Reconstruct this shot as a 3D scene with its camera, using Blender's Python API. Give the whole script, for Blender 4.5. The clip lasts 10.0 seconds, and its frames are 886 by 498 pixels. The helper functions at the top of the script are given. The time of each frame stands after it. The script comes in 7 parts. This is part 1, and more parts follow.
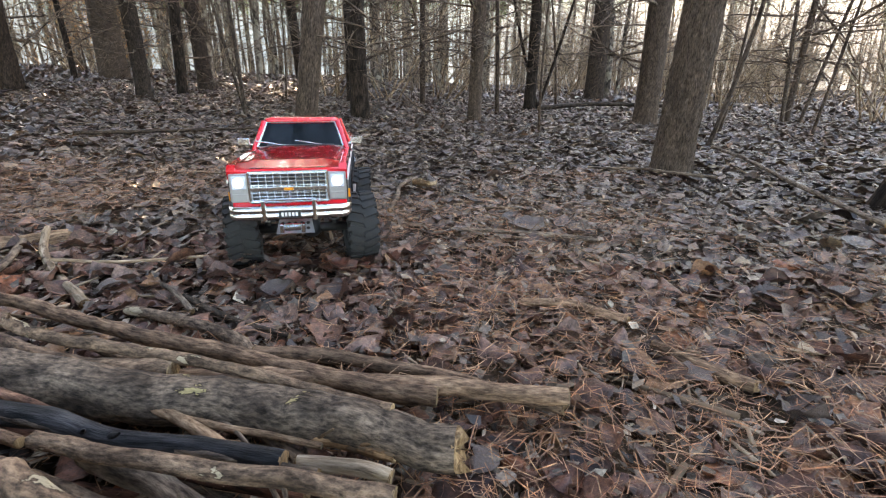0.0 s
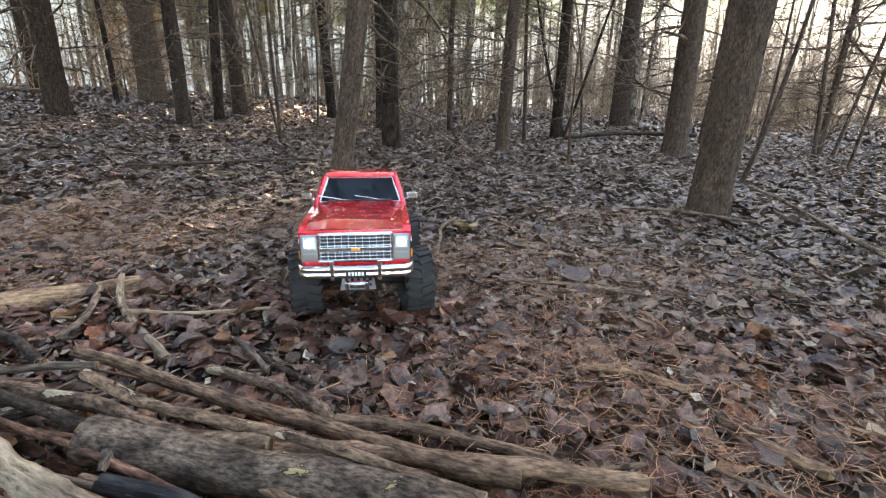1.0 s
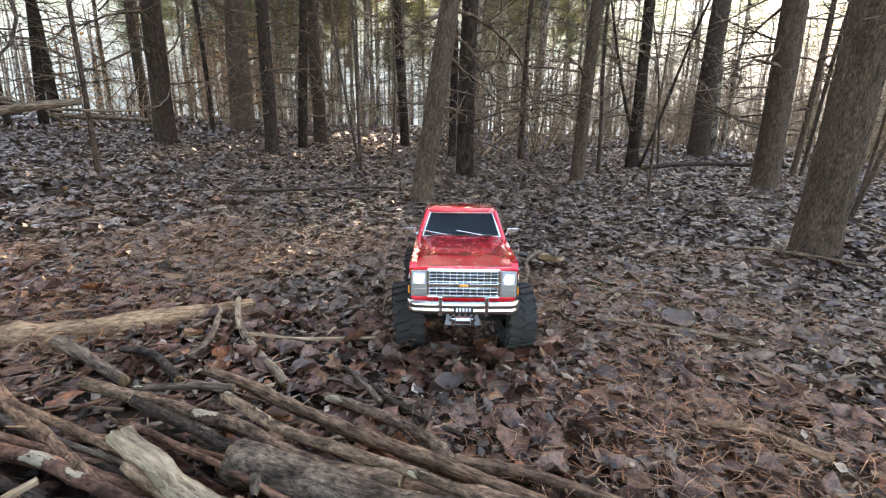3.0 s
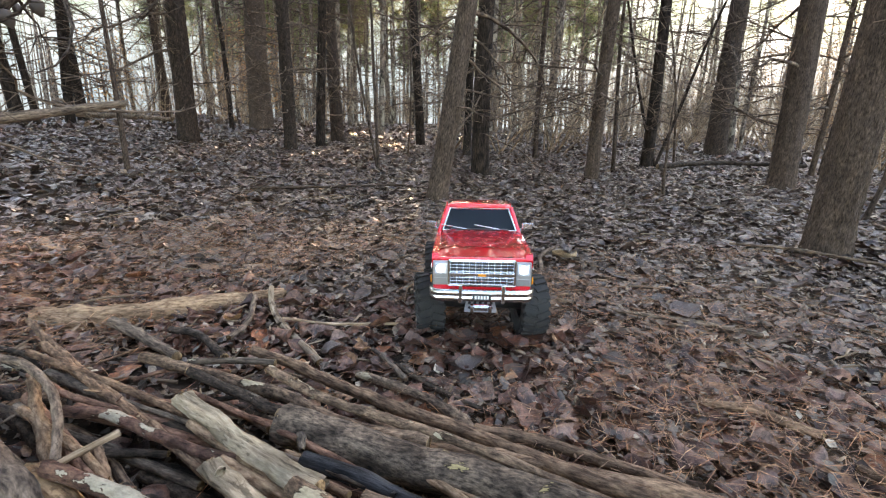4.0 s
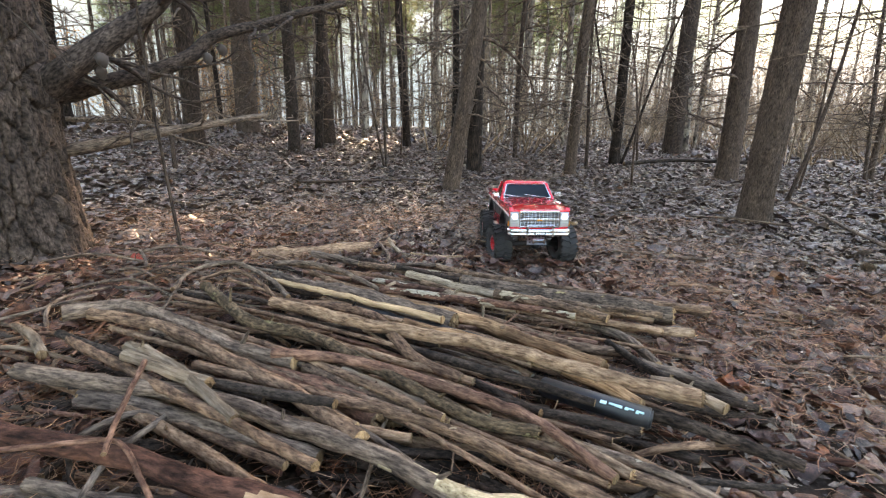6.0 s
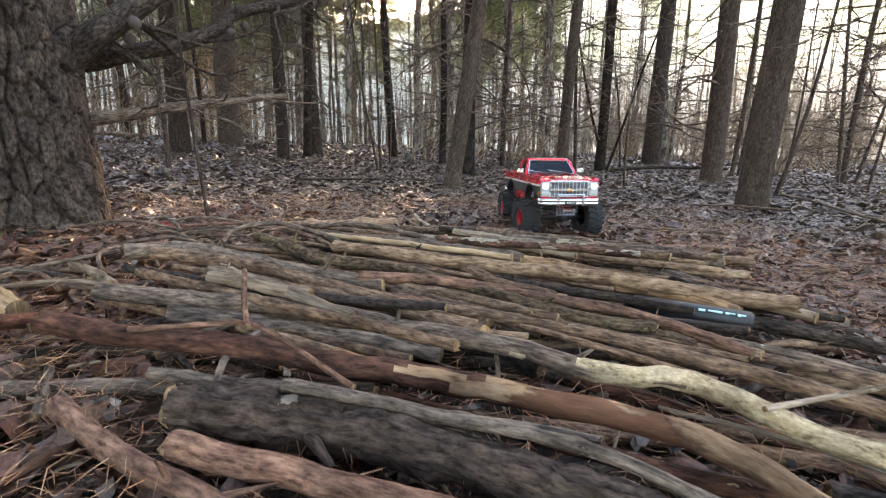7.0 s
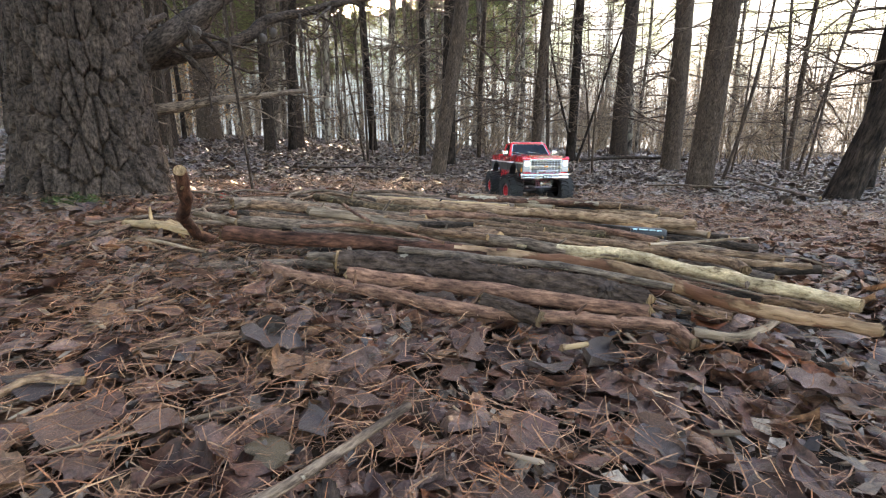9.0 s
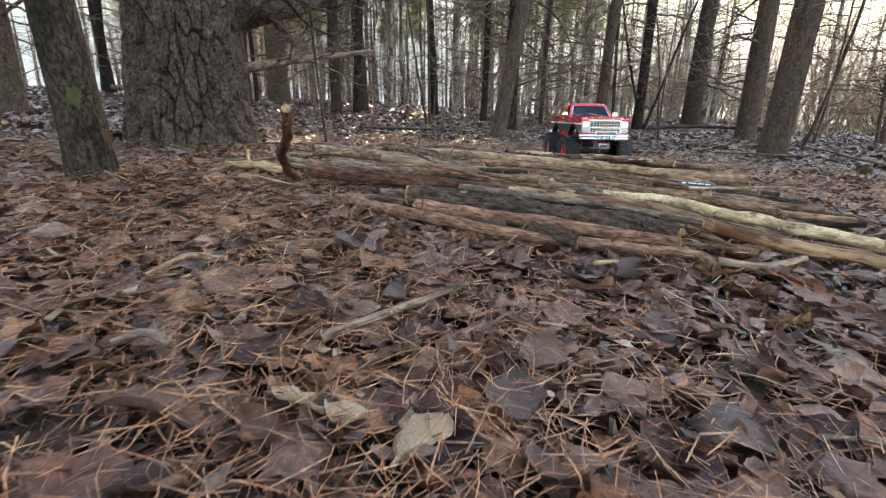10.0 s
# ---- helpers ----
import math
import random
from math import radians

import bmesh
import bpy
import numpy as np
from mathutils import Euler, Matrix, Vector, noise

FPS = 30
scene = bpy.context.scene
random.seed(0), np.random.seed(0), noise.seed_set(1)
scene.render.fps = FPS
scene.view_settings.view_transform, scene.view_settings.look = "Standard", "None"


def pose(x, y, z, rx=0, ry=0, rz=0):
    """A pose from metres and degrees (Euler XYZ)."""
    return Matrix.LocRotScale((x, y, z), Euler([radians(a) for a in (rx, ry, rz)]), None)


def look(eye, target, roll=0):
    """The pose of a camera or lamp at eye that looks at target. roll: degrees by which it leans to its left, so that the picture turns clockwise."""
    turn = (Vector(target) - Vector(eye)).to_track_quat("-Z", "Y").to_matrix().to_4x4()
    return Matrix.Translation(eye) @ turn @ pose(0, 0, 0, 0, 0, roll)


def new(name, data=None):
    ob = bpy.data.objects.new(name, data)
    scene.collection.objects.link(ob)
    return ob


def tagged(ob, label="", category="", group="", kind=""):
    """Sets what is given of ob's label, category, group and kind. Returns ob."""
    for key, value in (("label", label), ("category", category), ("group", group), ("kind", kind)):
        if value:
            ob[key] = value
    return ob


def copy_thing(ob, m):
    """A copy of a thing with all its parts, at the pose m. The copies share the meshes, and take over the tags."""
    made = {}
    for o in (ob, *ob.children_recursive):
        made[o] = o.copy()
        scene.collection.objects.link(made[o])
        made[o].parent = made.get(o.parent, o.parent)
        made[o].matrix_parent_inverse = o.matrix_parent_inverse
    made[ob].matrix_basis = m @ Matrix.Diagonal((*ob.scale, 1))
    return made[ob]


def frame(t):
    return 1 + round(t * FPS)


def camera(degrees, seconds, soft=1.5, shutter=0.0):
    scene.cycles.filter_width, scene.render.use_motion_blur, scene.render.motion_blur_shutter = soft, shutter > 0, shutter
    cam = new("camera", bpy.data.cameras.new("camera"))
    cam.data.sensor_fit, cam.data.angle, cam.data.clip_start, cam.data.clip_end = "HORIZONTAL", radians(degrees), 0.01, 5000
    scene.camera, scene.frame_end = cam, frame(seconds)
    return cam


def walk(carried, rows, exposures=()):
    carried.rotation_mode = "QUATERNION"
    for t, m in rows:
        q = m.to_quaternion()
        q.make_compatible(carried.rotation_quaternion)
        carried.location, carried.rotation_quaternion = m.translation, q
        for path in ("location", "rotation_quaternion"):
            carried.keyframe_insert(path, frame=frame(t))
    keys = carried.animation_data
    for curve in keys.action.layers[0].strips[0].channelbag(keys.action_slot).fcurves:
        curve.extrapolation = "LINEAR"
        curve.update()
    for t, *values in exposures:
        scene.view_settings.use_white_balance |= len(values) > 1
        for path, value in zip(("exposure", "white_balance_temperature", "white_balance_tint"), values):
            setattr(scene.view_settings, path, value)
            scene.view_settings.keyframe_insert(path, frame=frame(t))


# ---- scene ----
cam = camera(86.0, 10.0, 1.2, 0.12)
PATH = [
    (0, (-0.0562, -0.8737, 0.3612), (-0.2088, 1.4900, -0.4375), 0.0),
    (0.5, (-0.0700, -0.9012, 0.3850), (-0.2650, 1.4763, -0.3637), 0.3),
    (1, (-0.1300, -0.8850, 0.4400), (-0.3825, 1.5025, -0.2612), 0.5),
    (1.5, (-0.1613, -0.8837, 0.4562), (-0.4713, 1.5050, -0.2113), 0.7),
    (2, (-0.1825, -0.8962, 0.4625), (-0.5625, 1.4912, -0.1713), 0.7),
    (2.5, (-0.2000, -0.8975, 0.4637), (-0.6688, 1.4838, -0.1350), 0.7),
    (2.7, (-0.2113, -0.8962, 0.4637), (-0.7262, 1.4800, -0.1200), 0.7),
    (3.8, (-0.2162, -0.9513, 0.4575), (-0.8612, 1.3962, -0.1112), 0.6),
    (4, (-0.2100, -0.9738, 0.4662), (-0.8513, 1.3712, -0.1162), 0.7),
    (4.5, (-0.2100, -1.1062, 0.4813), (-0.8388, 1.2412, -0.1025), 0.7),
    (5, (-0.2675, -1.3000, 0.5025), (-0.8750, 1.0550, -0.0775), 0.5),
    (5.5, (-0.2925, -1.5238, 0.4713), (-0.8575, 0.8388, -0.1200), 0.6),
    (5.7, (-0.3113, -1.6100, 0.4738), (-0.8388, 0.7612, -0.1175), 0.4),
    (6.8, (-0.5587, -1.6900, 0.3325), (-0.9500, 0.7325, -0.1463), 0.5),
    (7, (-0.5500, -1.7150, 0.3037), (-0.9175, 0.7112, -0.1700), 0.2),
    (7.5, (-0.5437, -1.8300, 0.2925), (-0.8363, 0.6100, -0.1688), -0.1),
    (8, (-0.5850, -1.9837, 0.3025), (-0.8325, 0.4600, -0.1663), -0.2),
    (8.5, (-0.5912, -2.0675, 0.2625), (-0.8288, 0.3750, -0.2150), -0.2),
    (9, (-0.6075, -2.1038, 0.2562), (-0.8413, 0.3350, -0.2400), -0.2),
    (9.5, (-0.6088, -2.1100, 0.2325), (-0.9113, 0.3050, -0.3363), 0.1),
    (10, (-0.5912, -2.2325, 0.2213), (-1.1050, 0.1250, -0.4350), 0.8),
]
walk(cam, [(t, look(eye, target, roll)) for t, eye, target, roll in PATH], [(0.0, 3.93, 7250, 15), (5.5, 3.97, 7200, 15), (7.5, 3.78, 7100, 17), (10.0, 3.82, 7150, 16)])

# ---- light ----
SUN_AZ, SUN_EL = radians(-10.5), radians(17.125)      # clockwise from +y, above the horizon
world = bpy.data.worlds.new("sky")
scene.world = world
world.use_nodes = True
wn = world.node_tree
sky = wn.nodes.new("ShaderNodeTexSky")
sky.sky_type, sky.sun_disc = "NISHITA", False
sky.sun_elevation, sky.sun_rotation = SUN_EL, SUN_AZ
sky.air_density, sky.dust_density, sky.ozone_density = 1.0, 2.5, 1.0
wn.links.new(sky.outputs[0], wn.nodes["Background"].inputs[0])
wn.nodes["Background"].inputs[1].default_value = 0.15
sun = new("sun", bpy.data.lights.new("sun", "SUN"))
sun.data.energy, sun.data.angle, sun.data.color = 1.3, radians(0.6), (1.0, 0.68, 0.40)
sun.matrix_world = look((0, 0, 0), (-math.sin(SUN_AZ) * math.cos(SUN_EL), -math.cos(SUN_AZ) * math.cos(SUN_EL), -math.sin(SUN_EL)))


# ---- shape helpers ----
def vnoise(p, seed=0):
    """Smooth value noise, -1 to 1, of an array of points."""
    p = np.asarray(p, float)
    i = np.floor(p).astype(np.int64)
    f = p - i
    f = f * f * (3 - 2 * f)

    def h(dx, dy, dz):
        n = ((i[..., 0] + dx) * 374761393 + (i[..., 1] + dy) * 668265263 + (i[..., 2] + dz) * 1103515245 + seed * 97463477) & 0xFFFFFFFF
        n = ((n ^ (n >> 13)) * 1274126177) & 0xFFFFFFFF
        return ((n ^ (n >> 16)) & 0xFFFF) / 32767.5 - 1

    x, y, z = f[..., 0], f[..., 1], f[..., 2]
    a = h(0, 0, 0) * (1 - x) + h(1, 0, 0) * x
    b = h(0, 1, 0) * (1 - x) + h(1, 1, 0) * x
    c = h(0, 0, 1) * (1 - x) + h(1, 0, 1) * x
    d = h(0, 1, 1) * (1 - x) + h(1, 1, 1) * x
    return (a * (1 - y) + b * y) * (1 - z) + (c * (1 - y) + d * y) * z


def cells(u, v, period, seed=0):
    """Distance to a cell's border (0 at the joint) and a value for each cell, for u that closes after period cells."""
    iu, iv = np.floor(u).astype(np.int64), np.floor(v).astype(np.int64)
    best = np.full(u.shape, 9.0)
    second = np.full(u.shape, 9.0)
    value = np.zeros(u.shape)
    for du in (-1, 0, 1):
        for dv in (-1, 0, 1):
            a, b = iu + du, iv + dv
            n = (np.mod(a, period) * 374761393 + b * 668265263 + seed * 97463477) & 0xFFFFFFFF
            n = ((n ^ (n >> 13)) * 1274126177) & 0xFFFFFFFF
            m = (n * 747796405 + 2891336453) & 0xFFFFFFFF
            fx, fy = (n & 0xFFFF) / 65535.0, ((m >> 8) & 0xFFFF) / 65535.0
            d = np.hypot(a + 0.15 + 0.7 * fx - u, b + 0.15 + 0.7 * fy - v)
            near = d < best
            second = np.where(near, best, np.minimum(second, d))
            value = np.where(near, fx, value)
            best = np.where(near, d, best)
    return second - best, value


def ground_z(x, y):
    """The height of the forest floor."""
    x, y = np.asarray(x, float), np.asarray(y, float)
    cx = 17 * np.tanh(x / 17)
    cy = 30 * np.tanh(np.maximum(y - 0.9, 0) / 30)
    z = 0.03 * (np.sqrt(cx * cx + 0.47) - cx - 0.31) + 0.024 * cy * (0.5 - 0.5 * np.tanh((x / (np.abs(y) + 2) - 0.33) / 0.13)) - 0.008
    z = z - np.minimum(0.037, 0.04 * np.maximum(0, -y - 0.94))
    r = np.hypot(x, y)
    q = np.stack([x, y, 0 * x], -1)
    z = z + 0.006 * vnoise(q * 4.0, 3) + 0.05 * np.clip((r - 4) / 9, 0, 1) * vnoise(q * 0.4, 4)
    return z + 0.25 * np.clip((r - 14) / 30, 0, 1) * vnoise(q * 0.1, 5)


def gz(x, y):
    return float(ground_z(x, y))


def mesh_from(name, verts, faces, uvs=None, smooth=True, index=None):
    """A mesh from arrays: verts (n, 3), faces (m, k), uvs (m, k, 2), index: a material slot for each face."""
    verts, faces = np.asarray(verts, np.float32), np.asarray(faces, np.int32)
    me = bpy.data.meshes.new(name)
    m, k = faces.shape
    me.vertices.add(len(verts))
    me.vertices.foreach_set("co", verts.ravel())
    me.loops.add(m * k)
    me.loops.foreach_set("vertex_index", faces.ravel())
    me.polygons.add(m)
    me.polygons.foreach_set("loop_start", np.arange(0, m * k, k, dtype=np.int32))
    me.polygons.foreach_set("loop_total", np.full(m, k, np.int32))
    me.polygons.foreach_set("use_smooth", np.full(m, smooth))
    if index is not None:
        me.polygons.foreach_set("material_index", np.asarray(index, np.int32))
    if uvs is not None:
        layer = me.uv_layers.new(name="UVMap")
        layer.data.foreach_set("uv", np.asarray(uvs, np.float32).ravel())
    me.update(calc_edges=True)
    me.validate()
    return me


def put(name, me, material, parent=None, label=""):
    """Links a mesh as one object, under a thing or a part if given."""
    for m in (material if isinstance(material, (list, tuple)) else (material,)):
        me.materials.append(m)
    ob = new(name, me)
    ob.parent = parent
    return tagged(ob, label)


def part(name, bm, material, parent=None, label="", smooth=False):
    """Links a bmesh as one mesh object under a thing or a part."""
    bmesh.ops.recalc_face_normals(bm, faces=bm.faces)
    me = bpy.data.meshes.new(name)
    for f in bm.faces:
        f.smooth = smooth
    bm.to_mesh(me)
    bm.free()
    return put(name, me, material, parent, label)


def spline(points, count):
    """A smooth line through the points, with count points on it."""
    p = np.asarray(points, float)
    if len(p) == 2:
        return p[0] + (p[1] - p[0]) * np.linspace(0, 1, count)[:, None]
    q = np.vstack([2 * p[0] - p[1], p, 2 * p[-1] - p[-2]])
    s = np.linspace(0, len(p) - 1 - 1e-6, count)
    i = s.astype(int)
    t = (s - i)[:, None]
    a, b, c, d = q[i], q[i + 1], q[i + 2], q[i + 3]
    return 0.5 * (2 * b + (c - a) * t + (2 * a - 5 * b + 4 * c - d) * t * t + (3 * b - a - 3 * c + d) * t ** 3)


def tube(line, radii, sides, shape=None):
    """Verts, quads and uvs (metres) of a tube along a line. shape(angle, run): factors on the radius."""
    line = np.asarray(line, float)
    n = len(line)
    tan = np.gradient(line, axis=0)
    tan /= np.linalg.norm(tan, axis=1)[:, None] + 1e-9
    ref = np.array([0, 0, 1.0]) if abs(tan[0][2]) < 0.8 else np.array([0, 1.0, 0])
    side = np.cross(ref, tan[0])
    side /= np.linalg.norm(side)
    sides_v = []
    for t in tan:
        side = side - t * (side @ t)
        side /= np.linalg.norm(side) + 1e-9
        sides_v.append(side)
    sv = np.array(sides_v)
    up = np.cross(tan, sv)
    run = np.concatenate([[0], np.cumsum(np.linalg.norm(np.diff(line, axis=0), axis=1))])
    ang = np.linspace(0, 2 * np.pi, sides, endpoint=False)
    rad = np.broadcast_to(np.asarray(radii, float), (n,))[:, None] * np.ones((1, sides))
    if shape is not None:
        rad = rad * shape(ang[None, :] + 0 * rad, run[:, None] + 0 * rad)
    v = line[:, None, :] + rad[..., None] * (np.cos(ang)[None, :, None] * sv[:, None, :] + np.sin(ang)[None, :, None] * up[:, None, :])
    i, j = np.meshgrid(np.arange(n - 1), np.arange(sides), indexing="ij")
    j2 = (j + 1) % sides
    f = np.stack([i * sides + j, i * sides + j2, (i + 1) * sides + j2, (i + 1) * sides + j], -1).reshape(-1, 4)
    w = 2 * np.pi * float(np.mean(radii)) / sides
    uv = np.stack([np.stack([j * w, run[i]], -1), np.stack([(j + 1) * w, run[i]], -1), np.stack([(j + 1) * w, run[i + 1]], -1), np.stack([j * w, run[i + 1]], -1)], 2).reshape(-1, 4, 2)
    return v.reshape(-1, 3), f, uv


def joined(pieces):
    """Several (verts, quads, uvs) as one."""
    vs, fs, us, o = [], [], [], 0
    for v, f, u in pieces:
        vs.append(v)
        fs.append(f + o)
        us.append(u)
        o += len(v)
    return np.vstack(vs), np.vstack(fs), np.vstack(us)


def disc(centre, axis, radius, rough, rng, sides=12):
    """A slightly uneven cut face, as quads in two rings."""
    axis = np.asarray(axis, float) / np.linalg.norm(axis)
    a = np.cross(axis, [0.3, 0.2, 1.0])
    a /= np.linalg.norm(a)
    b = np.cross(axis, a)
    ang = np.linspace(0, 2 * np.pi, sides, endpoint=False)
    rings = []
    for k, (r, h) in enumerate(((1.0, -0.15), (0.97, 0.06), (0.5, 0.08), (0.04, 0.1))):
        off = rng.normal(0, rough, sides) if k else 0
        rings.append(np.asarray(centre) + radius * (r * (np.cos(ang)[:, None] * a + np.sin(ang)[:, None] * b) + ((h + off) * np.ones(sides))[:, None] * axis))
    v = np.vstack(rings)
    f = [(k * sides + i, k * sides + (i + 1) % sides, (k + 1) * sides + (i + 1) % sides, (k + 1) * sides + i) for k in range(3) for i in range(sides)]
    f = np.array(f)
    return v, f, (v[f][..., :2] * 1.0)


def box_bm(bm, size, at, bevel=0.0):
    """Adds a box with rounded edges to a bmesh."""
    made = bmesh.ops.create_cube(bm, size=1.0, matrix=Matrix.Translation(at) @ Matrix.Diagonal((*size, 1)))
    if bevel:
        edges = list({e for v in made["verts"] for e in v.link_edges})
        bmesh.ops.bevel(bm, geom=edges, offset=bevel, segments=2, affect="EDGES", profile=0.5)


def rod_bm(bm, a, b, r, sides=12, r2=None):
    """Adds a round bar from a to b to a bmesh."""
    a, b = Vector(a), Vector(b)
    q = (b - a).to_track_quat("Z", "Y").to_matrix().to_4x4()
    bmesh.ops.create_cone(bm, cap_ends=True, segments=sides, radius1=r, radius2=r if r2 is None else r2, depth=(b - a).length, matrix=Matrix.Translation((a + b) / 2) @ q)


def plate_bm(bm, outline, a, b, axis="y"):
    """Adds a plate of that outline, (x, z) for axis y, (y, z) for x, (x, y) for z, between a and b along the axis."""
    def at(p, d):
        return {"y": (p[0], d, p[1]), "x": (d, p[0], p[1]), "z": (p[0], p[1], d)}[axis]
    lo = [bm.verts.new(at(p, a)) for p in outline]
    hi = [bm.verts.new(at(p, b)) for p in outline]
    bm.faces.new(lo)
    bm.faces.new(list(reversed(hi)))
    n = len(outline)
    for i in range(n):
        bm.faces.new((lo[i], lo[(i + 1) % n], hi[(i + 1) % n], hi[i]))


# ---- materials ----
def mat(name, rough=0.8, metal=0.0, base=(0.5, 0.5, 0.5)):
    m = bpy.data.materials.new(name)
    m.use_nodes = True
    b = m.node_tree.nodes["Principled BSDF"]
    b.inputs["Base Color"].default_value = (*base, 1)
    b.inputs["Roughness"].default_value = rough
    b.inputs["Metallic"].default_value = metal
    return m, m.node_tree.nodes, m.node_tree.links, b


def ramp(nodes, links, value, stops):
    r = nodes.new("ShaderNodeValToRGB")
    while len(r.color_ramp.elements) < len(stops):
        r.color_ramp.elements.new(0.5)
    for e, (at, col) in zip(r.color_ramp.elements, stops):
        e.position, e.color = at, (*col, 1)
    links.new(value, r.inputs[0])
    return r.outputs[0]


def noise_tex(nodes, links, coord, scale, detail=4.0, stretch=None, rough=0.55):
    n = nodes.new("ShaderNodeTexNoise")
    n.inputs["Scale"].default_value, n.inputs["Detail"].default_value, n.inputs["Roughness"].default_value = scale, detail, rough
    if stretch:
        mp = nodes.new("ShaderNodeMapping")
        mp.inputs["Scale"].default_value = stretch
        links.new(coord, mp.inputs[0])
        coord = mp.outputs[0]
    links.new(coord, n.inputs["Vector"])
    return n.outputs[0]


def mixed(nodes, links, factor, a, b, mode="MIX"):
    m = nodes.new("ShaderNodeMix")
    m.data_type, m.blend_type = "RGBA", mode
    for value, socket in ((factor, m.inputs[0]), (a, m.inputs[6]), (b, m.inputs[7])):
        if isinstance(value, (int, float)):
            socket.default_value = value
        elif isinstance(value, tuple):
            socket.default_value = (*value, 1)
        else:
            links.new(value, socket)
    return m.outputs[2]


def bump(nodes, links, bsdf, height, strength, distance):
    b = nodes.new("ShaderNodeBump")
    b.inputs["Strength"].default_value, b.inputs["Distance"].default_value = strength, distance
    links.new(height, b.inputs["Height"])
    links.new(b.outputs[0], bsdf.inputs["Normal"])


def bark(name, dark, light, patch=None, patch_at=0.6, scale=1.0, long=0.36, rough=0.9, relief=0.004, mottle=0.85):
    """Bark: fissures drawn out along the stem, mottled, with patches of another colour (lichen, peeled wood)."""
    m, nd, ln, b = mat(name, rough)
    b.inputs["Specular IOR Level"].default_value = 0.15
    uv = nd.new("ShaderNodeTexCoord").outputs["UV"]
    info = nd.new("ShaderNodeObjectInfo")
    add = nd.new("ShaderNodeVectorMath")
    mul = nd.new("ShaderNodeMath")
    mul.operation = "MULTIPLY"
    mul.inputs[1].default_value = 7.3
    ln.new(info.outputs["Random"], mul.inputs[0])
    ln.new(uv, add.inputs[0])
    ln.new(mul.outputs[0], add.inputs[1])
    at = add.outputs[0]
    fine = noise_tex(nd, ln, at, 230 * scale, 6, (1, long, 1), 0.68)
    coarse = noise_tex(nd, ln, at, 42 * scale, 5, (1, 0.4, 1), 0.6)
    grain = ramp(nd, ln, fine, ((0.34, tuple(0.4 * a for a in dark)), (0.43, dark), (0.52, tuple(0.45 * (a + c) for a, c in zip(dark, light))), (0.64, light)))
    tone = ramp(nd, ln, coarse, ((0.38, (0.26, 0.22, 0.20)), (0.50, (0.78, 0.72, 0.68)), (0.62, (1.25, 1.16, 1.08))))
    col = mixed(nd, ln, mottle, grain, tone, "MULTIPLY")
    own = ramp(nd, ln, info.outputs["Random"], ((0.0, (0.70, 0.66, 0.62)), (0.3, (1.05, 0.97, 0.88)), (0.5, (0.85, 0.76, 0.68)), (0.75, (1.2, 1.08, 0.96)), (1.0, (0.95, 0.94, 0.92))))
    col = mixed(nd, ln, 0.8, col, own, "MULTIPLY")
    if patch:
        patch = (patch[0], 0.95 * patch[1], 0.84 * patch[2])
        where = noise_tex(nd, ln, at, 34 * scale, 5, (1, 0.42, 1), 0.62)
        p0 = patch_at - 0.035
        rim = ramp(nd, ln, where, ((p0 - 0.035, (1, 1, 1)), (p0 - 0.006, (0.45, 0.42, 0.40))))
        mask = ramp(nd, ln, where, ((p0 - 0.006, (0, 0, 0)), (p0 + 0.006, (0.95, 0.95, 0.95))))
        speck = ramp(nd, ln, fine, ((0.36, tuple(0.6 * c for c in patch)), (0.6, patch)))
        col = mixed(nd, ln, mask, mixed(nd, ln, 1.0, col, rim, "MULTIPLY"), speck)
    ln.new(col, b.inputs["Base Color"])
    bump(nd, ln, b, mixed(nd, ln, 0.45, fine, coarse), 1.0, relief)
    return m


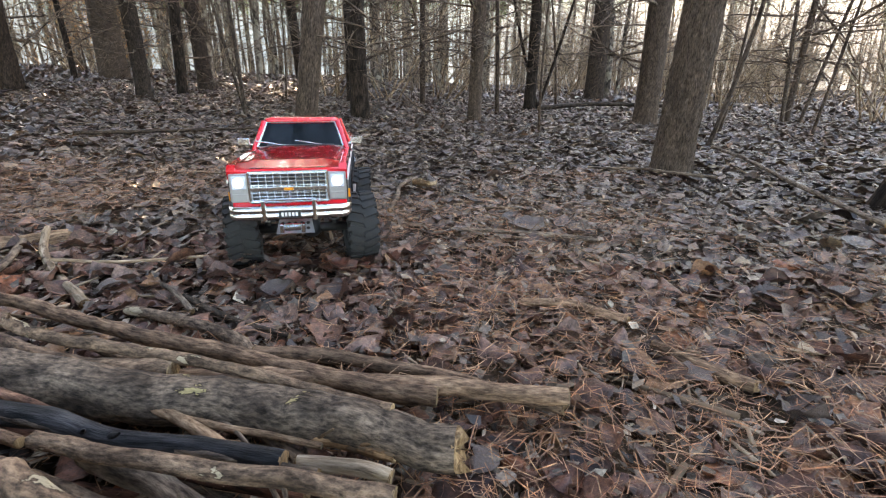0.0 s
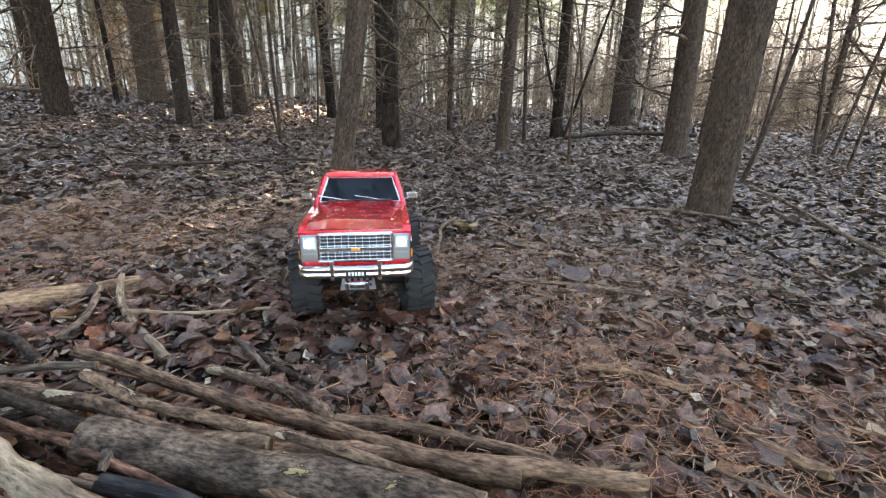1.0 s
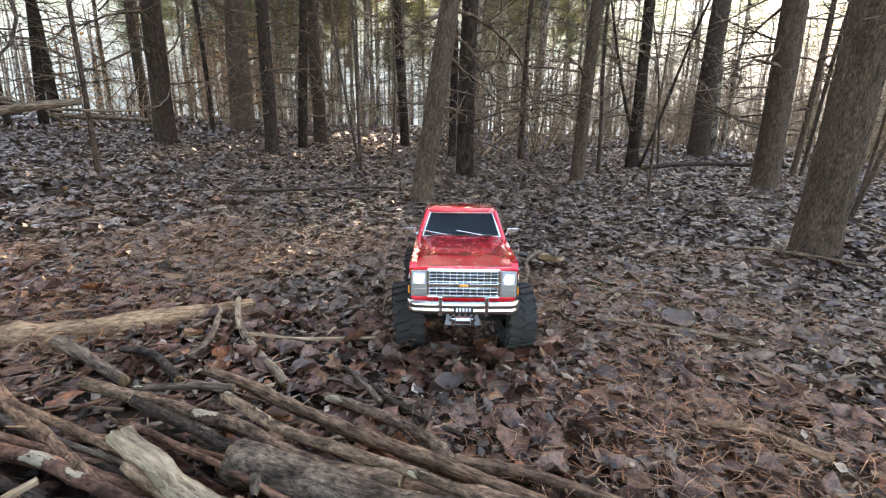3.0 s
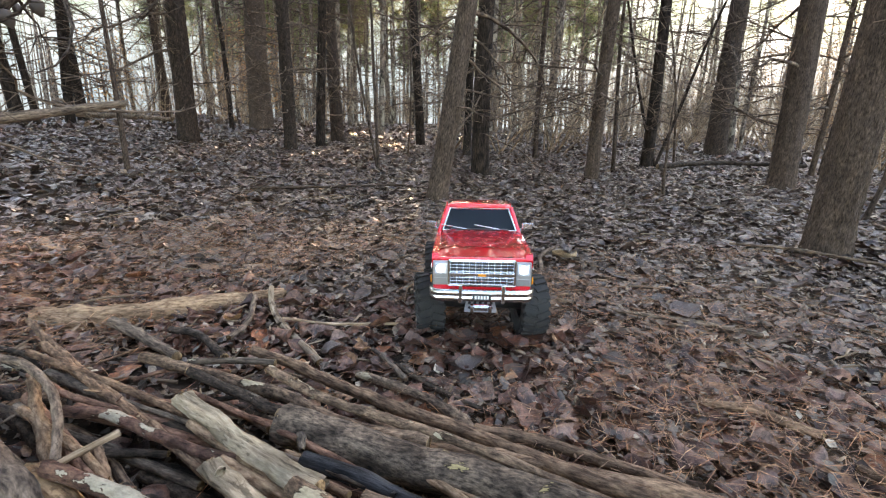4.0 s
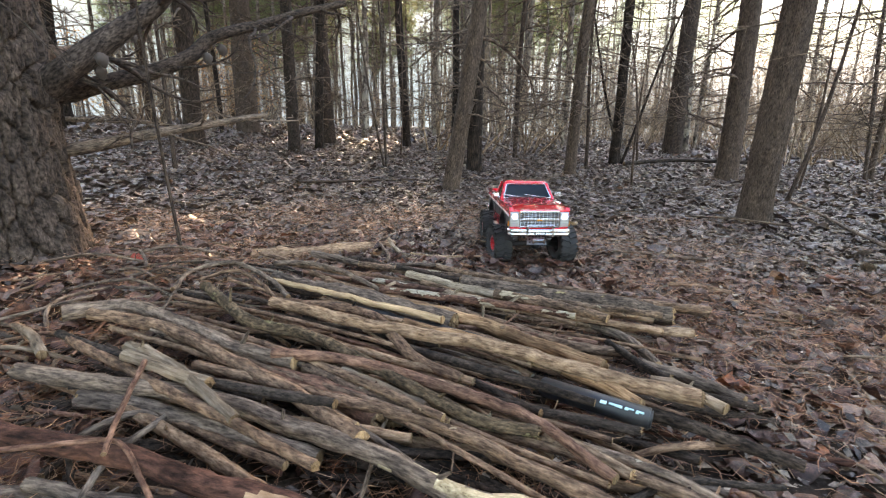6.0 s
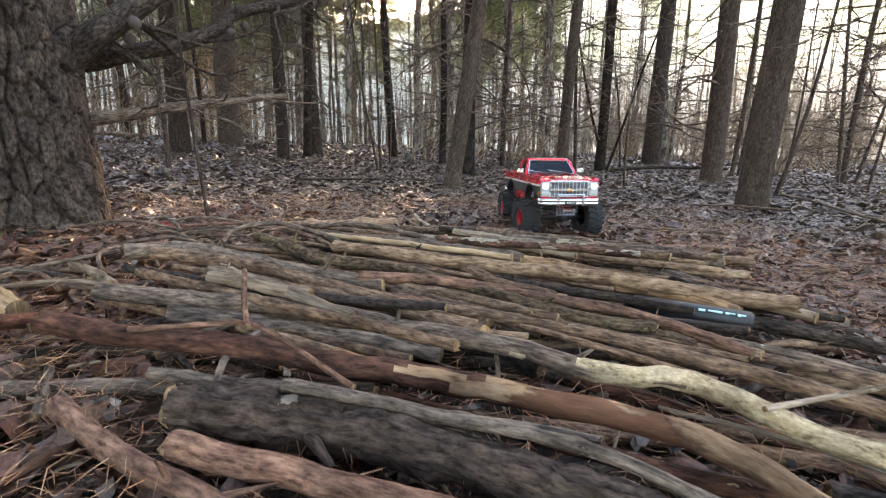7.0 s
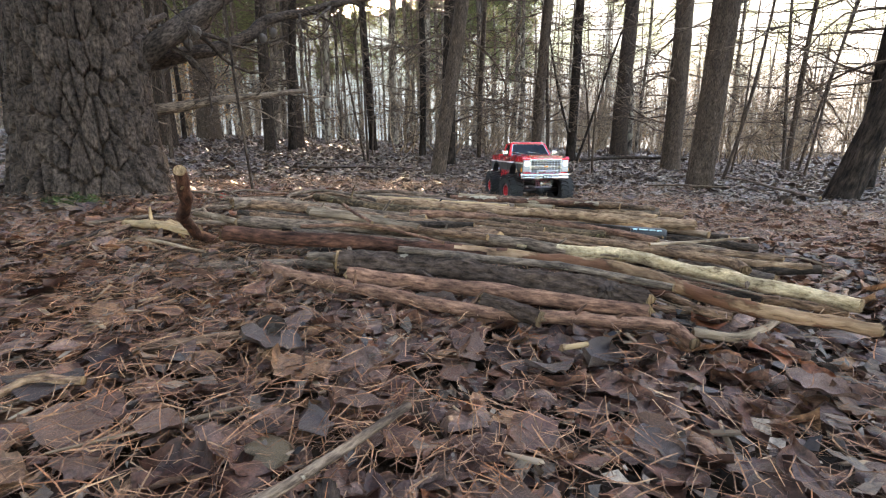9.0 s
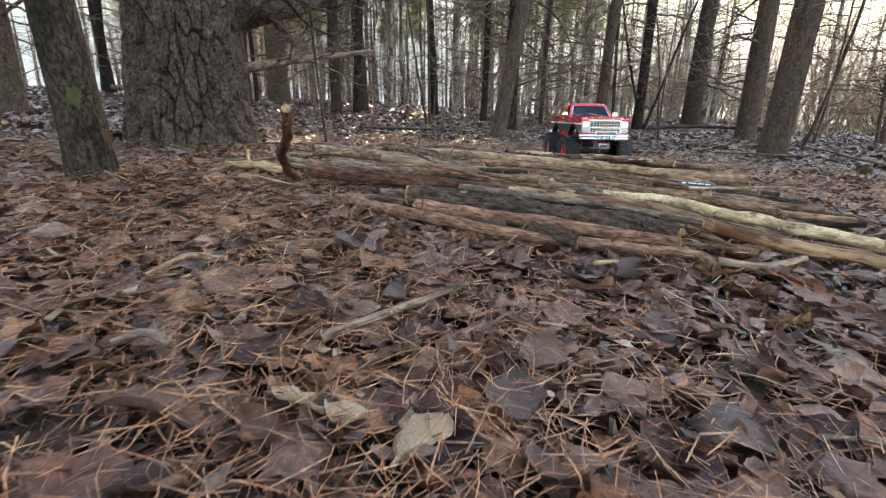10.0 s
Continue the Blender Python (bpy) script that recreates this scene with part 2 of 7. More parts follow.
BARK = {
    "smooth": bark("smooth_branch_bark", (0.19, 0.122, 0.077), (0.44, 0.310, 0.205), (0.45, 0.35, 0.25), 0.74, 0.9, 0.24, mottle=0.6),
    "brown": bark("brown_branch_bark", (0.118, 0.076, 0.052), (0.345, 0.234, 0.156), (0.38, 0.29, 0.20), 0.74, 0.9, 0.24, mottle=0.65),
    "red": bark("reddish_branch_bark", (0.135, 0.075, 0.054), (0.34, 0.205, 0.143), (0.36, 0.26, 0.18), 0.73, 0.9, 0.24, mottle=0.65),
    "redbark": bark("red_brown_log_bark", (0.060, 0.030, 0.022), (0.165, 0.082, 0.056), (0.33, 0.22, 0.14), 0.72, 0.9, 0.2),
    "redspot": bark("red_spotted_bark", (0.085, 0.046, 0.036), (0.20, 0.118, 0.084), (0.38, 0.33, 0.27), 0.61),
    "grey": bark("grey_branch_bark", (0.094, 0.073, 0.059), (0.268, 0.214, 0.168), (0.36, 0.31, 0.25), 0.71, 0.9, 0.2, mottle=0.7),
    "dark": bark("dark_branch_bark", (0.028, 0.022, 0.018), (0.095, 0.074, 0.060), (0.17, 0.14, 0.115), 0.72),
    "spot": bark("pale_spotted_bark", (0.095, 0.068, 0.050), (0.27, 0.195, 0.138), (0.42, 0.345, 0.255), 0.645),
    "pale": bark("bare_pale_wood", (0.22, 0.165, 0.112), (0.40, 0.32, 0.24), (0.17, 0.12, 0.085), 0.68, 0.8, 0.10, mottle=0.5),
    "split": bark("splintered_wood", (0.20, 0.122, 0.068), (0.48, 0.325, 0.19), (0.17, 0.115, 0.08), 0.66, 0.8, 0.08),
    "moss": bark("mossy_branch_bark", (0.075, 0.058, 0.038), (0.22, 0.165, 0.105), (0.18, 0.155, 0.085), 0.645),
    "bigmoss": bark("lichen_spotted_log_bark", (0.062, 0.051, 0.042), (0.190, 0.155, 0.124), (0.35, 0.28, 0.15), 0.66),
    "slab": bark("split_bark_slab", (0.25, 0.205, 0.145), (0.45, 0.385, 0.29), (0.20, 0.155, 0.11), 0.64, 0.8, 0.14, mottle=0.6),
    "charred": bark("charred_wood", (0.014, 0.015, 0.018), (0.05, 0.052, 0.06), (0.10, 0.10, 0.11), 0.72, 1.0, 0.1, 0.65),
    "rough": bark("furrowed_dark_bark", (0.040, 0.029, 0.024), (0.115, 0.086, 0.070), (0.24, 0.20, 0.165), 0.72, 0.8, 0.3, 0.95, 0.005, 0.5),
    "peeled": bark("peeled_tan_log", (0.27, 0.168, 0.098), (0.42, 0.288, 0.180), (0.17, 0.078, 0.046), 0.585, 0.45, 0.25, mottle=0.7),
    "lichen": bark("white_lichen_bark", (0.36, 0.29, 0.18), (0.62, 0.53, 0.36), (0.20, 0.14, 0.085), 0.70, 0.8, 0.5, mottle=0.6),
    "cut": bark("debarked_yellow_wood", (0.36, 0.26, 0.145), (0.52, 0.40, 0.25), (0.24, 0.16, 0.10), 0.70, 0.8, 0.08, mottle=0.4),
}
CUT = bark("cut_wood_end", (0.20, 0.135, 0.075), (0.40, 0.29, 0.17), (0.16, 0.11, 0.07), 0.6, 1.0, 1.0)
TRUNK = {
    "pine": bark("furrowed_pine_bark", (0.030, 0.022, 0.018), (0.086, 0.064, 0.051), None, 0.66, 0.8, 0.2, 0.95, 0.008, 0.6),
    "big": bark("plated_pine_bark", (0.034, 0.026, 0.022), (0.112, 0.088, 0.074), None, 0.66, 0.7, 0.4, 0.95, 0.004, 0.65),
    "brown": bark("brown_trunk_bark", (0.050, 0.037, 0.030), (0.122, 0.092, 0.074), None, 0.66, 0.9, 0.22, 0.95, 0.006, 0.5),
    "dark": bark("dark_trunk_bark", (0.017, 0.013, 0.011), (0.052, 0.040, 0.033), None, 0.66, 0.6, 0.14, 0.95, 0.008),
    "mossy": bark("mossy_trunk_bark", (0.018, 0.015, 0.011), (0.070, 0.056, 0.042), (0.058, 0.058, 0.030), 0.60, 0.7, 0.4, 0.95, 0.008),
    # paler than the near barks: haze over the far trunks put into colour
    "far": bark("haze_paled_trunk_bark", (0.080, 0.067, 0.057), (0.26, 0.22, 0.185), (0.29, 0.25, 0.21), 0.6, 0.15, 0.3, 0.95, 0.01),
}
# twigs lightened too, for glare and haze over the far branches
TWIG = bark("dead_twig_bark", (0.075, 0.058, 0.047), (0.22, 0.172, 0.136), None, 0.6, 0.6, 0.2)
# shrub twigs coloured pale to look sunlit; twigs in the litter share it
TWIG_PALE = bark("bare_shrub_bark", (0.20, 0.15, 0.105), (0.42, 0.34, 0.25), None, 0.6, 0.6, 0.2)


def leaf_material(name, stops, per_object=False, rough=0.45, gloss=0.42):
    m, nd, ln, b = mat(name, rough)
    b.inputs["Specular IOR Level"].default_value = gloss
    if per_object:
        rnd = nd.new("ShaderNodeObjectInfo").outputs["Random"]
    else:
        rnd = nd.new("ShaderNodeNewGeometry").outputs["Random Per Island"]
    at = nd.new("ShaderNodeTexCoord").outputs["Object"]
    col = ramp(nd, ln, rnd, stops)
    blot = noise_tex(nd, ln, at, 75, 6, None, 0.7)
    fine = noise_tex(nd, ln, at, 380, 4, None, 0.65)
    col = mixed(nd, ln, 0.9, col, ramp(nd, ln, blot, ((0.34, (0.20, 0.17, 0.155)), (0.5, (0.80, 0.77, 0.75)), (0.64, (1.45, 1.37, 1.28)))), "MULTIPLY")
    col = mixed(nd, ln, 0.55, col, ramp(nd, ln, fine, ((0.36, (0.35, 0.33, 0.32)), (0.62, (1.2, 1.18, 1.15)))), "MULTIPLY")
    ln.new(col, b.inputs["Base Color"])
    bump(nd, ln, b, blot, 0.5, 0.004)
    return m


def thin(m, share=0.6):
    """Lets light through a thin leaf."""
    nd, ln = m.node_tree.nodes, m.node_tree.links
    b, out = nd["Principled BSDF"], nd["Material Output"]
    t, mx = nd.new("ShaderNodeBsdfTranslucent"), nd.new("ShaderNodeMixShader")
    mx.inputs[0].default_value = share
    ln.new(b.inputs["Base Color"].links[0].from_socket, t.inputs["Color"])
    ln.new(b.outputs[0], mx.inputs[1])
    ln.new(t.outputs[0], mx.inputs[2])
    ln.new(mx.outputs[0], out.inputs["Surface"])
    return m


LEAF_STOPS = ((0.0, (0.034, 0.019, 0.015)), (0.12, (0.107, 0.057, 0.040)), (0.28, (0.176, 0.099, 0.069)), (0.42, (0.058, 0.033, 0.024)), (0.56, (0.215, 0.129, 0.088)),
              (0.68, (0.129, 0.093, 0.079)), (0.78, (0.275, 0.211, 0.172)), (0.86, (0.112, 0.060, 0.038)), (0.94, (0.344, 0.232, 0.129)), (1.0, (0.275, 0.103, 0.039)))
LONE = {}
for key, a, c in (("olive", (0.12, 0.085, 0.045), (0.16, 0.115, 0.062)), ("slate", (0.082, 0.057, 0.049), (0.122, 0.089, 0.078)), ("brown", (0.125, 0.068, 0.048), (0.20, 0.115, 0.082)), ("red", (0.42, 0.05, 0.025), (0.50, 0.08, 0.035)), ("tan", (0.42, 0.29, 0.165), (0.52, 0.40, 0.27))):
    LONE[key] = leaf_material(key + "_fallen_leaf", ((0.0, a), (1.0, c)), True)
LEAF = leaf_material("fallen_leaf", tuple((p, (0.86 * c[0], 0.68 * c[1], 0.63 * c[2])) for p, c in LEAF_STOPS), False, 0.45, 0.32)
LEAF_DRY = leaf_material("dry_fallen_leaf", tuple((p, tuple(0.58 * v + 0.22 * (0.25 * c[0] + 0.6 * c[1] + 0.15 * c[2]) * w for v, w in zip(c, (1.22, 1.0, 0.82)))) for p, c in LEAF_STOPS), False, 0.42, 0.45)
CRUMB = leaf_material("broken_leaf_bits", ((0.0, (0.03, 0.02, 0.016)), (0.35, (0.09, 0.062, 0.046)), (0.6, (0.17, 0.122, 0.088)), (0.8, (0.06, 0.04, 0.03)), (0.95, (0.30, 0.225, 0.16)), (1.0, (0.46, 0.38, 0.29))))
CONE = mat("pine_cone_scale", 0.85, 0.0, (0.066, 0.048, 0.038))[0]
LEAF_ONE = leaf_material("single_fallen_leaf", tuple((p, (0.90 * c[0], 0.74 * c[1], 0.70 * c[2])) for p, c in LEAF_STOPS), True)
NEEDLE = leaf_material("dry_pine_needle", ((0.0, (0.15, 0.072, 0.040)), (0.35, (0.38, 0.180, 0.085)), (0.55, (0.23, 0.105, 0.055)), (0.8, (0.46, 0.27, 0.14)), (1.0, (0.40, 0.150, 0.058))), False, 0.55)
FOLIAGE = thin(leaf_material("green_pine_needle", ((0.0, (0.10, 0.125, 0.055)), (0.5, (0.17, 0.19, 0.08)), (1.0, (0.27, 0.27, 0.10))), False, 0.6))
BEECH = thin(leaf_material("dry_orange_leaf", ((0.0, (0.30, 0.14, 0.05)), (0.6, (0.42, 0.22, 0.09)), (1.0, (0.36, 0.25, 0.13))), False, 0.6))


def soil_material():
    m, nd, ln, b = mat("forest_soil", 0.95)
    b.inputs["Specular IOR Level"].default_value = 0.1
    at = nd.new("ShaderNodeTexCoord").outputs["Object"]
    big = noise_tex(nd, ln, at, 1.3, 5)
    mid = noise_tex(nd, ln, at, 24, 6, None, 0.7)
    fine = noise_tex(nd, ln, at, 160, 4)
    col = ramp(nd, ln, mid, ((0.25, (0.010, 0.007, 0.005)), (0.5, (0.032, 0.022, 0.016)), (0.75, (0.10, 0.07, 0.052))))
    col = mixed(nd, ln, ramp(nd, ln, big, ((0.4, (0, 0, 0)), (0.65, (0.6, 0.6, 0.6)))), col, ramp(nd, ln, fine, ((0.3, (0.05, 0.03, 0.02)), (0.7, (0.16, 0.10, 0.06)))))
    ln.new(col, b.inputs["Base Color"])
    bump(nd, ln, b, mid, 0.8, 0.02)
    return m


SOIL = soil_material()
MOSS = leaf_material("green_moss", ((0.0, (0.035, 0.055, 0.012)), (1.0, (0.085, 0.115, 0.03))), False, 0.9)


def paint(name, base, rough=0.3, metal=0.0, coat=0.0):
    m, nd, ln, b = mat(name, rough, metal, base)
    at = nd.new("ShaderNodeTexCoord").outputs["Object"]
    dust = noise_tex(nd, ln, at, 45, 6, None, 0.7)
    col = mixed(nd, ln, ramp(nd, ln, dust, ((0.5, (0, 0, 0)), (0.8, (0.14, 0.14, 0.14)))), base, (0.22, 0.17, 0.13))
    ln.new(col, b.inputs["Base Color"])
    r = nd.new("ShaderNodeMapRange")
    r.inputs[3].default_value, r.inputs[4].default_value = rough * 0.8, min(1.0, rough * 1.5 + 0.05)
    ln.new(dust, r.inputs[0])
    ln.new(r.outputs[0], b.inputs["Roughness"])
    b.inputs["Coat Weight"].default_value = coat
    return m


RED = paint("red_body_paint", (0.62, 0.006, 0.014), 0.20, 0.0, 1.0)
BAND = paint("dark_grey_side_band", (0.035, 0.033, 0.032), 0.35, 0.0, 0.4)
CHROME = paint("chrome_trim", (0.75, 0.75, 0.76), 0.14, 1.0)
BLACK = paint("black_plastic", (0.010, 0.010, 0.011), 0.42)
RUBBER = paint("black_rubber_with_dust", (0.014, 0.013, 0.013), 0.9)
STEEL = paint("grey_steel", (0.36, 0.36, 0.37), 0.35, 1.0)
RIM_RED = paint("red_wheel_rim", (0.45, 0.02, 0.025), 0.3, 0.6)
AMBER = paint("amber_marker_lens", (0.75, 0.26, 0.02), 0.2)
WHITE = paint("white_trim_line", (0.72, 0.70, 0.66), 0.35)
TEAL = paint("pale_teal_marking", (0.42, 0.62, 0.60), 0.5)
LENS = paint("clear_lamp_lens", (0.50, 0.53, 0.60), 0.12)
GLASS = mat("dark_tinted_window", 0.04, 0.0, (0.012, 0.016, 0.02))[0]


def lamp_material():
    m, nd, ln, b = mat("lit_headlight", 0.15, 0.0, (0.8, 0.82, 0.9))
    b.inputs["Emission Color"].default_value = (0.80, 0.85, 1.0, 1)
    b.inputs["Emission Strength"].default_value = 1.0
    return m


LAMP = lamp_material()


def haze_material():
    """Haze put into a glowing colour, for the pale distance at the end of the wood: misty blue-grey, tan and
    yellow-green, with faint upright streaks.
    """
    m, nd, ln, b = mat("glowing_haze", 1.0, 0.0, (0.2, 0.2, 0.18))
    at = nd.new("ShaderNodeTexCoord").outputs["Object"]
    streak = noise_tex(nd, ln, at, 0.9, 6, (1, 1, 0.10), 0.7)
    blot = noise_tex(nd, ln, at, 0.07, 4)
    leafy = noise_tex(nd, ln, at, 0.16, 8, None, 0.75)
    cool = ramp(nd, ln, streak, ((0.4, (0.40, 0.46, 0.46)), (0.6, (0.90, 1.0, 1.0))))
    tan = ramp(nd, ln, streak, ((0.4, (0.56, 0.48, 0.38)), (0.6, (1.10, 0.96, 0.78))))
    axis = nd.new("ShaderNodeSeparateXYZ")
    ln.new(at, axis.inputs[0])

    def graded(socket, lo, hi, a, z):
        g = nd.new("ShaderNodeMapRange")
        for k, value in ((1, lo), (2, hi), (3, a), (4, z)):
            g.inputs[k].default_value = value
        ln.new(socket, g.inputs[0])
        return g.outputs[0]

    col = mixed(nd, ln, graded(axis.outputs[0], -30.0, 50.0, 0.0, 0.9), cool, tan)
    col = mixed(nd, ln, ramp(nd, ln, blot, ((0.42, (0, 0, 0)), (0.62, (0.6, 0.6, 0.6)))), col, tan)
    # leafy blotches with bright sky between them, painted into the glow
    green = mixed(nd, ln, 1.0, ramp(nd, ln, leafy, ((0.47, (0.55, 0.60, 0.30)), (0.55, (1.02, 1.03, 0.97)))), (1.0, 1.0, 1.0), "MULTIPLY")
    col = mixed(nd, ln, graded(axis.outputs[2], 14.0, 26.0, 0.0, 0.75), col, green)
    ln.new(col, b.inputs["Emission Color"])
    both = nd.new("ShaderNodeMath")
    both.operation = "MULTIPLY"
    # the sheet glows more to the right and higher up
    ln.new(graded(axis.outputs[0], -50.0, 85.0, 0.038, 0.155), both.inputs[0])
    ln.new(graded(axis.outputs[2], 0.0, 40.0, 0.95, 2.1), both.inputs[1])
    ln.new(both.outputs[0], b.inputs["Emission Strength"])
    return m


HAZE = haze_material()

# ---- the forest floor ----
def ground_sheet():
    s = np.linspace(-1, 1, 231)
    gx, gy = -0.4 + 1.25 * np.sinh(6.2 * s), -0.5 + 1.25 * np.sinh(6.2 * s)
    x, y = np.meshgrid(gx, gy, indexing="ij")
    z = ground_z(x, y)
    near = np.exp(-np.hypot(x + 0.3, y + 0.4) / 6)
    z = z + near * 0.004 * vnoise(np.stack([x, y, 0 * x], -1) * 22, 8)
    v = np.stack([x, y, z], -1).reshape(-1, 3)
    n = len(s)
    i, j = np.meshgrid(np.arange(n - 1), np.arange(n - 1), indexing="ij")
    f = np.stack([i * n + j, (i + 1) * n + j, (i + 1) * n + j + 1, i * n + j + 1], -1).reshape(-1, 4)
    ob = put("ground", mesh_from("ground", v, f), SOIL)
    return tagged(ob, "brown forest soil under dead leaves and pine needles", "ground", kind="structure")


ground = ground_sheet()


# ---- trees ----
def branch_pieces(rng, start, heading, length, radius, rise, twigs, sides=5, droop=0.25, curl=0.25, n=7):
    """A bare branch and its side twigs, as tube pieces, the branch first."""
    d = np.array([math.cos(heading), math.sin(heading), rise])
    d /= np.linalg.norm(d)
    p, line = np.array(start, float), [np.array(start, float)]
    for k in range(n):
        d = d + np.array([rng.normal(0, curl * 0.5), rng.normal(0, curl * 0.5), rng.normal(0, curl * 0.4) - droop * (0.18 if k < 0.6 * n else -0.22)])
        d /= np.linalg.norm(d)
        p = p + d * length / n
        line.append(p)
    line = np.array(line)
    rad = radius * np.linspace(1, 0.22, n + 1)
    out = [tube(line, rad, sides)]
    for k in range(twigs):
        at = rng.uniform(0.2, 0.98)
        i = int(at * n)
        base = line[i] + (line[i + 1] - line[i]) * (at * n - i) if i < n else line[n]
        main = line[min(i + 1, n)] - line[max(i - 1, 0)]
        main /= np.linalg.norm(main) + 1e-9
        s = np.cross(main, [0, 0, 1])
        s = s / (np.linalg.norm(s) + 1e-9) * rng.choice([-1, 1])
        t = main * 0.6 + s * rng.uniform(0.5, 1.1) + np.array([0, 0, rng.normal(0.0, 0.4)])
        t /= np.linalg.norm(t)
        tl = length * rng.uniform(0.12, 0.42) * (1.15 - at)  + 0.04
        mid = base + t * tl * 0.5 + rng.normal(0, 0.06 * tl, 3)
        tip = base + t * tl + rng.normal(0, 0.12 * tl, 3)
        thick = np.maximum(radius * np.array([0.40, 0.28, 0.14]) * (1.1 - 0.4 * at), 0.0008)
        out.append(tube(np.array([base, mid, tip]), thick, 3) if n > 5 else tube(np.array([base, tip]), thick[1:], 3))
    return out


def add_branch(pcs, parent, material, name="branch", label="", main=1):
    """A branch as a part, with its fine twigs under it."""
    ob = put(name, mesh_from(name, *joined(pcs[:main])), material, parent, label)
    if len(pcs) > main:
        tagged(put("twigwork", mesh_from("twigwork", *joined(pcs[main:])), material, ob), kind="stuff")
    return ob


def trunk_mesh(d, height, lean, seed, sides=40, step=0.03, fine_to=2.4, plates=0, groove=0.06, flare=0.5, sway=0.03):
    """A tapered trunk with root flare and relief; it starts below the ground."""
    rng = np.random.default_rng(seed)
    z = np.concatenate([np.arange(-0.12, fine_to, step), np.linspace(fine_to, height, 14)])
    ph = rng.uniform(0, 6.28, 4)
    x = lean[0] * z + sway * np.sin(z * 1.1 + ph[0]) * np.clip(z, 0, 2) * 0.5
    y = lean[1] * z + sway * np.sin(z * 0.9 + ph[1]) * np.clip(z, 0, 2) * 0.5
    line = np.stack([x, y, z], -1)
    rad = d / 2 * np.clip(1 - 0.85 * (np.maximum(z, 0) / height), 0.06, 1) ** 0.9

    def shape(a, run):
        h = np.maximum(run - 0.12, 0)
        q = np.stack([np.cos(a) * 1.6, np.sin(a) * 1.6, run * 3.0], -1)
        s = 1 + 0.05 * vnoise(q, seed) + 0.03 * vnoise(q * 2.3, seed + 1)
        s = s + 0.38 * flare * np.exp(-h / (0.6 * d + 0.02)) * (0.75 + 0.35 * np.sin(3 * a + ph[2]) + 0.2 * np.sin(5 * a + ph[3]))
        if plates:
            wob = 0.35 * vnoise(np.stack([np.cos(a) * 3, np.sin(a) * 3, run * 9], -1), seed + 2)
            wov = 0.5 * vnoise(np.stack([np.cos(a) * 4 + 9, np.sin(a) * 4, run * 7], -1), seed + 7)
            b, val = cells(a / (2 * np.pi) * plates + wob, run / (np.pi * d / plates) / 2.7 + wov, plates, seed)
            s = s - 1.15 * groove * (1 - np.clip(b / 0.17, 0, 1)) + groove * 0.6 * (val - 0.5)
            b2, val2 = cells(a / (2 * np.pi) * plates * 2 + 1.5 * wob, run / (np.pi * d / plates) / 1.5 + wov, plates * 2, seed + 3)
            s = s + groove * 0.35 * (val2 - 0.5) - groove * 0.25 * (1 - np.clip(b2 / 0.15, 0, 1))
            s = s + 0.012 * vnoise(np.stack([np.cos(a) * 22, np.sin(a) * 22, run * 38], -1), seed + 4)
        return s

    return tube(line, rad, sides, shape), line


def crown_mesh(name, rng, radius, depth, tufts):
    """A pine crown: limbs with tufts of needles, as strips; uneven, with gaps."""
    pieces, blades = [], []
    limbs = 26
    for k in range(limbs):
        z = depth * (k + rng.uniform(0, 1)) / limbs
        reach = radius * (1 - 0.75 * z / depth) * rng.uniform(0.55, 1.2)
        a = rng.uniform(0, 6.28)
        line = np.array([[0, 0, z], [math.cos(a) * reach * 0.5, math.sin(a) * reach * 0.5, z + reach * rng.uniform(-0.05, 0.2)], [math.cos(a) * reach, math.sin(a) * reach, z + reach * rng.uniform(-0.15, 0.35)]])
        pieces.append(tube(spline(line, 5), np.linspace(0.022, 0.006, 5), 3))
        for _ in range(tufts // limbs):
            t = rng.uniform(0.25, 1.05)
            p = line[0] + (line[2] - line[0]) * t + rng.normal(0, 0.09 * radius, 3) * (0.4 + t)
            blades.append(p)
    c = np.array(blades)
    n = len(c)
    per = 5
    c = np.repeat(c, per, 0) + rng.normal(0, 0.04, (n * per, 3))
    d = rng.normal(0, 1, (n * per, 3))
    d /= np.linalg.norm(d, axis=1)[:, None]
    w = np.cross(d, rng.normal(0, 1, (n * per, 3)))
    w /= np.linalg.norm(w, axis=1)[:, None]
    ln = rng.uniform(0.10, 0.22, (n * per, 1))
    wd = rng.uniform(0.006, 0.016, (n * per, 1))
    v = np.stack([c - w * wd, c + w * wd, c + d * ln + w * wd * 0.4, c + d * ln - w * wd * 0.4], 1).reshape(-1, 3)
    f = np.arange(len(v)).reshape(-1, 4)
    return joined(pieces), (v, f)


CROWNS = []
for k in range(4):
    crng = np.random.default_rng(50 + k)
    wood, green = crown_mesh("crown", crng, 1.5 + 0.25 * k, 4.2, 1200)
    CROWNS.append((mesh_from("crown_wood", *wood), mesh_from("crown", *green, smooth=False)))
    CROWNS[-1][0].materials.append(TWIG)
    CROWNS[-1][1].materials.append(FOLIAGE)


def add_crown(parent, k, at, size):
    ob = new("crown", CROWNS[k % 4][1])
    ob.parent = parent
    ob.matrix_local = pose(*at, 0, 0, 67 * k) @ Matrix.Scale(size, 4)
    tagged(ob, "dark green pine needles")
    wd = new("limbwork", CROWNS[k % 4][0])
    wd.parent = ob
    return ob


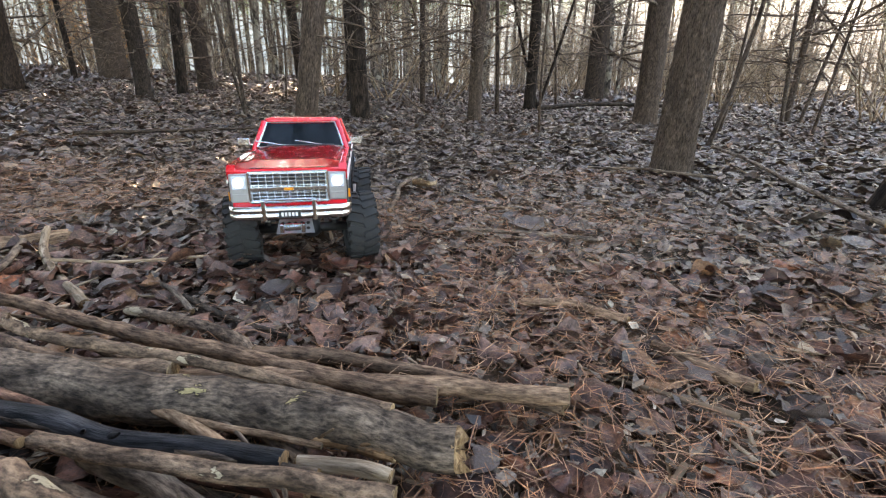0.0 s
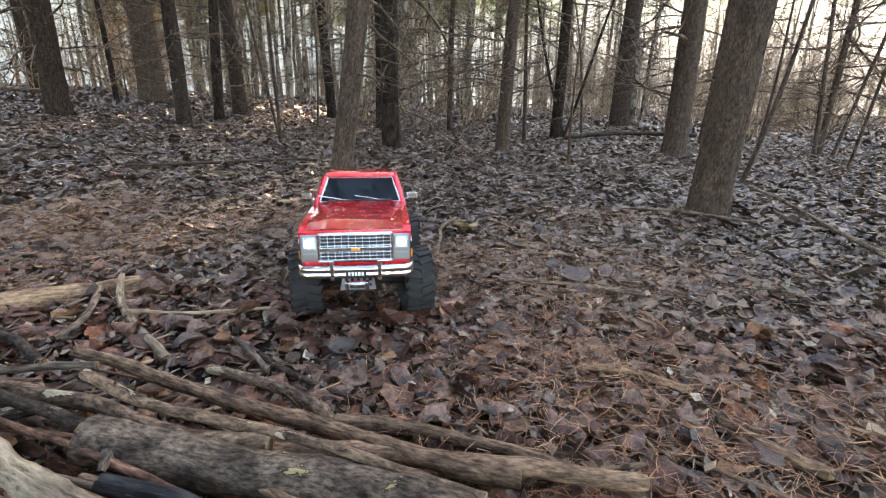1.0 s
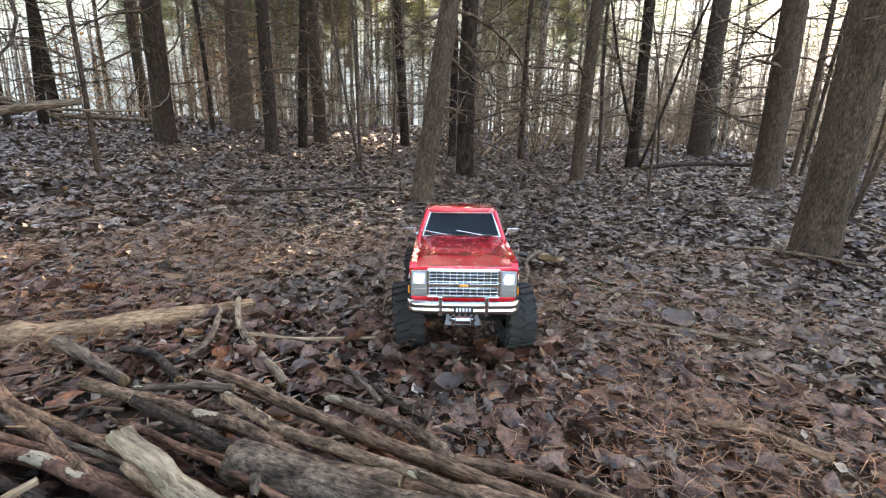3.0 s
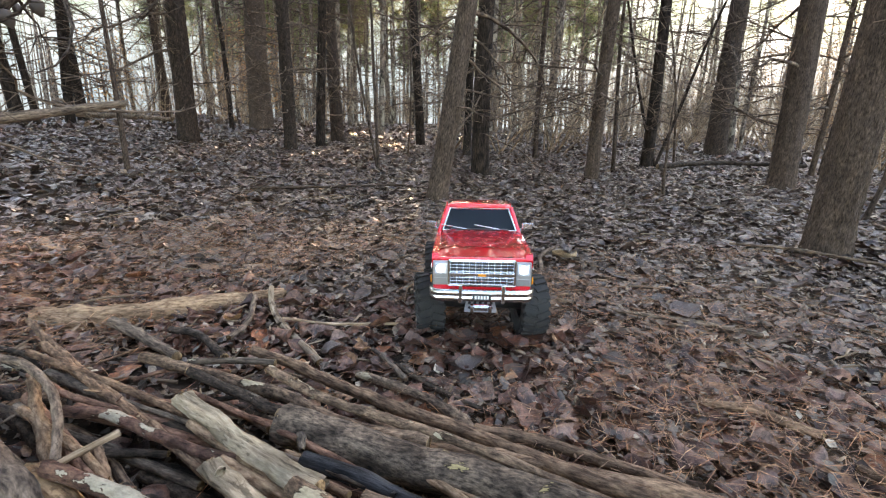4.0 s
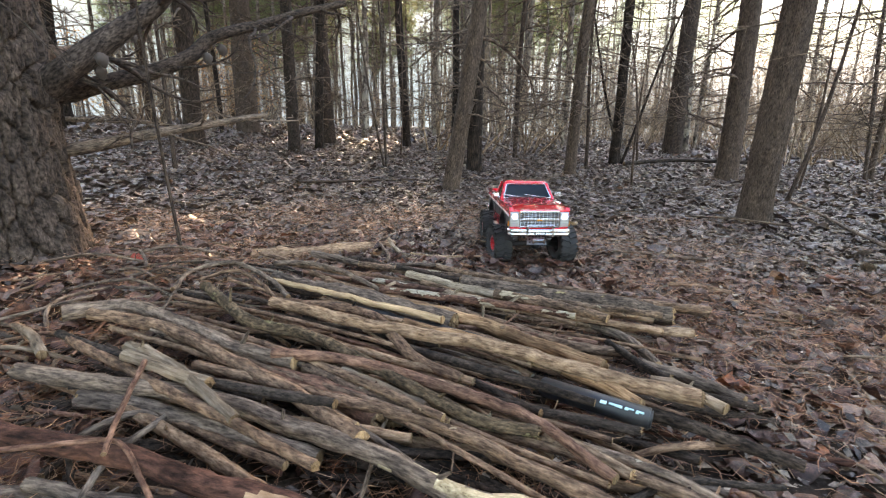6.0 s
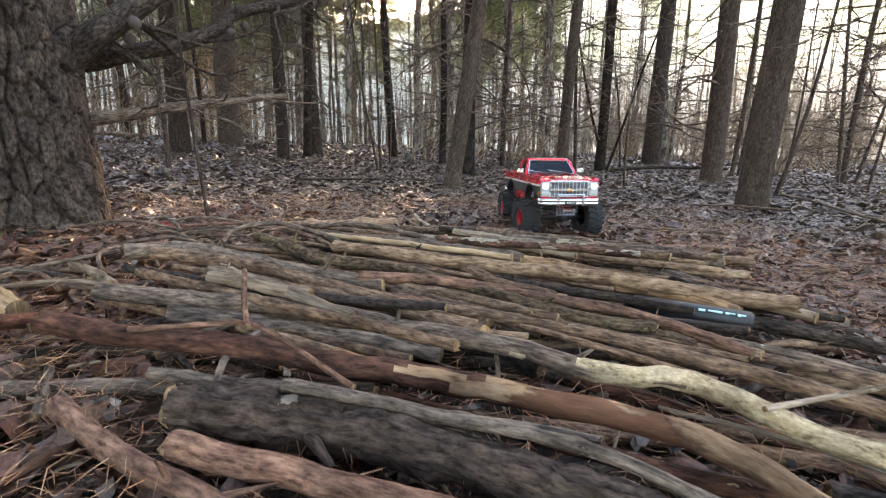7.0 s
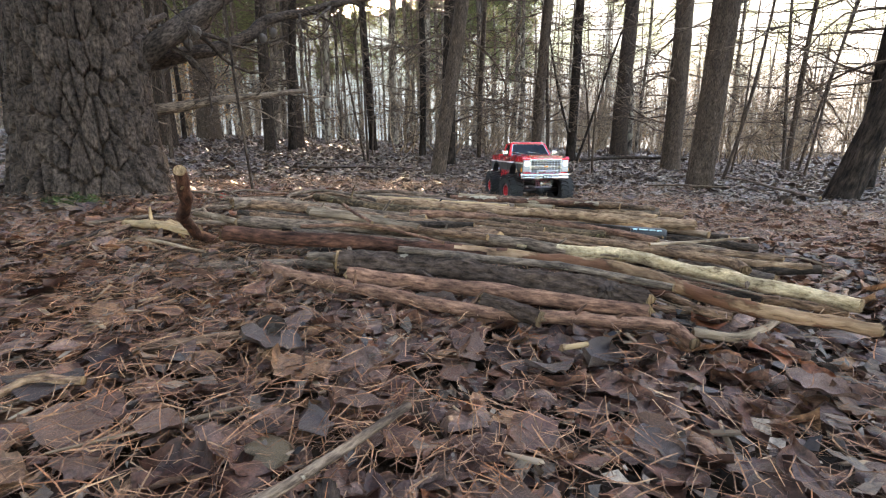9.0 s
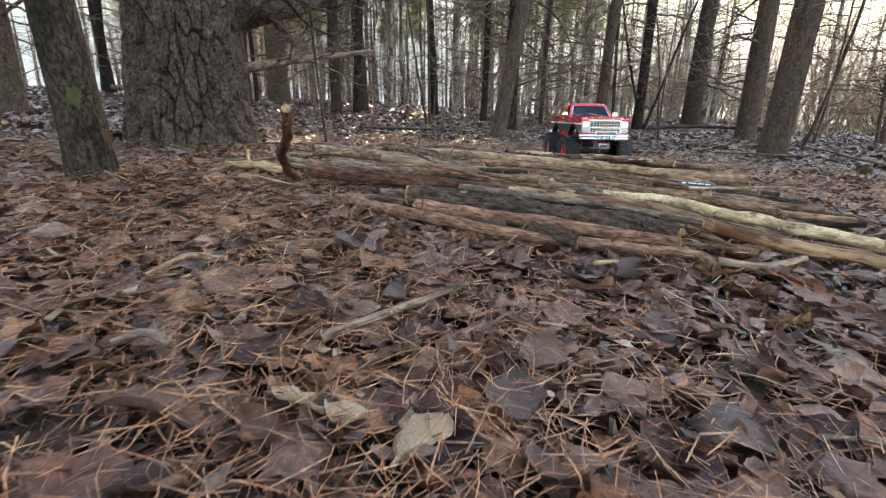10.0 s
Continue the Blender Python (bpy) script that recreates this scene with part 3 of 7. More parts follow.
def near_tree(label, x, y, d, height=10.0, lean=(0, 0), seed=1, kind="brown", sides=40, step=0.03, plates=0, groove=0.06, flare=0.5,
              limbs=8, z0=0.5, z1=3.2, reach=1.0, limb_r=0.012, category="tree", crown=False, sway=0.03, fine_to=2.4, group="trees of the wood"):
    """A tree near the camera: trunk, single bare branches, crown."""
    rng = np.random.default_rng(seed)
    tree = new("tree")
    tree.matrix_world = pose(x, y, gz(x, y))
    tagged(tree, label, category, group)
    (v, f, u), line = trunk_mesh(d, height, lean, seed, sides, step, fine_to, plates, groove, flare, sway)
    put("trunk", mesh_from("trunk", v, f, u), TRUNK[kind], tree)
    limbs = int(limbs * (3.0 if math.hypot(x, y) < 6.5 and d < 0.17 else 2.2)) if category == "tree" else limbs
    for k in range(limbs):
        z = z0 * 0.8 + (z1 - z0 * 0.8) * (k + rng.uniform(0, 0.9)) / limbs
        i = int(np.searchsorted(line[:, 2], z))
        p = line[min(i, len(line) - 1)]
        pcs = branch_pieces(rng, p, rng.uniform(0, 6.28), reach * rng.uniform(0.4, 1.35), limb_r * rng.uniform(0.45, 1.15), rng.uniform(-0.25, 0.35), int(rng.integers(9, 20)), 5, 0.3, 0.4)
        add_branch(pcs, tree, TWIG)
    # crowns mostly above the view, given to left-hand trees to shade the ground
    if crown:
        add_crown(tree, seed, (line[-1][0], line[-1][1], height * 0.62), height / 10.5)
    return tree


PINE, SLIM, DARK = "slender pine with furrowed brown bark and bare lower branches", "slim young pine trunk with dead lower branches", "dark-barked forest tree with bare branches"
near_tree("leaning tree with thick furrowed brown bark and flared base", 0.825, 1.325, 0.165, 11, (0.035, 0.0), 11, "brown", 110, 0.012, 22, 0.075, 0.45, 4, 1.3, 3.0, 0.8)
near_tree("slender leaning pine with smooth brown bark", -1.037, 1.875, 0.1225, 9, (0.150, 0.0), 12, "brown", 64, 0.02, 12, 0.05, 0.45, 7, 0.65, 2.6, 0.9)
near_tree("dark straight pine trunk beside a leaning pine", -1.069, 3.45, 0.16, 10, (0.0, 0.0), 13, "dark", 56, 0.025, 14, 0.06, 0.4, 12, 0.4, 2.6, 1.0)
near_tree(PINE, -4.913, 4.075, 0.2375, 12, (0.0, 0.0), 14, "pine", 64, 0.025, 16, 0.06, 0.45, 12, 0.5, 3.0, 1.3, 0.016, crown=True)
near_tree("thick pine with plated reddish-brown bark", -6.688, 8.05, 0.4625, 14, (-0.01, 0.0), 15, "brown", 80, 0.03, 22, 0.06, 0.35, 8, 1.0, 4.0, 1.5, 0.02, crown=True)
near_tree(PINE, -3.55, 4.2, 0.1562, 10, (0.02, 0.0), 16, "pine", 48, 0.03, 12, 0.05, 0.35, 12, 0.4, 2.8, 1.1, crown=True)
near_tree(SLIM, -3.5, 4.825, 0.1225, 10, (0.05, 0.0), 17, "dark", 40, 0.03, 10, 0.05, 0.35, 12, 0.4, 2.8, 1.1, crown=True)
near_tree(PINE, -3.95, 6.175, 0.2063, 11, (-0.02, 0.0), 18, "pine", 48, 0.03, 14, 0.05, 0.4, 10, 0.5, 3.2, 1.2, crown=True)
near_tree(SLIM, -2.775, 6.875, 0.15, 11, (-0.045, 0.0), 19, "dark", 40, 0.03, 10, 0.05, 0.35, 14, 0.5, 3.4, 1.3, crown=True)
near_tree(SLIM, -1.65, 5.438, 0.1063, 9, (0.02, 0.0), 20, "dark", 32, 0.04, 0, 0, 0.35, 12, 0.4, 3.0, 1.1)
near_tree("slender leaning tree with smooth brown bark", -0.0625, 3.725, 0.1225, 10, (0.04, 0.0), 21, "brown", 48, 0.025, 12, 0.05, 0.4, 12, 0.5, 3.0, 1.1)
near_tree("dark tree leaning over thin arching stems", 0.625, 5.438, 0.1438, 10, (0.03, 0.0), 22, "dark", 40, 0.03, 10, 0.05, 0.4, 12, 0.4, 3.4, 1.3)
near_tree("stout grey-brown pine far among the trees", 2.18, 8.75, 0.3375, 13, (0.02, 0.0), 23, "pine", 56, 0.03, 18, 0.05, 0.5, 9, 0.8, 3.8, 1.4, 0.02)
near_tree("thick straight pine with a crooked side branch", 1.562, 3.95, 0.2125, 12, (0.015, 0.0), 24, "brown", 64, 0.025, 16, 0.06, 0.4, 8, 0.6, 3.0, 1.1, 0.016)
# lighter brown bark on these two imitates haze over backlit stems
near_tree(DARK, 2.413, 5.5, 0.064, 9, (0.06, 0.0), 25, "brown", 32, 0.04, 0, 0, 0.4, 10, 0.5, 3.0, 1.2)
near_tree(DARK, 2.575, 5.688, 0.047, 9, (0.13, 0.05), 26, "brown", 32, 0.04, 0, 0, 0.4, 8, 0.5, 3.0, 1.2)
near_tree("dark tree leaning away with a mossy foot", 1.312, 0.7, 0.150, 9, (0.36, 0.04), 27, "dark", 72, 0.02, 14, 0.07, 0.5, 6, 0.7, 2.6, 0.9)
near_tree("dark tree standing behind a leaning trunk", 2.025, 1.562, 0.1375, 9, (0.05, 0.0), 28, "dark", 48, 0.03, 10, 0.06, 0.45, 6, 0.7, 2.6, 0.9)
near_tree("mossy slender trunk leaning beside the big pine", -1.587, -1.35, 0.09375, 7, (-0.13, 0.02), 29, "mossy", 64, 0.012, 10, 0.06, 0.6, 3, 1.0, 2.4, 0.7)
near_tree("sunlit reddish-brown trunk among the leaves", -4.125, 0.4, 0.1375, 9, (-0.02, 0.0), 30, "brown", 48, 0.03, 12, 0.06, 0.4, 6, 0.5, 2.4, 0.9, crown=True)
near_tree(DARK, -9.787, 6.625, 0.2, 10, (-0.10, 0.0), 31, "dark", 32, 0.04, 0, 0, 0.4, 12, 0.6, 4.0, 1.6, 0.018, crown=True)
near_tree(DARK, -8.562, 4.625, 0.1875, 10, (-0.16, 0.0), 32, "dark", 32, 0.04, 0, 0, 0.4, 12, 0.6, 4.0, 1.6, 0.018, crown=True)
near_tree(DARK, -8.125, 4.575, 0.1, 9, (-0.10, 0.0), 33, "dark", 24, 0.04, 0, 0, 0.4, 10, 0.6, 3.6, 1.4)
near_tree(DARK, -9, 5.75, 0.15, 9, (0.05, 0.0), 34, "dark", 24, 0.04, 0, 0, 0.4, 10, 0.6, 3.6, 1.4, crown=True)
near_tree(DARK, -9.312, 8.2, 0.1875, 10, (0.0, 0.0), 35, "pine", 32, 0.04, 0, 0, 0.4, 10, 0.6, 3.6, 1.4, crown=True)
near_tree(SLIM, -6.525, 6.9, 0.0875, 9, (-0.03, 0.0), 36, "dark", 24, 0.04, 0, 0, 0.4, 10, 0.5, 3.4, 1.2)
near_tree(SLIM, -0.775, 5.938, 0.075, 8, (0.02, 0.0), 37, "pine", 24, 0.04, 0, 0, 0.35, 12, 0.4, 3.0, 1.0)
# brown bark again in place of dark, for the haze on the right
near_tree(DARK, 3.5, 5, 0.068, 9, (0.05, 0.0), 38, "brown", 32, 0.04, 0, 0, 0.45, 10, 0.5, 3.0, 1.3)
near_tree(DARK, 3.4, 4.9, 0.043, 8, (-0.04, 0.06), 39, "brown", 24, 0.04, 0, 0, 0.45, 10, 0.4, 3.0, 1.3)
near_tree(DARK, 3.575, 4.875, 0.036, 8, (0.20, 0.0), 40, "brown", 24, 0.04, 0, 0, 0.45, 9, 0.4, 3.0, 1.3)

SAP = "thin leafless sapling growing from the leaf litter"


def sapling(label, x, y, d, height, lean, seed, limbs=7, kind="brown", sway=0.10, z0=0.25):
    t = near_tree(label, x, y, d, height, lean, seed, kind, 12, 0.06, 0, 0, 0.3, limbs, z0, height * 0.9, 0.4, max(0.0035, d * 0.2), "sapling", False, sway, height * 0.8, "saplings")
    t.name = "sapling"
    return t


sapling(SAP, 1.438, 2.325, 0.03, 3.2, (0.22, 0.0), 60)
sapling(SAP, -3.225, 1.675, 0.0375, 3.0, (0.02, 0.0), 61, 10)
sapling("thin crooked sapling with an arching stem", -1.975, 3.15, 0.0275, 2.6, (-0.12, 0.0), 62, 8)
sapling("pale thin sapling with peeling bark", 0.1875, 4.65, 0.0475, 4.0, (0.02, 0.0), 63, 10, "pine")
sapling(SAP, 0.4375, 2.913, 0.0225, 1.5, (-0.02, 0.0), 64, 8)
sapling(SAP, -1.9, 3, 0.03, 2.4, (-0.06, 0.0), 65, 9)
sapling("thin dark sapling rooted beside the big pine", -1.5, -0.3562, 0.011, 1.9, (-0.09, 0.04), 66, 6, "pine", 0.07)
sapling(SAP, -2.375, 5.125, 0.025, 2.6, (0.05, 0.0), 67, 9)
sapling(SAP, 1.938, 3.25, 0.025, 2.6, (0.12, 0.0), 68, 9)
sapling(SAP, 2.75, 3.375, 0.0275, 2.8, (0.15, 0.0), 69, 9)
sapling(SAP, -5.75, 4.875, 0.03125, 3.0, (-0.03, 0.0), 70, 9)
sapling(SAP, 1.125, 6.5, 0.0375, 3.6, (-0.12, 0.0), 71, 12)
sapling(SAP, 0.775, 5.75, 0.04375, 3.6, (-0.30, 0.0), 72, 12, "dark")
sapling(SAP, 0.75, 5.625, 0.04375, 3.8, (0.34, 0.0), 73, 12, "dark")


PINE_LIMBS = (
    (1, 0.048, ((-1.98, -0.44, 0.52), (-1.86, -0.42, 0.59), (-1.738, -0.407, 0.668), (-1.65, -0.315, 0.77), (-1.55, -0.223, 0.90), (-1.35, -0.07, 1.20))),
    (2, 0.032, ((-1.96, -0.40, 0.57), (-1.80, -0.33, 0.61), (-1.628, -0.095, 0.718), (-1.57, 0.002, 0.806), (-1.40, 0.162, 0.891), (-1.20, 0.357, 1.0))),
    (3, 0.023, ((-1.95, -0.42, 0.405), (-1.80, -0.36, 0.43), (-1.671, -0.19, 0.474), (-1.576, 0.021, 0.519), (-1.476, 0.169, 0.548))),
    (4, 0.024, ((-2.0, -0.5, 0.85), (-1.8, -0.6, 0.88), (-1.62, -0.66, 0.84))),
    (5, 0.036, ((-2.15, -0.3, 0.75), (-2.4, 0.2, 0.82), (-2.5, 0.7, 1.05))))


def big_pine():
    """The old pine beside the wood pile, with deep bark plates and thick low limbs."""
    x, y, d = -1.99, -0.52, 0.385
    tree = new("pine_tree")
    tree.matrix_world = pose(x, y, gz(x, y))
    tagged(tree, "big old pine with deep plated grey-brown bark and low limbs", "tree", "trees of the wood")
    (v, f, u), line = trunk_mesh(d, 14, (0.01, 0.0), 77, 400, 0.006, 1.5, 31, 0.098, 0.8, 0.02)
    put("trunk", mesh_from("trunk", v, f, u), TRUNK["big"], tree)
    for seed, r, pts in PINE_LIMBS:
        pts = [(px - x, py - y, pz - gz(x, y)) for px, py, pz in pts]
        rng = np.random.default_rng(900 + seed)
        ln = spline(pts, 24)
        ln = ln + 0.012 * np.stack([vnoise(ln * 6, seed), vnoise(ln * 6, seed + 9), vnoise(ln * 6, seed + 17)], -1)
        pcs = [tube(ln, r * np.linspace(1.0, 0.4, 24), 16, lambda a, q: 1 + 0.10 * vnoise(np.stack([np.cos(a) * 2, np.sin(a) * 2, q * 30], -1), seed))]
        for k in range(7):
            i = int(rng.integers(8, 23))
            pcs += branch_pieces(rng, ln[i], rng.uniform(0, 6.28), rng.uniform(0.15, 0.45), r * 0.22, rng.uniform(-0.5, 0.5), 4, 5, 0.4, 0.5)
        limb = add_branch(pcs, tree, BARK["grey"] if seed == 3 else TRUNK["big"], "branch", "bare grey dead branch" if seed == 3 else "thick crooked limb")
        for k in range(0 if seed == 3 else 4):
            p = ln[int(rng.integers(10, 24))] + np.array([rng.normal(0, 0.03), rng.normal(0, 0.03), -0.4 * r])
            hang = np.stack([0 * np.arange(9.0), 0.002 * np.arange(9.0), -0.0052 * np.arange(9.0)], -1) + p
            put("cone", mesh_from("cone", *tube(hang, 0.014 * np.array([0.2, 0.75, 1.0, 1.08, 1.05, 0.95, 0.75, 0.5, 0.12]), 14, lambda a, q: 1 + 0.22 * np.sin(5 * a + 900 * q))), CONE, limb, "dark hanging pine cone")
    add_crown(tree, 3, (0.1, 0, 7.5), 1.35)
    # two lower crowns out of view, added to shade the ground on the left
    add_crown(tree, 2, (-0.5, 0.5, 3.6), 1.5)
    add_crown(tree, 1, (-1.6, -1.2, 4.2), 1.5)
    return tree


big_pine()


# ---- the wood farther off ----
def far_variant(k):
    """A tree of the background, built once."""
    rng = np.random.default_rng(300 + k)
    d, h = (0.13, 0.18, 0.10, 0.22, 0.08, 0.14)[k], (11, 12.5, 9.5, 14, 8.5, 11.5)[k]
    tree = new("tree")
    tagged(tree, ("tall straight pine with dead lower branches", "tall dark pine in the shaded wood", "slim leafless tree in the wood")[k % 3], "tree", "trees of the wood")
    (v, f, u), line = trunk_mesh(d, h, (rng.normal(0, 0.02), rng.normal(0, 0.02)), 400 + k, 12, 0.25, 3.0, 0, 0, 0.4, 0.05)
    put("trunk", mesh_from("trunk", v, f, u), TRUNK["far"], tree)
    pcs = []
    for j in range(80):
        z = rng.uniform(0.6, h * 0.8)
        p = line[min(int(np.searchsorted(line[:, 2], z)), len(line) - 1)]
        pcs += branch_pieces(rng, p, rng.uniform(0, 6.28), rng.uniform(0.6, 2.0), rng.uniform(0.007, 0.015), rng.uniform(-0.25, 0.5), 7, 3, 0.25, 0.4, 5)
    tagged(put("branchwork", mesh_from("branchwork", *joined(pcs)), TWIG, tree), "bare grey-brown lower branches", kind="stuff")
    if k in (0, 1, 3):
        add_crown(tree, k, (line[-1][0], line[-1][1], h * 0.60), h / 8.4)
    return tree


def shrub_variant(k):
    """A bare many-stemmed shrub, built once."""
    rng = np.random.default_rng(500 + k)
    bush = new("shrub")
    tagged(bush, ("bare many-stemmed shrub with thin pale twigs", "leafless tangled undergrowth shrub")[k % 2], "shrub", "bare shrubs")
    for j in range(7):
        pcs = branch_pieces(rng, (rng.normal(0, 0.12), rng.normal(0, 0.12), -0.05), rng.uniform(0, 6.28), rng.uniform(1.6, 3.6), rng.uniform(0.010, 0.022), rng.uniform(1.2, 3.0), 22, 4, -0.1, 0.35, 5)
        add_branch(pcs, bush, TWIG_PALE, "stem")
    return bush


frng = np.random.default_rng(21)
FAR = [far_variant(k) for k in range(6)]
SHRUB = [shrub_variant(k) for k in range(4)]
spots = []
for k in range(4000):
    x, y = frng.uniform(-40, 36), frng.uniform(6.5, 55)
    if abs(x) > 3.5 + 0.95 * y or math.hypot(x, y) < 8.5:
        continue
    if x > 1.5 and math.atan2(x, y) > 0.30 and frng.random() < 0.86:
        continue
    if x < -2.5 and y < 9.4 and math.hypot(x + 6.2, y - 6.2) < 3.2:
        continue
    if any((x - a) ** 2 + (y - b) ** 2 < 2.0 ** 2 for a, b in spots):
        continue
    spots.append((x, y))
    if len(spots) >= 215:
        break
for k in range(36):
    a = frng.uniform(1.9, 4.4)
    r = frng.uniform(5.0, 18)
    spots.append((math.sin(a) * r, math.cos(a) * r - 2.5))
# two crowned trees added to keep the sun off both sides of its patch
spots += [(-3.4, 18.0), (-7.6, 18.0)]
used = set()
for x, y in spots:
    k = (0, 1, 3, 0, 3, 5)[int(frng.integers(0, 6))]
    # trees along two lanes lose their crowns, to let sun reach the leaves
    sun_lane_off = min(abs(x + 1.72 + 0.2126 * y), abs(x + 5.2 + 0.2126 * y))
    sun_gap = any(math.hypot(x - a, y - b) < 0.6 for a, b in ((-6.3, 26.4), (-9.6, 18.6)))
    if (sun_gap or math.atan2(x, y) > 0.07 or sun_lane_off < (0.35 if y < 34 else 0.9)) and y > 0:
        k = (2, 4, 5)[int(frng.integers(0, 3))]
    if y == 18.0:
        k = 0
    m = pose(x, y, gz(x, y), 0, 0, frng.uniform(0, 360)) @ Matrix.Scale(frng.uniform(0.8, 1.25), 4)
    if k not in used:
        used.add(k)
        FAR[k].matrix_world = m
    else:
        copy_thing(FAR[k], m).scale = FAR[k].scale * frng.uniform(0.9, 1.15)
side = np.random.default_rng(88)
shade = []
for k in range(400):                             # dense pines beside and behind the big one, added mostly out of view to block sky light
    x, y = side.uniform(-20, -5.5), side.uniform(-11, 1.8)
    if all((x - a) ** 2 + (y - b) ** 2 > 1.9 ** 2 for a, b in shade):
        shade.append((x, y))
        copy_thing(FAR[(0, 1, 3)[len(shade) % 3]], pose(x, y, gz(x, y), 0, 0, side.uniform(0, 360)) @ Matrix.Scale(side.uniform(0.85, 1.1), 4))
used = set()
count = 0
while count < 165:
    a = frng.uniform(-0.85, 0.95) if count < 90 else frng.uniform(0.15, 0.95)
    r = frng.uniform(7.0, 32) if count < 90 else frng.uniform(12.0, 40)
    x, y = math.sin(a) * r, math.cos(a) * r - 0.6
    count += 1
    k = int(frng.integers(0, 4))
    m = pose(x, y, gz(x, y), 0, 0, frng.uniform(0, 360))
    if k not in used:
        used.add(k)
        SHRUB[k].matrix_world = m
    else:
        copy_thing(SHRUB[k], m).scale = (1.0, 1.0, 1.0)


def far_woods():
    """The trunks too far off to count."""
    rng = np.random.default_rng(33)
    pcs = []
    for k in range(300):
        a, r = rng.uniform(-1.05, 1.05), rng.uniform(55, 95)
        x, y = math.sin(a) * r, math.cos(a) * r
        z, h = gz(x, y), rng.uniform(8, 15)
        d = rng.uniform(0.06, 0.2)
        pcs.append(tube(np.array([[x, y, z - 0.3], [x + rng.normal(0, 0.2), y, z + h * 0.5], [x + rng.normal(0, 0.4), y, z + h]]), np.array([d, d * 0.7, d * 0.2]), 5))
        for j in range(9):
            q = rng.uniform(1.0, h * 0.9)
            pcs += branch_pieces(rng, (x, y, z + q), rng.uniform(0, 6.28), rng.uniform(1.0, 2.6), 0.03, rng.uniform(0, 0.8), 2, 3, 0.25, 0.25, 4)
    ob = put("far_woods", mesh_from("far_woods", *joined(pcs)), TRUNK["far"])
    tagged(ob, "distant bare grey trunks and branches against the sky", "trees", kind="stuff")


far_woods()


def glowing_haze():
    """A glowing sheet with painted haze, for the pale end of the wood, far behind all the trees."""
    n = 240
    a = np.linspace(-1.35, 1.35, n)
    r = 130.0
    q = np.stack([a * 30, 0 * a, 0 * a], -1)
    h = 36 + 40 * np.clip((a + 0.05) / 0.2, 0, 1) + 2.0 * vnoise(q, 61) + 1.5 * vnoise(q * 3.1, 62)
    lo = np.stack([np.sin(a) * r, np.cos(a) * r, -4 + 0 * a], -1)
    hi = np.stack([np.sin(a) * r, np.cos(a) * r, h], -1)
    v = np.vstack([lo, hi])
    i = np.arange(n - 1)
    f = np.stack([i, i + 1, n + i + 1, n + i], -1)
    tagged(put("backdrop", mesh_from("backdrop", v, f), HAZE), "glowing backdrop painted as the hazy distant wood", "backdrop", kind="structure")


glowing_haze()


def dry_leaf_tree(x, y, seed, height, spread, count):
    """A young tree that still holds dry orange leaves."""
    rng = np.random.default_rng(seed)
    t = near_tree("young tree holding dry orange leaves in the sun", x, y, 0.04, height, (0, 0), seed, "brown", 12, 0.06, 0, 0, 0.3, 10, 0.4, height * 0.8, spread, 0.008, "tree", False, 0.05, height * 0.7)
    c = np.stack([rng.normal(0, spread * 0.5, count), rng.normal(0, spread * 0.5, count), rng.uniform(0.4, height * 0.95, count)], -1)
    d = rng.normal(0, 1, (count, 3))
    d /= np.linalg.norm(d, axis=1)[:, None]
    w = np.cross(d, rng.normal(0, 1, (count, 3)))
    w /= np.linalg.norm(w, axis=1)[:, None]
    v = np.stack([c, c + d * 0.035 + w * 0.018, c + d * 0.08, c + d * 0.035 - w * 0.018], 1).reshape(-1, 3)
    put("leaves", mesh_from("leaves", v, np.arange(4 * count).reshape(-1, 4), None, False), BEECH, t, "dry orange leaves")


dry_leaf_tree(-8, 10.25, 810, 2.6, 0.7, 900)
dry_leaf_tree(-10.38, 12, 811, 3.0, 0.9, 900)
dry_leaf_tree(-12.25, 9.25, 812, 2.4, 0.8, 700)
dry_leaf_tree(5.75, 15, 813, 4.2, 1.3, 700)
dry_leaf_tree(8.125, 18.75, 814, 5.0, 1.5, 800)

# ---- the wood pile ----
STICK_LABEL = {
    "smooth": "long straight tan-brown stick lying on the wood pile", "brown": "brown-barked stick in the loose wood pile", "red": "reddish-barked thin stick in the wood pile",
    "redbark": "red-brown log with peeling bark in the wood pile", "redspot": "reddish stick with pale spots on the pile", "grey": "weathered grey stick in the wood pile", "dark": "dark-barked stick in the wood pile",
    "spot": "brown stick with pale lichen spots on the pile", "pale": "bare pale stick without bark on the pile", "split": "splintered log with torn yellow wood", "moss": "greenish mossy stick on the wood pile",
    "bigmoss": "thick grey log with yellow lichen and broken end", "slab": "split pale slab of bark on the pile", "charred": "blackened stick lying between the logs", "rough": "thick dark log with deeply furrowed bark",
    "peel": "long curved log, dark bark peeling to tan wood", "lichen": "grey stick turning to white lichen bark", "cut": "short debarked yellow log beside the pile",
}
stick_count = [0]


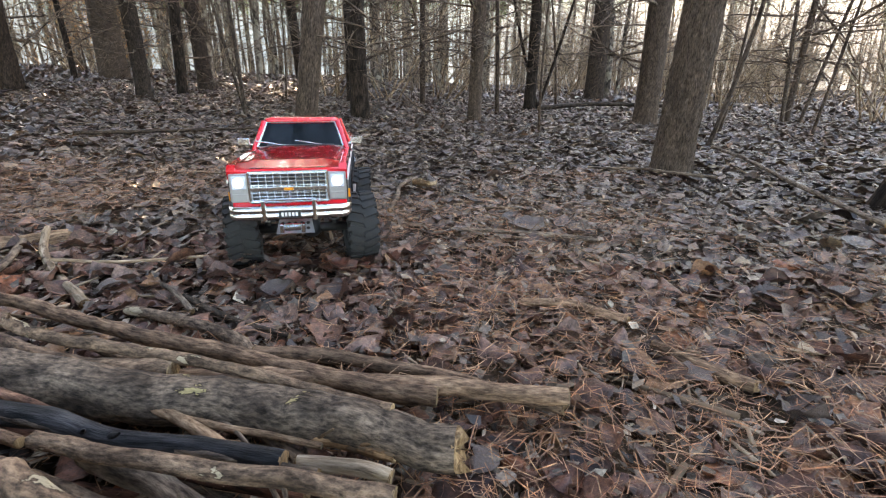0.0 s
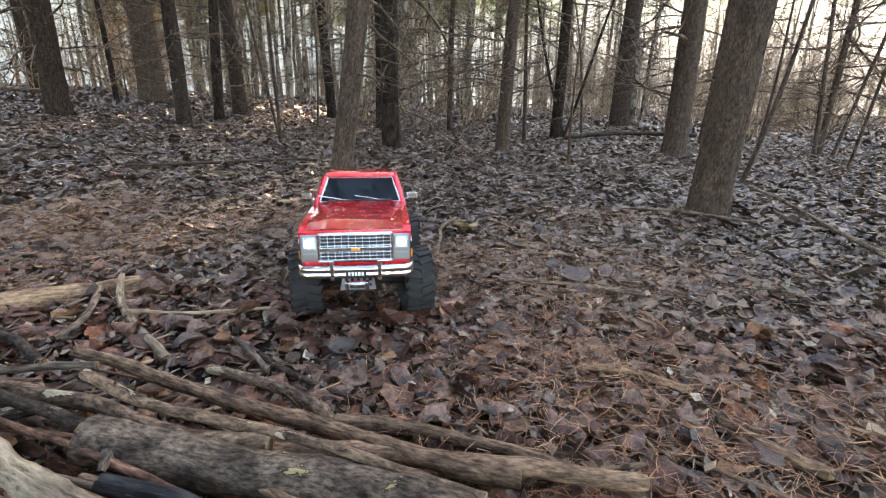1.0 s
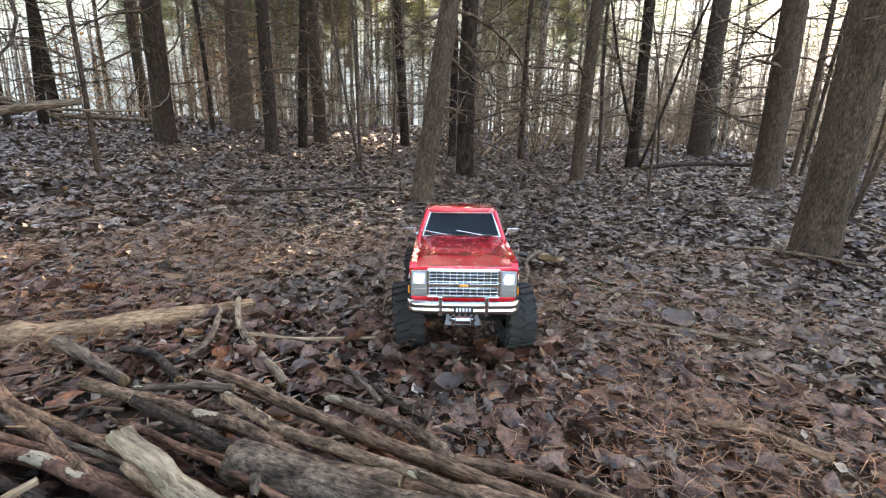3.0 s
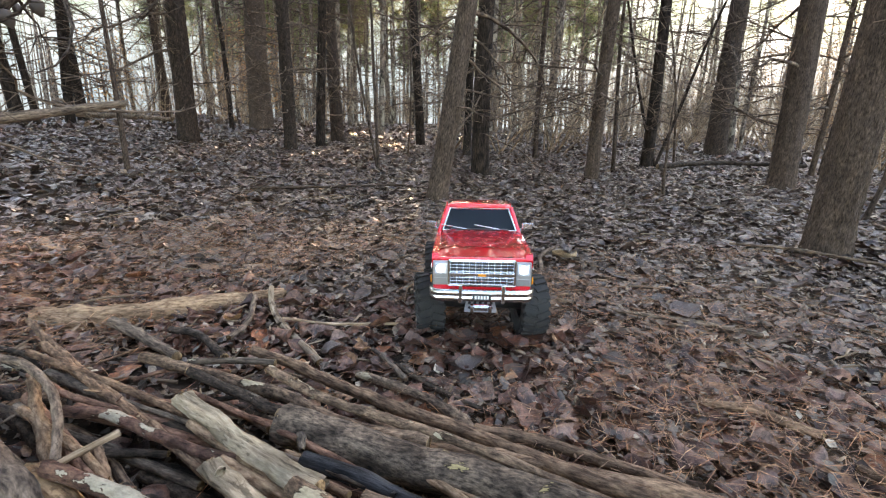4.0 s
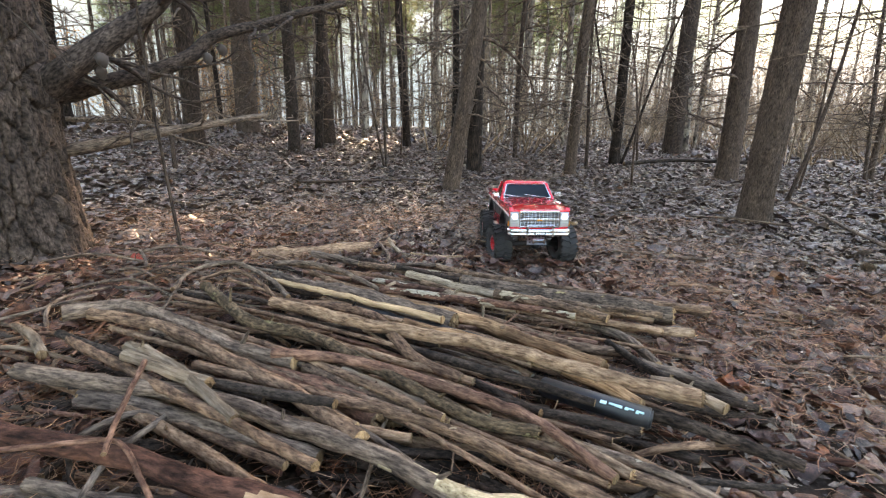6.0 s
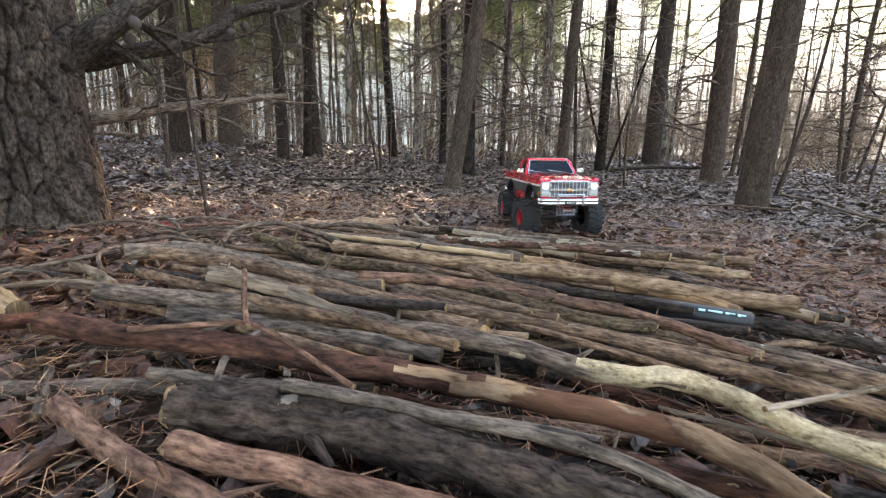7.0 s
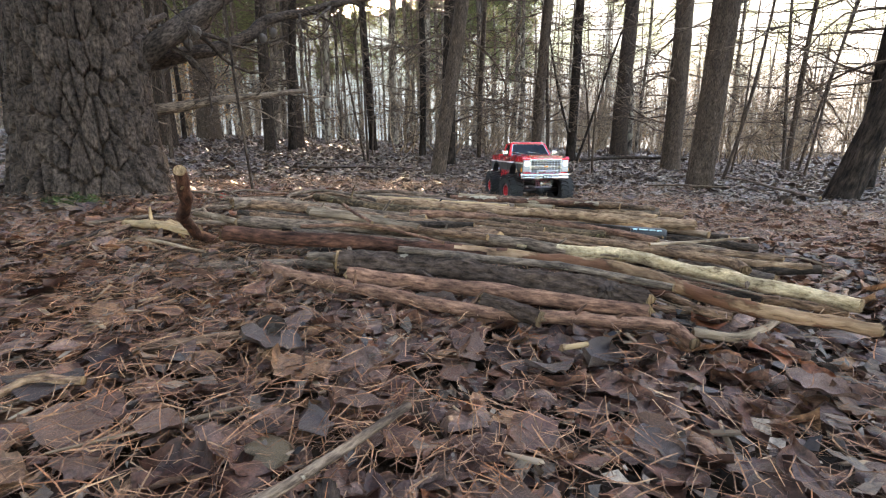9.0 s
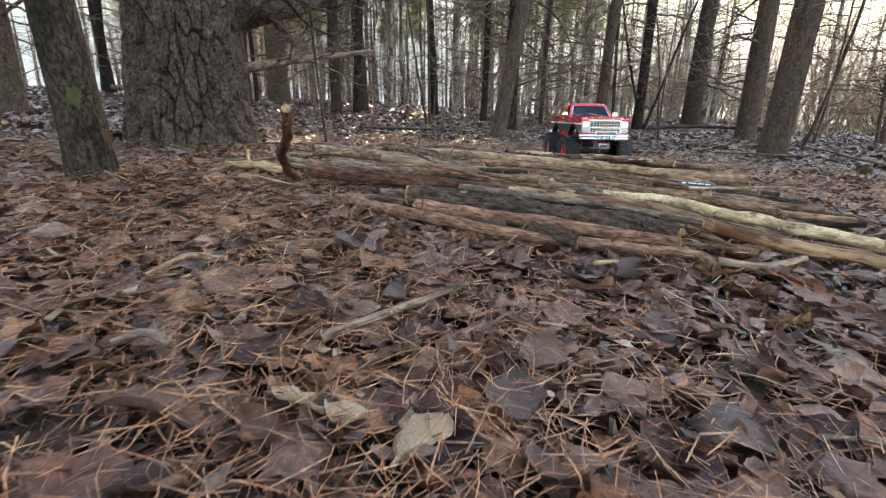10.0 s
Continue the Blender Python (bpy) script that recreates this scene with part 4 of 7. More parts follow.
def stick(kind, radius, *pts, cat="stick", grp="sticks of the wood pile", label=""):
    """A stick or log along the points, with an uneven surface, knots and cut or broken ends."""
    stick_count[0] += 1
    seed = 1000 + stick_count[0]
    rng = np.random.default_rng(seed)
    p = np.array(pts, float)
    base = p.mean(0)
    radius *= 0.82 if 0.009 < radius < 0.02 else 1.0
    length = np.linalg.norm(np.diff(p, axis=0), axis=1).sum()
    n = int(np.clip(length / (0.005 if kind == "rough" else 0.0115), 8, 150))
    line = spline(p - base, n)
    wob = radius * 0.26
    line = line + wob * np.stack([vnoise(line * 14 + 3, seed), vnoise(line * 14 + 7, seed + 1), 0.6 * vnoise(line * 14 + 11, seed + 2)], -1)
    line = line + 0.14 * radius * np.stack([vnoise(line * 45 + 3, seed + 3), vnoise(line * 45 + 7, seed + 4), vnoise(line * 45 + 11, seed + 9)], -1)
    taper = np.linspace(1.08, 0.86, n) if rng.random() < 0.6 else np.linspace(0.9, 1.06, n)
    if kind == "peel":
        taper = np.linspace(1.15, 0.62, n)
    knots = [(rng.uniform(0.1, 0.9) * length, rng.uniform(0, 6.28), rng.uniform(0.08, 0.42)) for _ in range(int(rng.integers(2, 4 + 8 * length)))]
    deep = {"rough": 0.22, "split": 0.16, "slab": 0.25, "redbark": 0.13, "peel": 0.09, "bigmoss": 0.09, "lichen": 0.14}.get(kind, 0.11)

    def shape(a, run):
        q = np.stack([np.cos(a) * 1.4, np.sin(a) * 1.4, run / radius * 0.35], -1)
        s = 1 + 0.10 * vnoise(q, seed) + deep * vnoise(np.stack([np.cos(a) * 4.5, np.sin(a) * 4.5, run / radius * 0.5], -1), seed + 5) + 0.06 * vnoise(q * 6, seed + 6)
        if kind == "rough":
            wob = 0.5 * vnoise(q * 1.5, seed + 8)
            b, val = cells(a / (2 * np.pi) * 16 + wob, run / (radius * 1.1) + wob, 16, seed)
            s = s + 0.13 * (np.clip(b / 0.35, 0, 1) - 0.7) + 0.10 * (val - 0.5)
        if kind == "cut":
            s = s * (1 - 0.4 * np.abs(np.sin(a)) ** 2)
        if kind == "slab":
            s = s * (1 - 0.55 * np.abs(np.sin(a)) ** 2)
        for at, ang, size in knots:
            s = s + size * np.exp(-((run - at) / (0.8 * radius)) ** 2) * np.exp(-((np.mod(a - ang + np.pi, 2 * np.pi) - np.pi) / 0.55) ** 2)
        return s

    sides = 56 if kind == "rough" else (24 if radius > 0.013 else (14 if radius > 0.007 else 10))
    v, f, u = tube(line, radius * taper, sides, shape)
    index = np.zeros(len(f), int)
    mats = [BARK.get(kind, BARK["brown"])]
    if kind in ("peel", "lichen"):
        mats = [BARK["redbark"], BARK["peeled"]] if kind == "peel" else [BARK["grey"], BARK["lichen"]]
        at = u[:, 0, 1] / length + 0.10 * vnoise(np.stack([f[:, 0] % sides * 0.6, u[:, 0, 1] * 25, 0 * u[:, 0, 1]], -1), seed)
        index = (at > (0.47 if kind == "peel" else 0.60)).astype(int)
    ob = put("log" if radius > 0.014 else "stick", mesh_from("stick", v, f, u, True, index), mats)
    ob.matrix_world = pose(*base)
    tagged(ob, label or STICK_LABEL[kind], "log" if radius > 0.014 and cat == "stick" else cat, grp)
    for at, ang, size in knots:
        if size > 0.36 and cat == "stick" and radius > 0.004:
            i = int(np.clip(at / length * n, 1, n - 2))
            t = line[i + 1] - line[i - 1]
            t /= np.linalg.norm(t)
            out = rng.normal(0, 1, 3) + np.array([0, 0, 0.35])
            out -= t * (out @ t)
            out /= np.linalg.norm(out)
            reach = radius * rng.uniform(1.5, 3.0) + rng.choice([0.0, 0.0, 0.02])
            tip = line[i] + out * reach + t * reach * rng.uniform(0.1, 0.8)
            mid = line[i] + out * radius * 0.8 + rng.normal(0, 0.1 * radius, 3)
            w, g, e = tube(np.array([line[i], mid, tip]), radius * np.array([0.55, 0.34, 0.14]), 7)
            put("stub", mesh_from("stub", w, g, e), mats[0], ob)
    for k, inner in ((0, 1), (-1, -2)):
        ax = line[k] - line[inner]
        rr = float(radius * taper[k])
        torn = kind in ("split", "rough", "bigmoss", "slab") or rng.random() < 0.45
        c = disc(line[k], ax, rr * (0.97 if kind != "slab" else 0.6), 0.28 if torn else 0.04, rng, 16)
        put("cut_end", mesh_from("cut_end", *c), CUT, ob, "torn pale wood" if kind in ("split", "bigmoss") else "pale cut end")
    return ob


stick('peel', 0.0156, (-1.110, -1.247, 0.107), (-0.980, -1.253, 0.099), (-0.842, -1.247, 0.092), (-0.715, -1.266, 0.085), (-0.602, -1.271, 0.079), (-0.472, -1.293, 0.072), (-0.388, -1.318, 0.067), (-0.337, -1.372, 0.062), (-0.307, -1.424, 0.059), (-0.283, -1.452, 0.057), (-0.239, -1.489, 0.054), (-0.190, -1.504, 0.051), (-0.142, -1.522, 0.049))
stick('lichen', 0.0142, (-1.137, -1.139, 0.113), (-0.975, -1.129, 0.104), (-0.830, -1.123, 0.097), (-0.630, -1.157, 0.085), (-0.447, -1.208, 0.074), (-0.358, -1.213, 0.070), (-0.288, -1.283, 0.064), (-0.223, -1.319, 0.060), (-0.192, -1.362, 0.057), (-0.138, -1.401, 0.054), (-0.105, -1.443, 0.051))
rough_log = stick('rough', 0.0205, (-0.853, -1.351, 0.076), (-0.716, -1.347, 0.069), (-0.592, -1.362, 0.062), (-0.509, -1.392, 0.057), (-0.438, -1.417, 0.053), (-0.383, -1.454, 0.049))
stick('red', 0.0147, (-0.826, -1.394, 0.067), (-0.718, -1.406, 0.060), (-0.585, -1.425, 0.053), (-0.489, -1.445, 0.047), (-0.388, -1.468, 0.042))
stick('red', 0.0115, (-0.981, -1.354, 0.067), (-0.856, -1.410, 0.058), (-0.781, -1.428, 0.053), (-0.700, -1.461, 0.048), (-0.570, -1.487, 0.040), (-0.460, -1.480, 0.035), (-0.369, -1.485, 0.031), (-0.354, -1.537, 0.028))
stick('pale', 0.0058, (-0.340, -1.492, 0.027), (-0.293, -1.500, 0.024), (-0.248, -1.470, 0.023), (-0.192, -1.419, 0.023))
stick('grey', 0.0063, (-0.755, -1.333, 0.097), (-0.617, -1.348, 0.089), (-0.482, -1.372, 0.081), (-0.355, -1.449, 0.073))
stick('grey', 0.0047, (-0.606, -1.342, 0.083), (-0.535, -1.339, 0.079), (-0.473, -1.347, 0.076))
stick('pale', 0.0117, (-1.014, -1.059, 0.128), (-0.921, -1.086, 0.122), (-0.824, -1.134, 0.115), (-0.740, -1.179, 0.109))
stick('grey', 0.0178, (-1.247, -0.971, 0.132), (-1.164, -0.899, 0.128), (-1.032, -0.935, 0.121), (-0.883, -0.988, 0.111), (-0.750, -1.010, 0.103))
stick('red', 0.0030, (-0.932, -1.312, 0.132), (-0.877, -1.287, 0.130), (-0.824, -1.269, 0.128), (-0.753, -1.312, 0.123), (-0.678, -1.365, 0.116))
stick('red', 0.0034, (-0.910, -1.134, 0.151), (-0.852, -1.235, 0.143), (-0.808, -1.301, 0.138))
stick('pale', 0.0081, (-1.336, -0.990, 0.111), (-1.269, -1.013, 0.106), (-1.184, -1.066, 0.100))
stick('brown', 0.0137, (-0.924, -0.785, 0.115), (-0.798, -0.768, 0.109), (-0.690, -0.795, 0.103), (-0.574, -0.935, 0.097), (-0.483, -0.985, 0.091))
stick('split', 0.0156, (-0.627, -0.809, 0.100), (-0.463, -0.845, 0.092), (-0.320, -0.900, 0.085), (-0.220, -0.986, 0.079))
stick('red', 0.0082, (-0.791, -1.009, 0.118), (-0.631, -0.999, 0.110), (-0.443, -1.050, 0.099), (-0.363, -1.082, 0.094), (-0.280, -1.163, 0.087))
stick('brown', 0.0087, (-0.897, -1.055, 0.109), (-0.651, -1.082, 0.095), (-0.483, -1.108, 0.086), (-0.378, -1.152, 0.080), (-0.282, -1.190, 0.074), (-0.191, -1.252, 0.068), (-0.186, -1.300, 0.065))
stick('smooth', 0.0096, (-0.747, -0.978, 0.104), (-0.572, -0.996, 0.095), (-0.476, -1.017, 0.089), (-0.345, -1.081, 0.081), (-0.256, -1.133, 0.075))
stick('dark', 0.0117, (-0.368, -0.937, 0.069), (-0.195, -0.971, 0.060), (-0.027, -1.043, 0.052))
stick('grey', 0.0060, (-0.309, -1.097, 0.078), (-0.219, -1.123, 0.074), (-0.153, -1.164, 0.070))
stick('pale', 0.0024, (-0.355, -1.346, 0.114), (-0.262, -1.299, 0.112), (-0.161, -1.251, 0.110))
stick('dark', 0.0072, (-0.288, -1.325, 0.037), (-0.232, -1.339, 0.034), (-0.189, -1.363, 0.032))
stick('grey', 0.0154, (-0.232, -1.145, 0.042), (-0.172, -1.180, 0.038), (-0.103, -1.240, 0.034))
stick('split', 0.0040, (-0.273, -1.386, 0.041), (-0.215, -1.382, 0.038))
stick('brown', 0.0068, (-0.374, -1.279, 0.037), (-0.316, -1.354, 0.031), (-0.294, -1.406, 0.028), (-0.263, -1.428, 0.026))
stick('dark', 0.0090, (-0.534, -1.336, 0.036), (-0.443, -1.317, 0.032), (-0.357, -1.323, 0.028), (-0.292, -1.358, 0.024))
stick('grey', 0.0076, (-0.930, -1.294, 0.076), (-0.842, -1.293, 0.072), (-0.765, -1.288, 0.068))
stick('cut', 0.0165, (-1.440, -1.085, 0.098), (-1.320, -1.145, 0.102), (-1.195, -1.205, 0.102))
stick('smooth', 0.0146, (-0.915, -0.806, 0.127), (-0.802, -0.829, 0.121), (-0.696, -0.854, 0.116), (-0.483, -0.873, 0.105), (-0.307, -0.920, 0.097), (-0.130, -0.965, 0.089))
stick('split', 0.0185, (-0.754, -0.667, 0.100), (-0.599, -0.706, 0.092), (-0.472, -0.744, 0.086), (-0.358, -0.810, 0.081), (-0.255, -0.862, 0.076))
stick('charred', 0.0150, (-0.820, -0.748, 0.104), (-0.720, -0.757, 0.098), (-0.568, -0.796, 0.090), (-0.417, -0.846, 0.083))
stick('cut', 0.0088, (-0.998, -0.656, 0.125), (-0.759, -0.731, 0.118), (-0.554, -0.792, 0.112), label='long debarked yellow stick across the pile')
stick('grey', 0.0215, (-1.036, -0.597, 0.105), (-0.701, -0.703, 0.099), (-0.536, -0.763, 0.092))
stick('slab', 0.0165, (-0.585, -0.590, 0.100), (-0.493, -0.631, 0.097), (-0.410, -0.655, 0.094))
stick('redspot', 0.0098, (-0.722, -0.667, 0.122), (-0.562, -0.680, 0.118), (-0.401, -0.696, 0.114), (-0.296, -0.717, 0.110))
stick('spot', 0.0135, (-0.468, -0.611, 0.112), (-0.330, -0.652, 0.108), (-0.231, -0.696, 0.104))
stick('moss', 0.0126, (-1.106, -0.756, 0.132), (-0.907, -0.894, 0.120), (-0.775, -0.922, 0.114), (-0.624, -0.993, 0.104), (-0.474, -1.076, 0.093), (-0.364, -1.095, 0.087))
stick('spot', 0.0110, (-0.737, -1.008, 0.096), (-0.591, -1.059, 0.087), (-0.479, -1.061, 0.081), (-0.380, -1.078, 0.076), (-0.317, -1.101, 0.073))
stick('red', 0.0240, (-0.827, -1.021, 0.082), (-0.729, -1.035, 0.076), (-0.641, -1.061, 0.071), (-0.577, -1.087, 0.066))
stick('brown', 0.0145, (-1.202, -0.953, 0.130), (-1.048, -0.957, 0.121), (-0.907, -1.008, 0.112), (-0.797, -1.053, 0.104), (-0.676, -1.105, 0.095), (-0.581, -1.157, 0.088))
stick('pale', 0.0119, (-1.003, -1.079, 0.126), (-0.921, -1.098, 0.121), (-0.827, -1.116, 0.116))
stick('grey', 0.0159, (-1.016, -1.145, 0.087), (-0.925, -1.141, 0.082), (-0.800, -1.158, 0.075), (-0.705, -1.164, 0.070), (-0.633, -1.170, 0.065))
stick('moss', 0.0182, (-0.816, -0.951, 0.084), (-0.715, -0.970, 0.078), (-0.621, -1.002, 0.072), (-0.539, -1.029, 0.067))
stick('pale', 0.0071, (-0.669, -1.012, 0.099), (-0.603, -1.034, 0.095), (-0.523, -1.065, 0.089))
stick('dark', 0.0093, (-0.230, -0.720, 0.063), (-0.173, -0.823, 0.061), (-0.142, -0.847, 0.059))
stick('grey', 0.0125, (-0.381, -0.562, 0.063), (-0.259, -0.613, 0.058), (-0.177, -0.690, 0.054), (-0.150, -0.787, 0.054))
stick('brown', 0.0139, (-0.432, -0.470, 0.065), (-0.256, -0.435, 0.058), (0.049, -0.431, 0.047))
stick('smooth', 0.0116, (-0.282, -0.621, 0.059), (-0.158, -0.613, 0.054), (-0.037, -0.600, 0.050))
stick('brown', 0.0130, (-0.572, -0.633, 0.072), (-0.414, -0.694, 0.064), (-0.291, -0.751, 0.059), (-0.191, -0.740, 0.055))
stick('grey', 0.0125, (-0.178, -0.796, 0.055), (-0.090, -0.838, 0.052), (-0.039, -0.882, 0.050))
stick('pale', 0.0084, (-0.179, -0.869, 0.067), (-0.134, -0.886, 0.065), (-0.086, -0.940, 0.064))
stick('brown', 0.0087, (-0.324, -0.373, 0.050), (-0.230, -0.369, 0.047), (-0.156, -0.382, 0.044), (-0.052, -0.404, 0.040), (0.044, -0.437, 0.037))
stick('spot', 0.0102, (-0.551, -0.282, 0.058), (-0.454, -0.302, 0.054), (-0.371, -0.337, 0.050), (-0.315, -0.381, 0.047))
stick('dark', 0.0046, (-0.510, -0.214, 0.050), (-0.401, -0.275, 0.045), (-0.303, -0.311, 0.041))
stick('grey', 0.0046, (-0.571, -0.173, 0.053), (-0.524, -0.207, 0.051), (-0.470, -0.258, 0.048))
stick('brown', 0.0123, (-0.744, -0.304, 0.087), (-0.615, -0.335, 0.080), (-0.482, -0.376, 0.074), (-0.358, -0.401, 0.068), (-0.238, -0.430, 0.063), (-0.131, -0.453, 0.059), (-0.089, -0.454, 0.057))
stick('spot', 0.0068, (-0.647, -0.392, 0.107), (-0.539, -0.432, 0.102), (-0.426, -0.449, 0.096), (-0.322, -0.464, 0.092), (-0.216, -0.490, 0.087), (-0.127, -0.514, 0.084))
stick('bigmoss', 0.0245, (-0.563, -0.481, 0.084), (-0.460, -0.492, 0.079), (-0.366, -0.497, 0.075), (-0.259, -0.501, 0.070), (-0.166, -0.515, 0.067), (-0.063, -0.533, 0.063))
stick('charred', 0.0117, (-0.493, -0.547, 0.093), (-0.420, -0.557, 0.090), (-0.343, -0.569, 0.086), (-0.266, -0.574, 0.083), (-0.200, -0.581, 0.081))
stick('split', 0.0068, (-0.201, -0.527, 0.061), (-0.156, -0.533, 0.060), (-0.118, -0.543, 0.059))
stick('pale', 0.0069, (-0.199, -0.563, 0.062), (-0.155, -0.561, 0.060), (-0.117, -0.567, 0.058))
stick('spot', 0.0074, (-0.398, -0.590, 0.101), (-0.345, -0.595, 0.099), (-0.248, -0.605, 0.095), (-0.176, -0.610, 0.092), (-0.107, -0.618, 0.090))
stick('spot', 0.0128, (-0.872, -0.411, 0.106), (-0.743, -0.421, 0.099), (-0.607, -0.434, 0.093), (-0.470, -0.465, 0.086), (-0.366, -0.461, 0.081))
stick('grey', 0.0124, (-1.076, -0.294, 0.098), (-0.963, -0.328, 0.092), (-0.853, -0.364, 0.087))
stick('slab', 0.0177, (-0.699, -0.510, 0.116), (-0.585, -0.550, 0.110), (-0.507, -0.577, 0.106), (-0.444, -0.593, 0.103))
stick('redspot', 0.0073, (-0.833, -0.570, 0.110), (-0.764, -0.556, 0.107), (-0.678, -0.571, 0.102), (-0.588, -0.575, 0.098), (-0.522, -0.566, 0.094))
stick('pale', 0.0040, (-0.726, -0.659, 0.117), (-0.720, -0.629, 0.117), (-0.712, -0.594, 0.117))
stick('grey', 0.0054, (-0.784, -0.409, 0.108), (-0.726, -0.379, 0.105), (-0.658, -0.361, 0.101))
stick('dark', 0.0076, (-0.970, -0.261, 0.080), (-0.904, -0.260, 0.077), (-0.799, -0.316, 0.071))
stick('grey', 0.0095, (-0.935, -0.561, 0.091), (-0.874, -0.572, 0.088), (-0.791, -0.620, 0.083))
stick('dark', 0.0054, (-0.743, -0.592, 0.080), (-0.670, -0.567, 0.077))
# sticks that lie about on the leaves
LOOSE = "sticks on the leaf litter"
stick("grey", 0.008, (1.238, 1.837, 0.0625), (1.163, 1.375, 0.0625), (1.081, 0.8937, 0.04375), (0.975, 0.3375, 0.0375), cat="fallen branch", grp=LOOSE, label="long thin bare pole lying on the leaves")
stick("smooth", 0.024, (-1.29, -0.29, 0.078), (-1.175, -0.25, 0.074), (-1.037, -0.1, 0.068), (-0.9125, 0.0375, 0.062), cat="log", grp=LOOSE, label="old half-buried grey-brown log among leaves")
stick("grey", 0.0075, (-0.2687, 0.8625, 0.05), (-0.3063, 0.75, 0.04375), (-0.3, 0.625, 0.0375), (-0.2937, 0.4375, 0.03125), grp=LOOSE, label="curled grey twig on the leaves")
stick("pale", 0.0075, (-0.9187, 0, 0.09375), (-0.875, -0.0625, 0.075), (-0.8088, -0.125, 0.0625), (-0.685, -0.22, 0.05625), (-0.6438, -0.25, 0.05), grp=LOOSE, label="pale bent branch leaning on the litter")
stick("grey", 0.00625, (-0.94, -0.035, 0.0775), (-0.8712, -0.155, 0.06875), (-0.8525, -0.2375, 0.06875), grp=LOOSE, label="thin grey twig on the leaves")
stick("pale", 0.003125, (-0.8, -0.1313, 0.075), (-0.7, -0.1, 0.0625), (-0.5625, -0.04375, 0.05625), grp=LOOSE, label="very thin pale twig on the leaves")
stick("brown", 0.00875, (0.1975, -0.2687, 0.0225), (0.235, -0.3163, 0.0225), (0.2875, -0.3625, 0.02), grp=LOOSE, label="short brown stick on pine needles")
stick("brown", 0.0075, (0.025, -0.15, 0.0275), (0.1, -0.1625, 0.03125), (0.1837, -0.2, 0.025), grp=LOOSE, label="short bent brown stick on pine needles")
stick("grey", 0.005625, (-0.125, 0.2625, 0.03125), (0.075, 0.25, 0.0275), (0.2375, 0.2125, 0.0225), grp=LOOSE, label="thin grey twig lying on the leaves")
stick("grey", 0.0042, (-0.773, -1.886, 0.037), (-0.764, -1.871, 0.040), (-0.736, -1.841, 0.043), (-0.709, -1.80, 0.045), (-0.672, -1.738, 0.046), grp=LOOSE, label="grey-brown twig with a pale broken end on the leaves")
stick("rough", 0.0085, (-0.715, -1.822, 0.026), (-0.706, -1.850, 0.027), (-0.698, -1.874, 0.025), cat="bark", grp=LOOSE, label="grey flake of rough bark among needles")
stick("cut", 0.0042, (-0.520, -1.581, 0.036), (-0.489, -1.566, 0.036), cat="wood chip", grp=LOOSE, label="pale wood chip lying on the leaves")
stick("grey", 0.0036, (-0.929, -1.945, 0.044), (-0.912, -1.928, 0.046), (-0.878, -1.937, 0.043), grp=LOOSE, label="short grey twig on the near leaves")
stick("smooth", 0.0039, (-1.045, -1.790, 0.040), (-1.040, -1.747, 0.047), (-1.031, -1.727, 0.049), (-0.986, -1.722, 0.046), grp=LOOSE, label="grey-brown bent stick on the leaves")
stick("brown", 0.0075, (-1, -1.625, 0.0375), (-0.9375, -1.6, 0.0375), (-0.875, -1.562, 0.035), grp=LOOSE, label="short brown stick on the leaves")
stick("dark", 0.0110, (-2.025, 1.4, 0.1562), (-1.675, 1.725, 0.1438), (-1.363, 2.188, 0.125), cat="fallen branch", grp=LOOSE, label="dark fallen branch across the leaves")
stick("grey", 0.04375, (-9.5, 6.125, 0.775), (-8.625, 6.625, 0.75), (-7.75, 6.75, 0.7), cat="log", grp=LOOSE, label="fallen grey log in the sunlit clearing")
stick("dark", 0.025, (0.6875, 5, 0.15), (1.5, 5.625, 0.175), (2.5, 5.875, 0.15), cat="fallen branch", grp=LOOSE, label="dark fallen branch under the trees")
stick("grey", 0.006, (0.4375, 1.225, 0.0375), (0.65, 1.163, 0.04375), (0.875, 1, 0.0375), grp=LOOSE, label="thin grey stick near a tree's foot")
stick("pale", 0.0075, (0.775, -0.125, 0.0225), (0.875, 0.025, 0.0275), grp=LOOSE, label="short pale stick on the leaves")
stick("redbark", 0.0118, (-1.205, -1.10, 0.062), (-1.190, -1.16, 0.075), (-1.165, -1.25, 0.105), (-1.130, -1.335, 0.143), (-1.085, -1.40, 0.168), (-1.040, -1.46, 0.195), (-1.008, -1.515, 0.235), grp="sticks of the wood pile", label="bent reddish branch standing up from the pile")

stick("rough", 0.013, (-0.614, -1.466, 0.055), (-0.577, -1.488, 0.05), (-0.540, -1.510, 0.045), cat="bark", grp=LOOSE, label="torn grey piece of bark against the pile")
stick("grey", 0.009, (-1.23, -1.36, 0.05), (-1.15, -1.30, 0.055), (-1.08, -1.28, 0.05), grp=LOOSE, label="short weathered stick beside the pile")

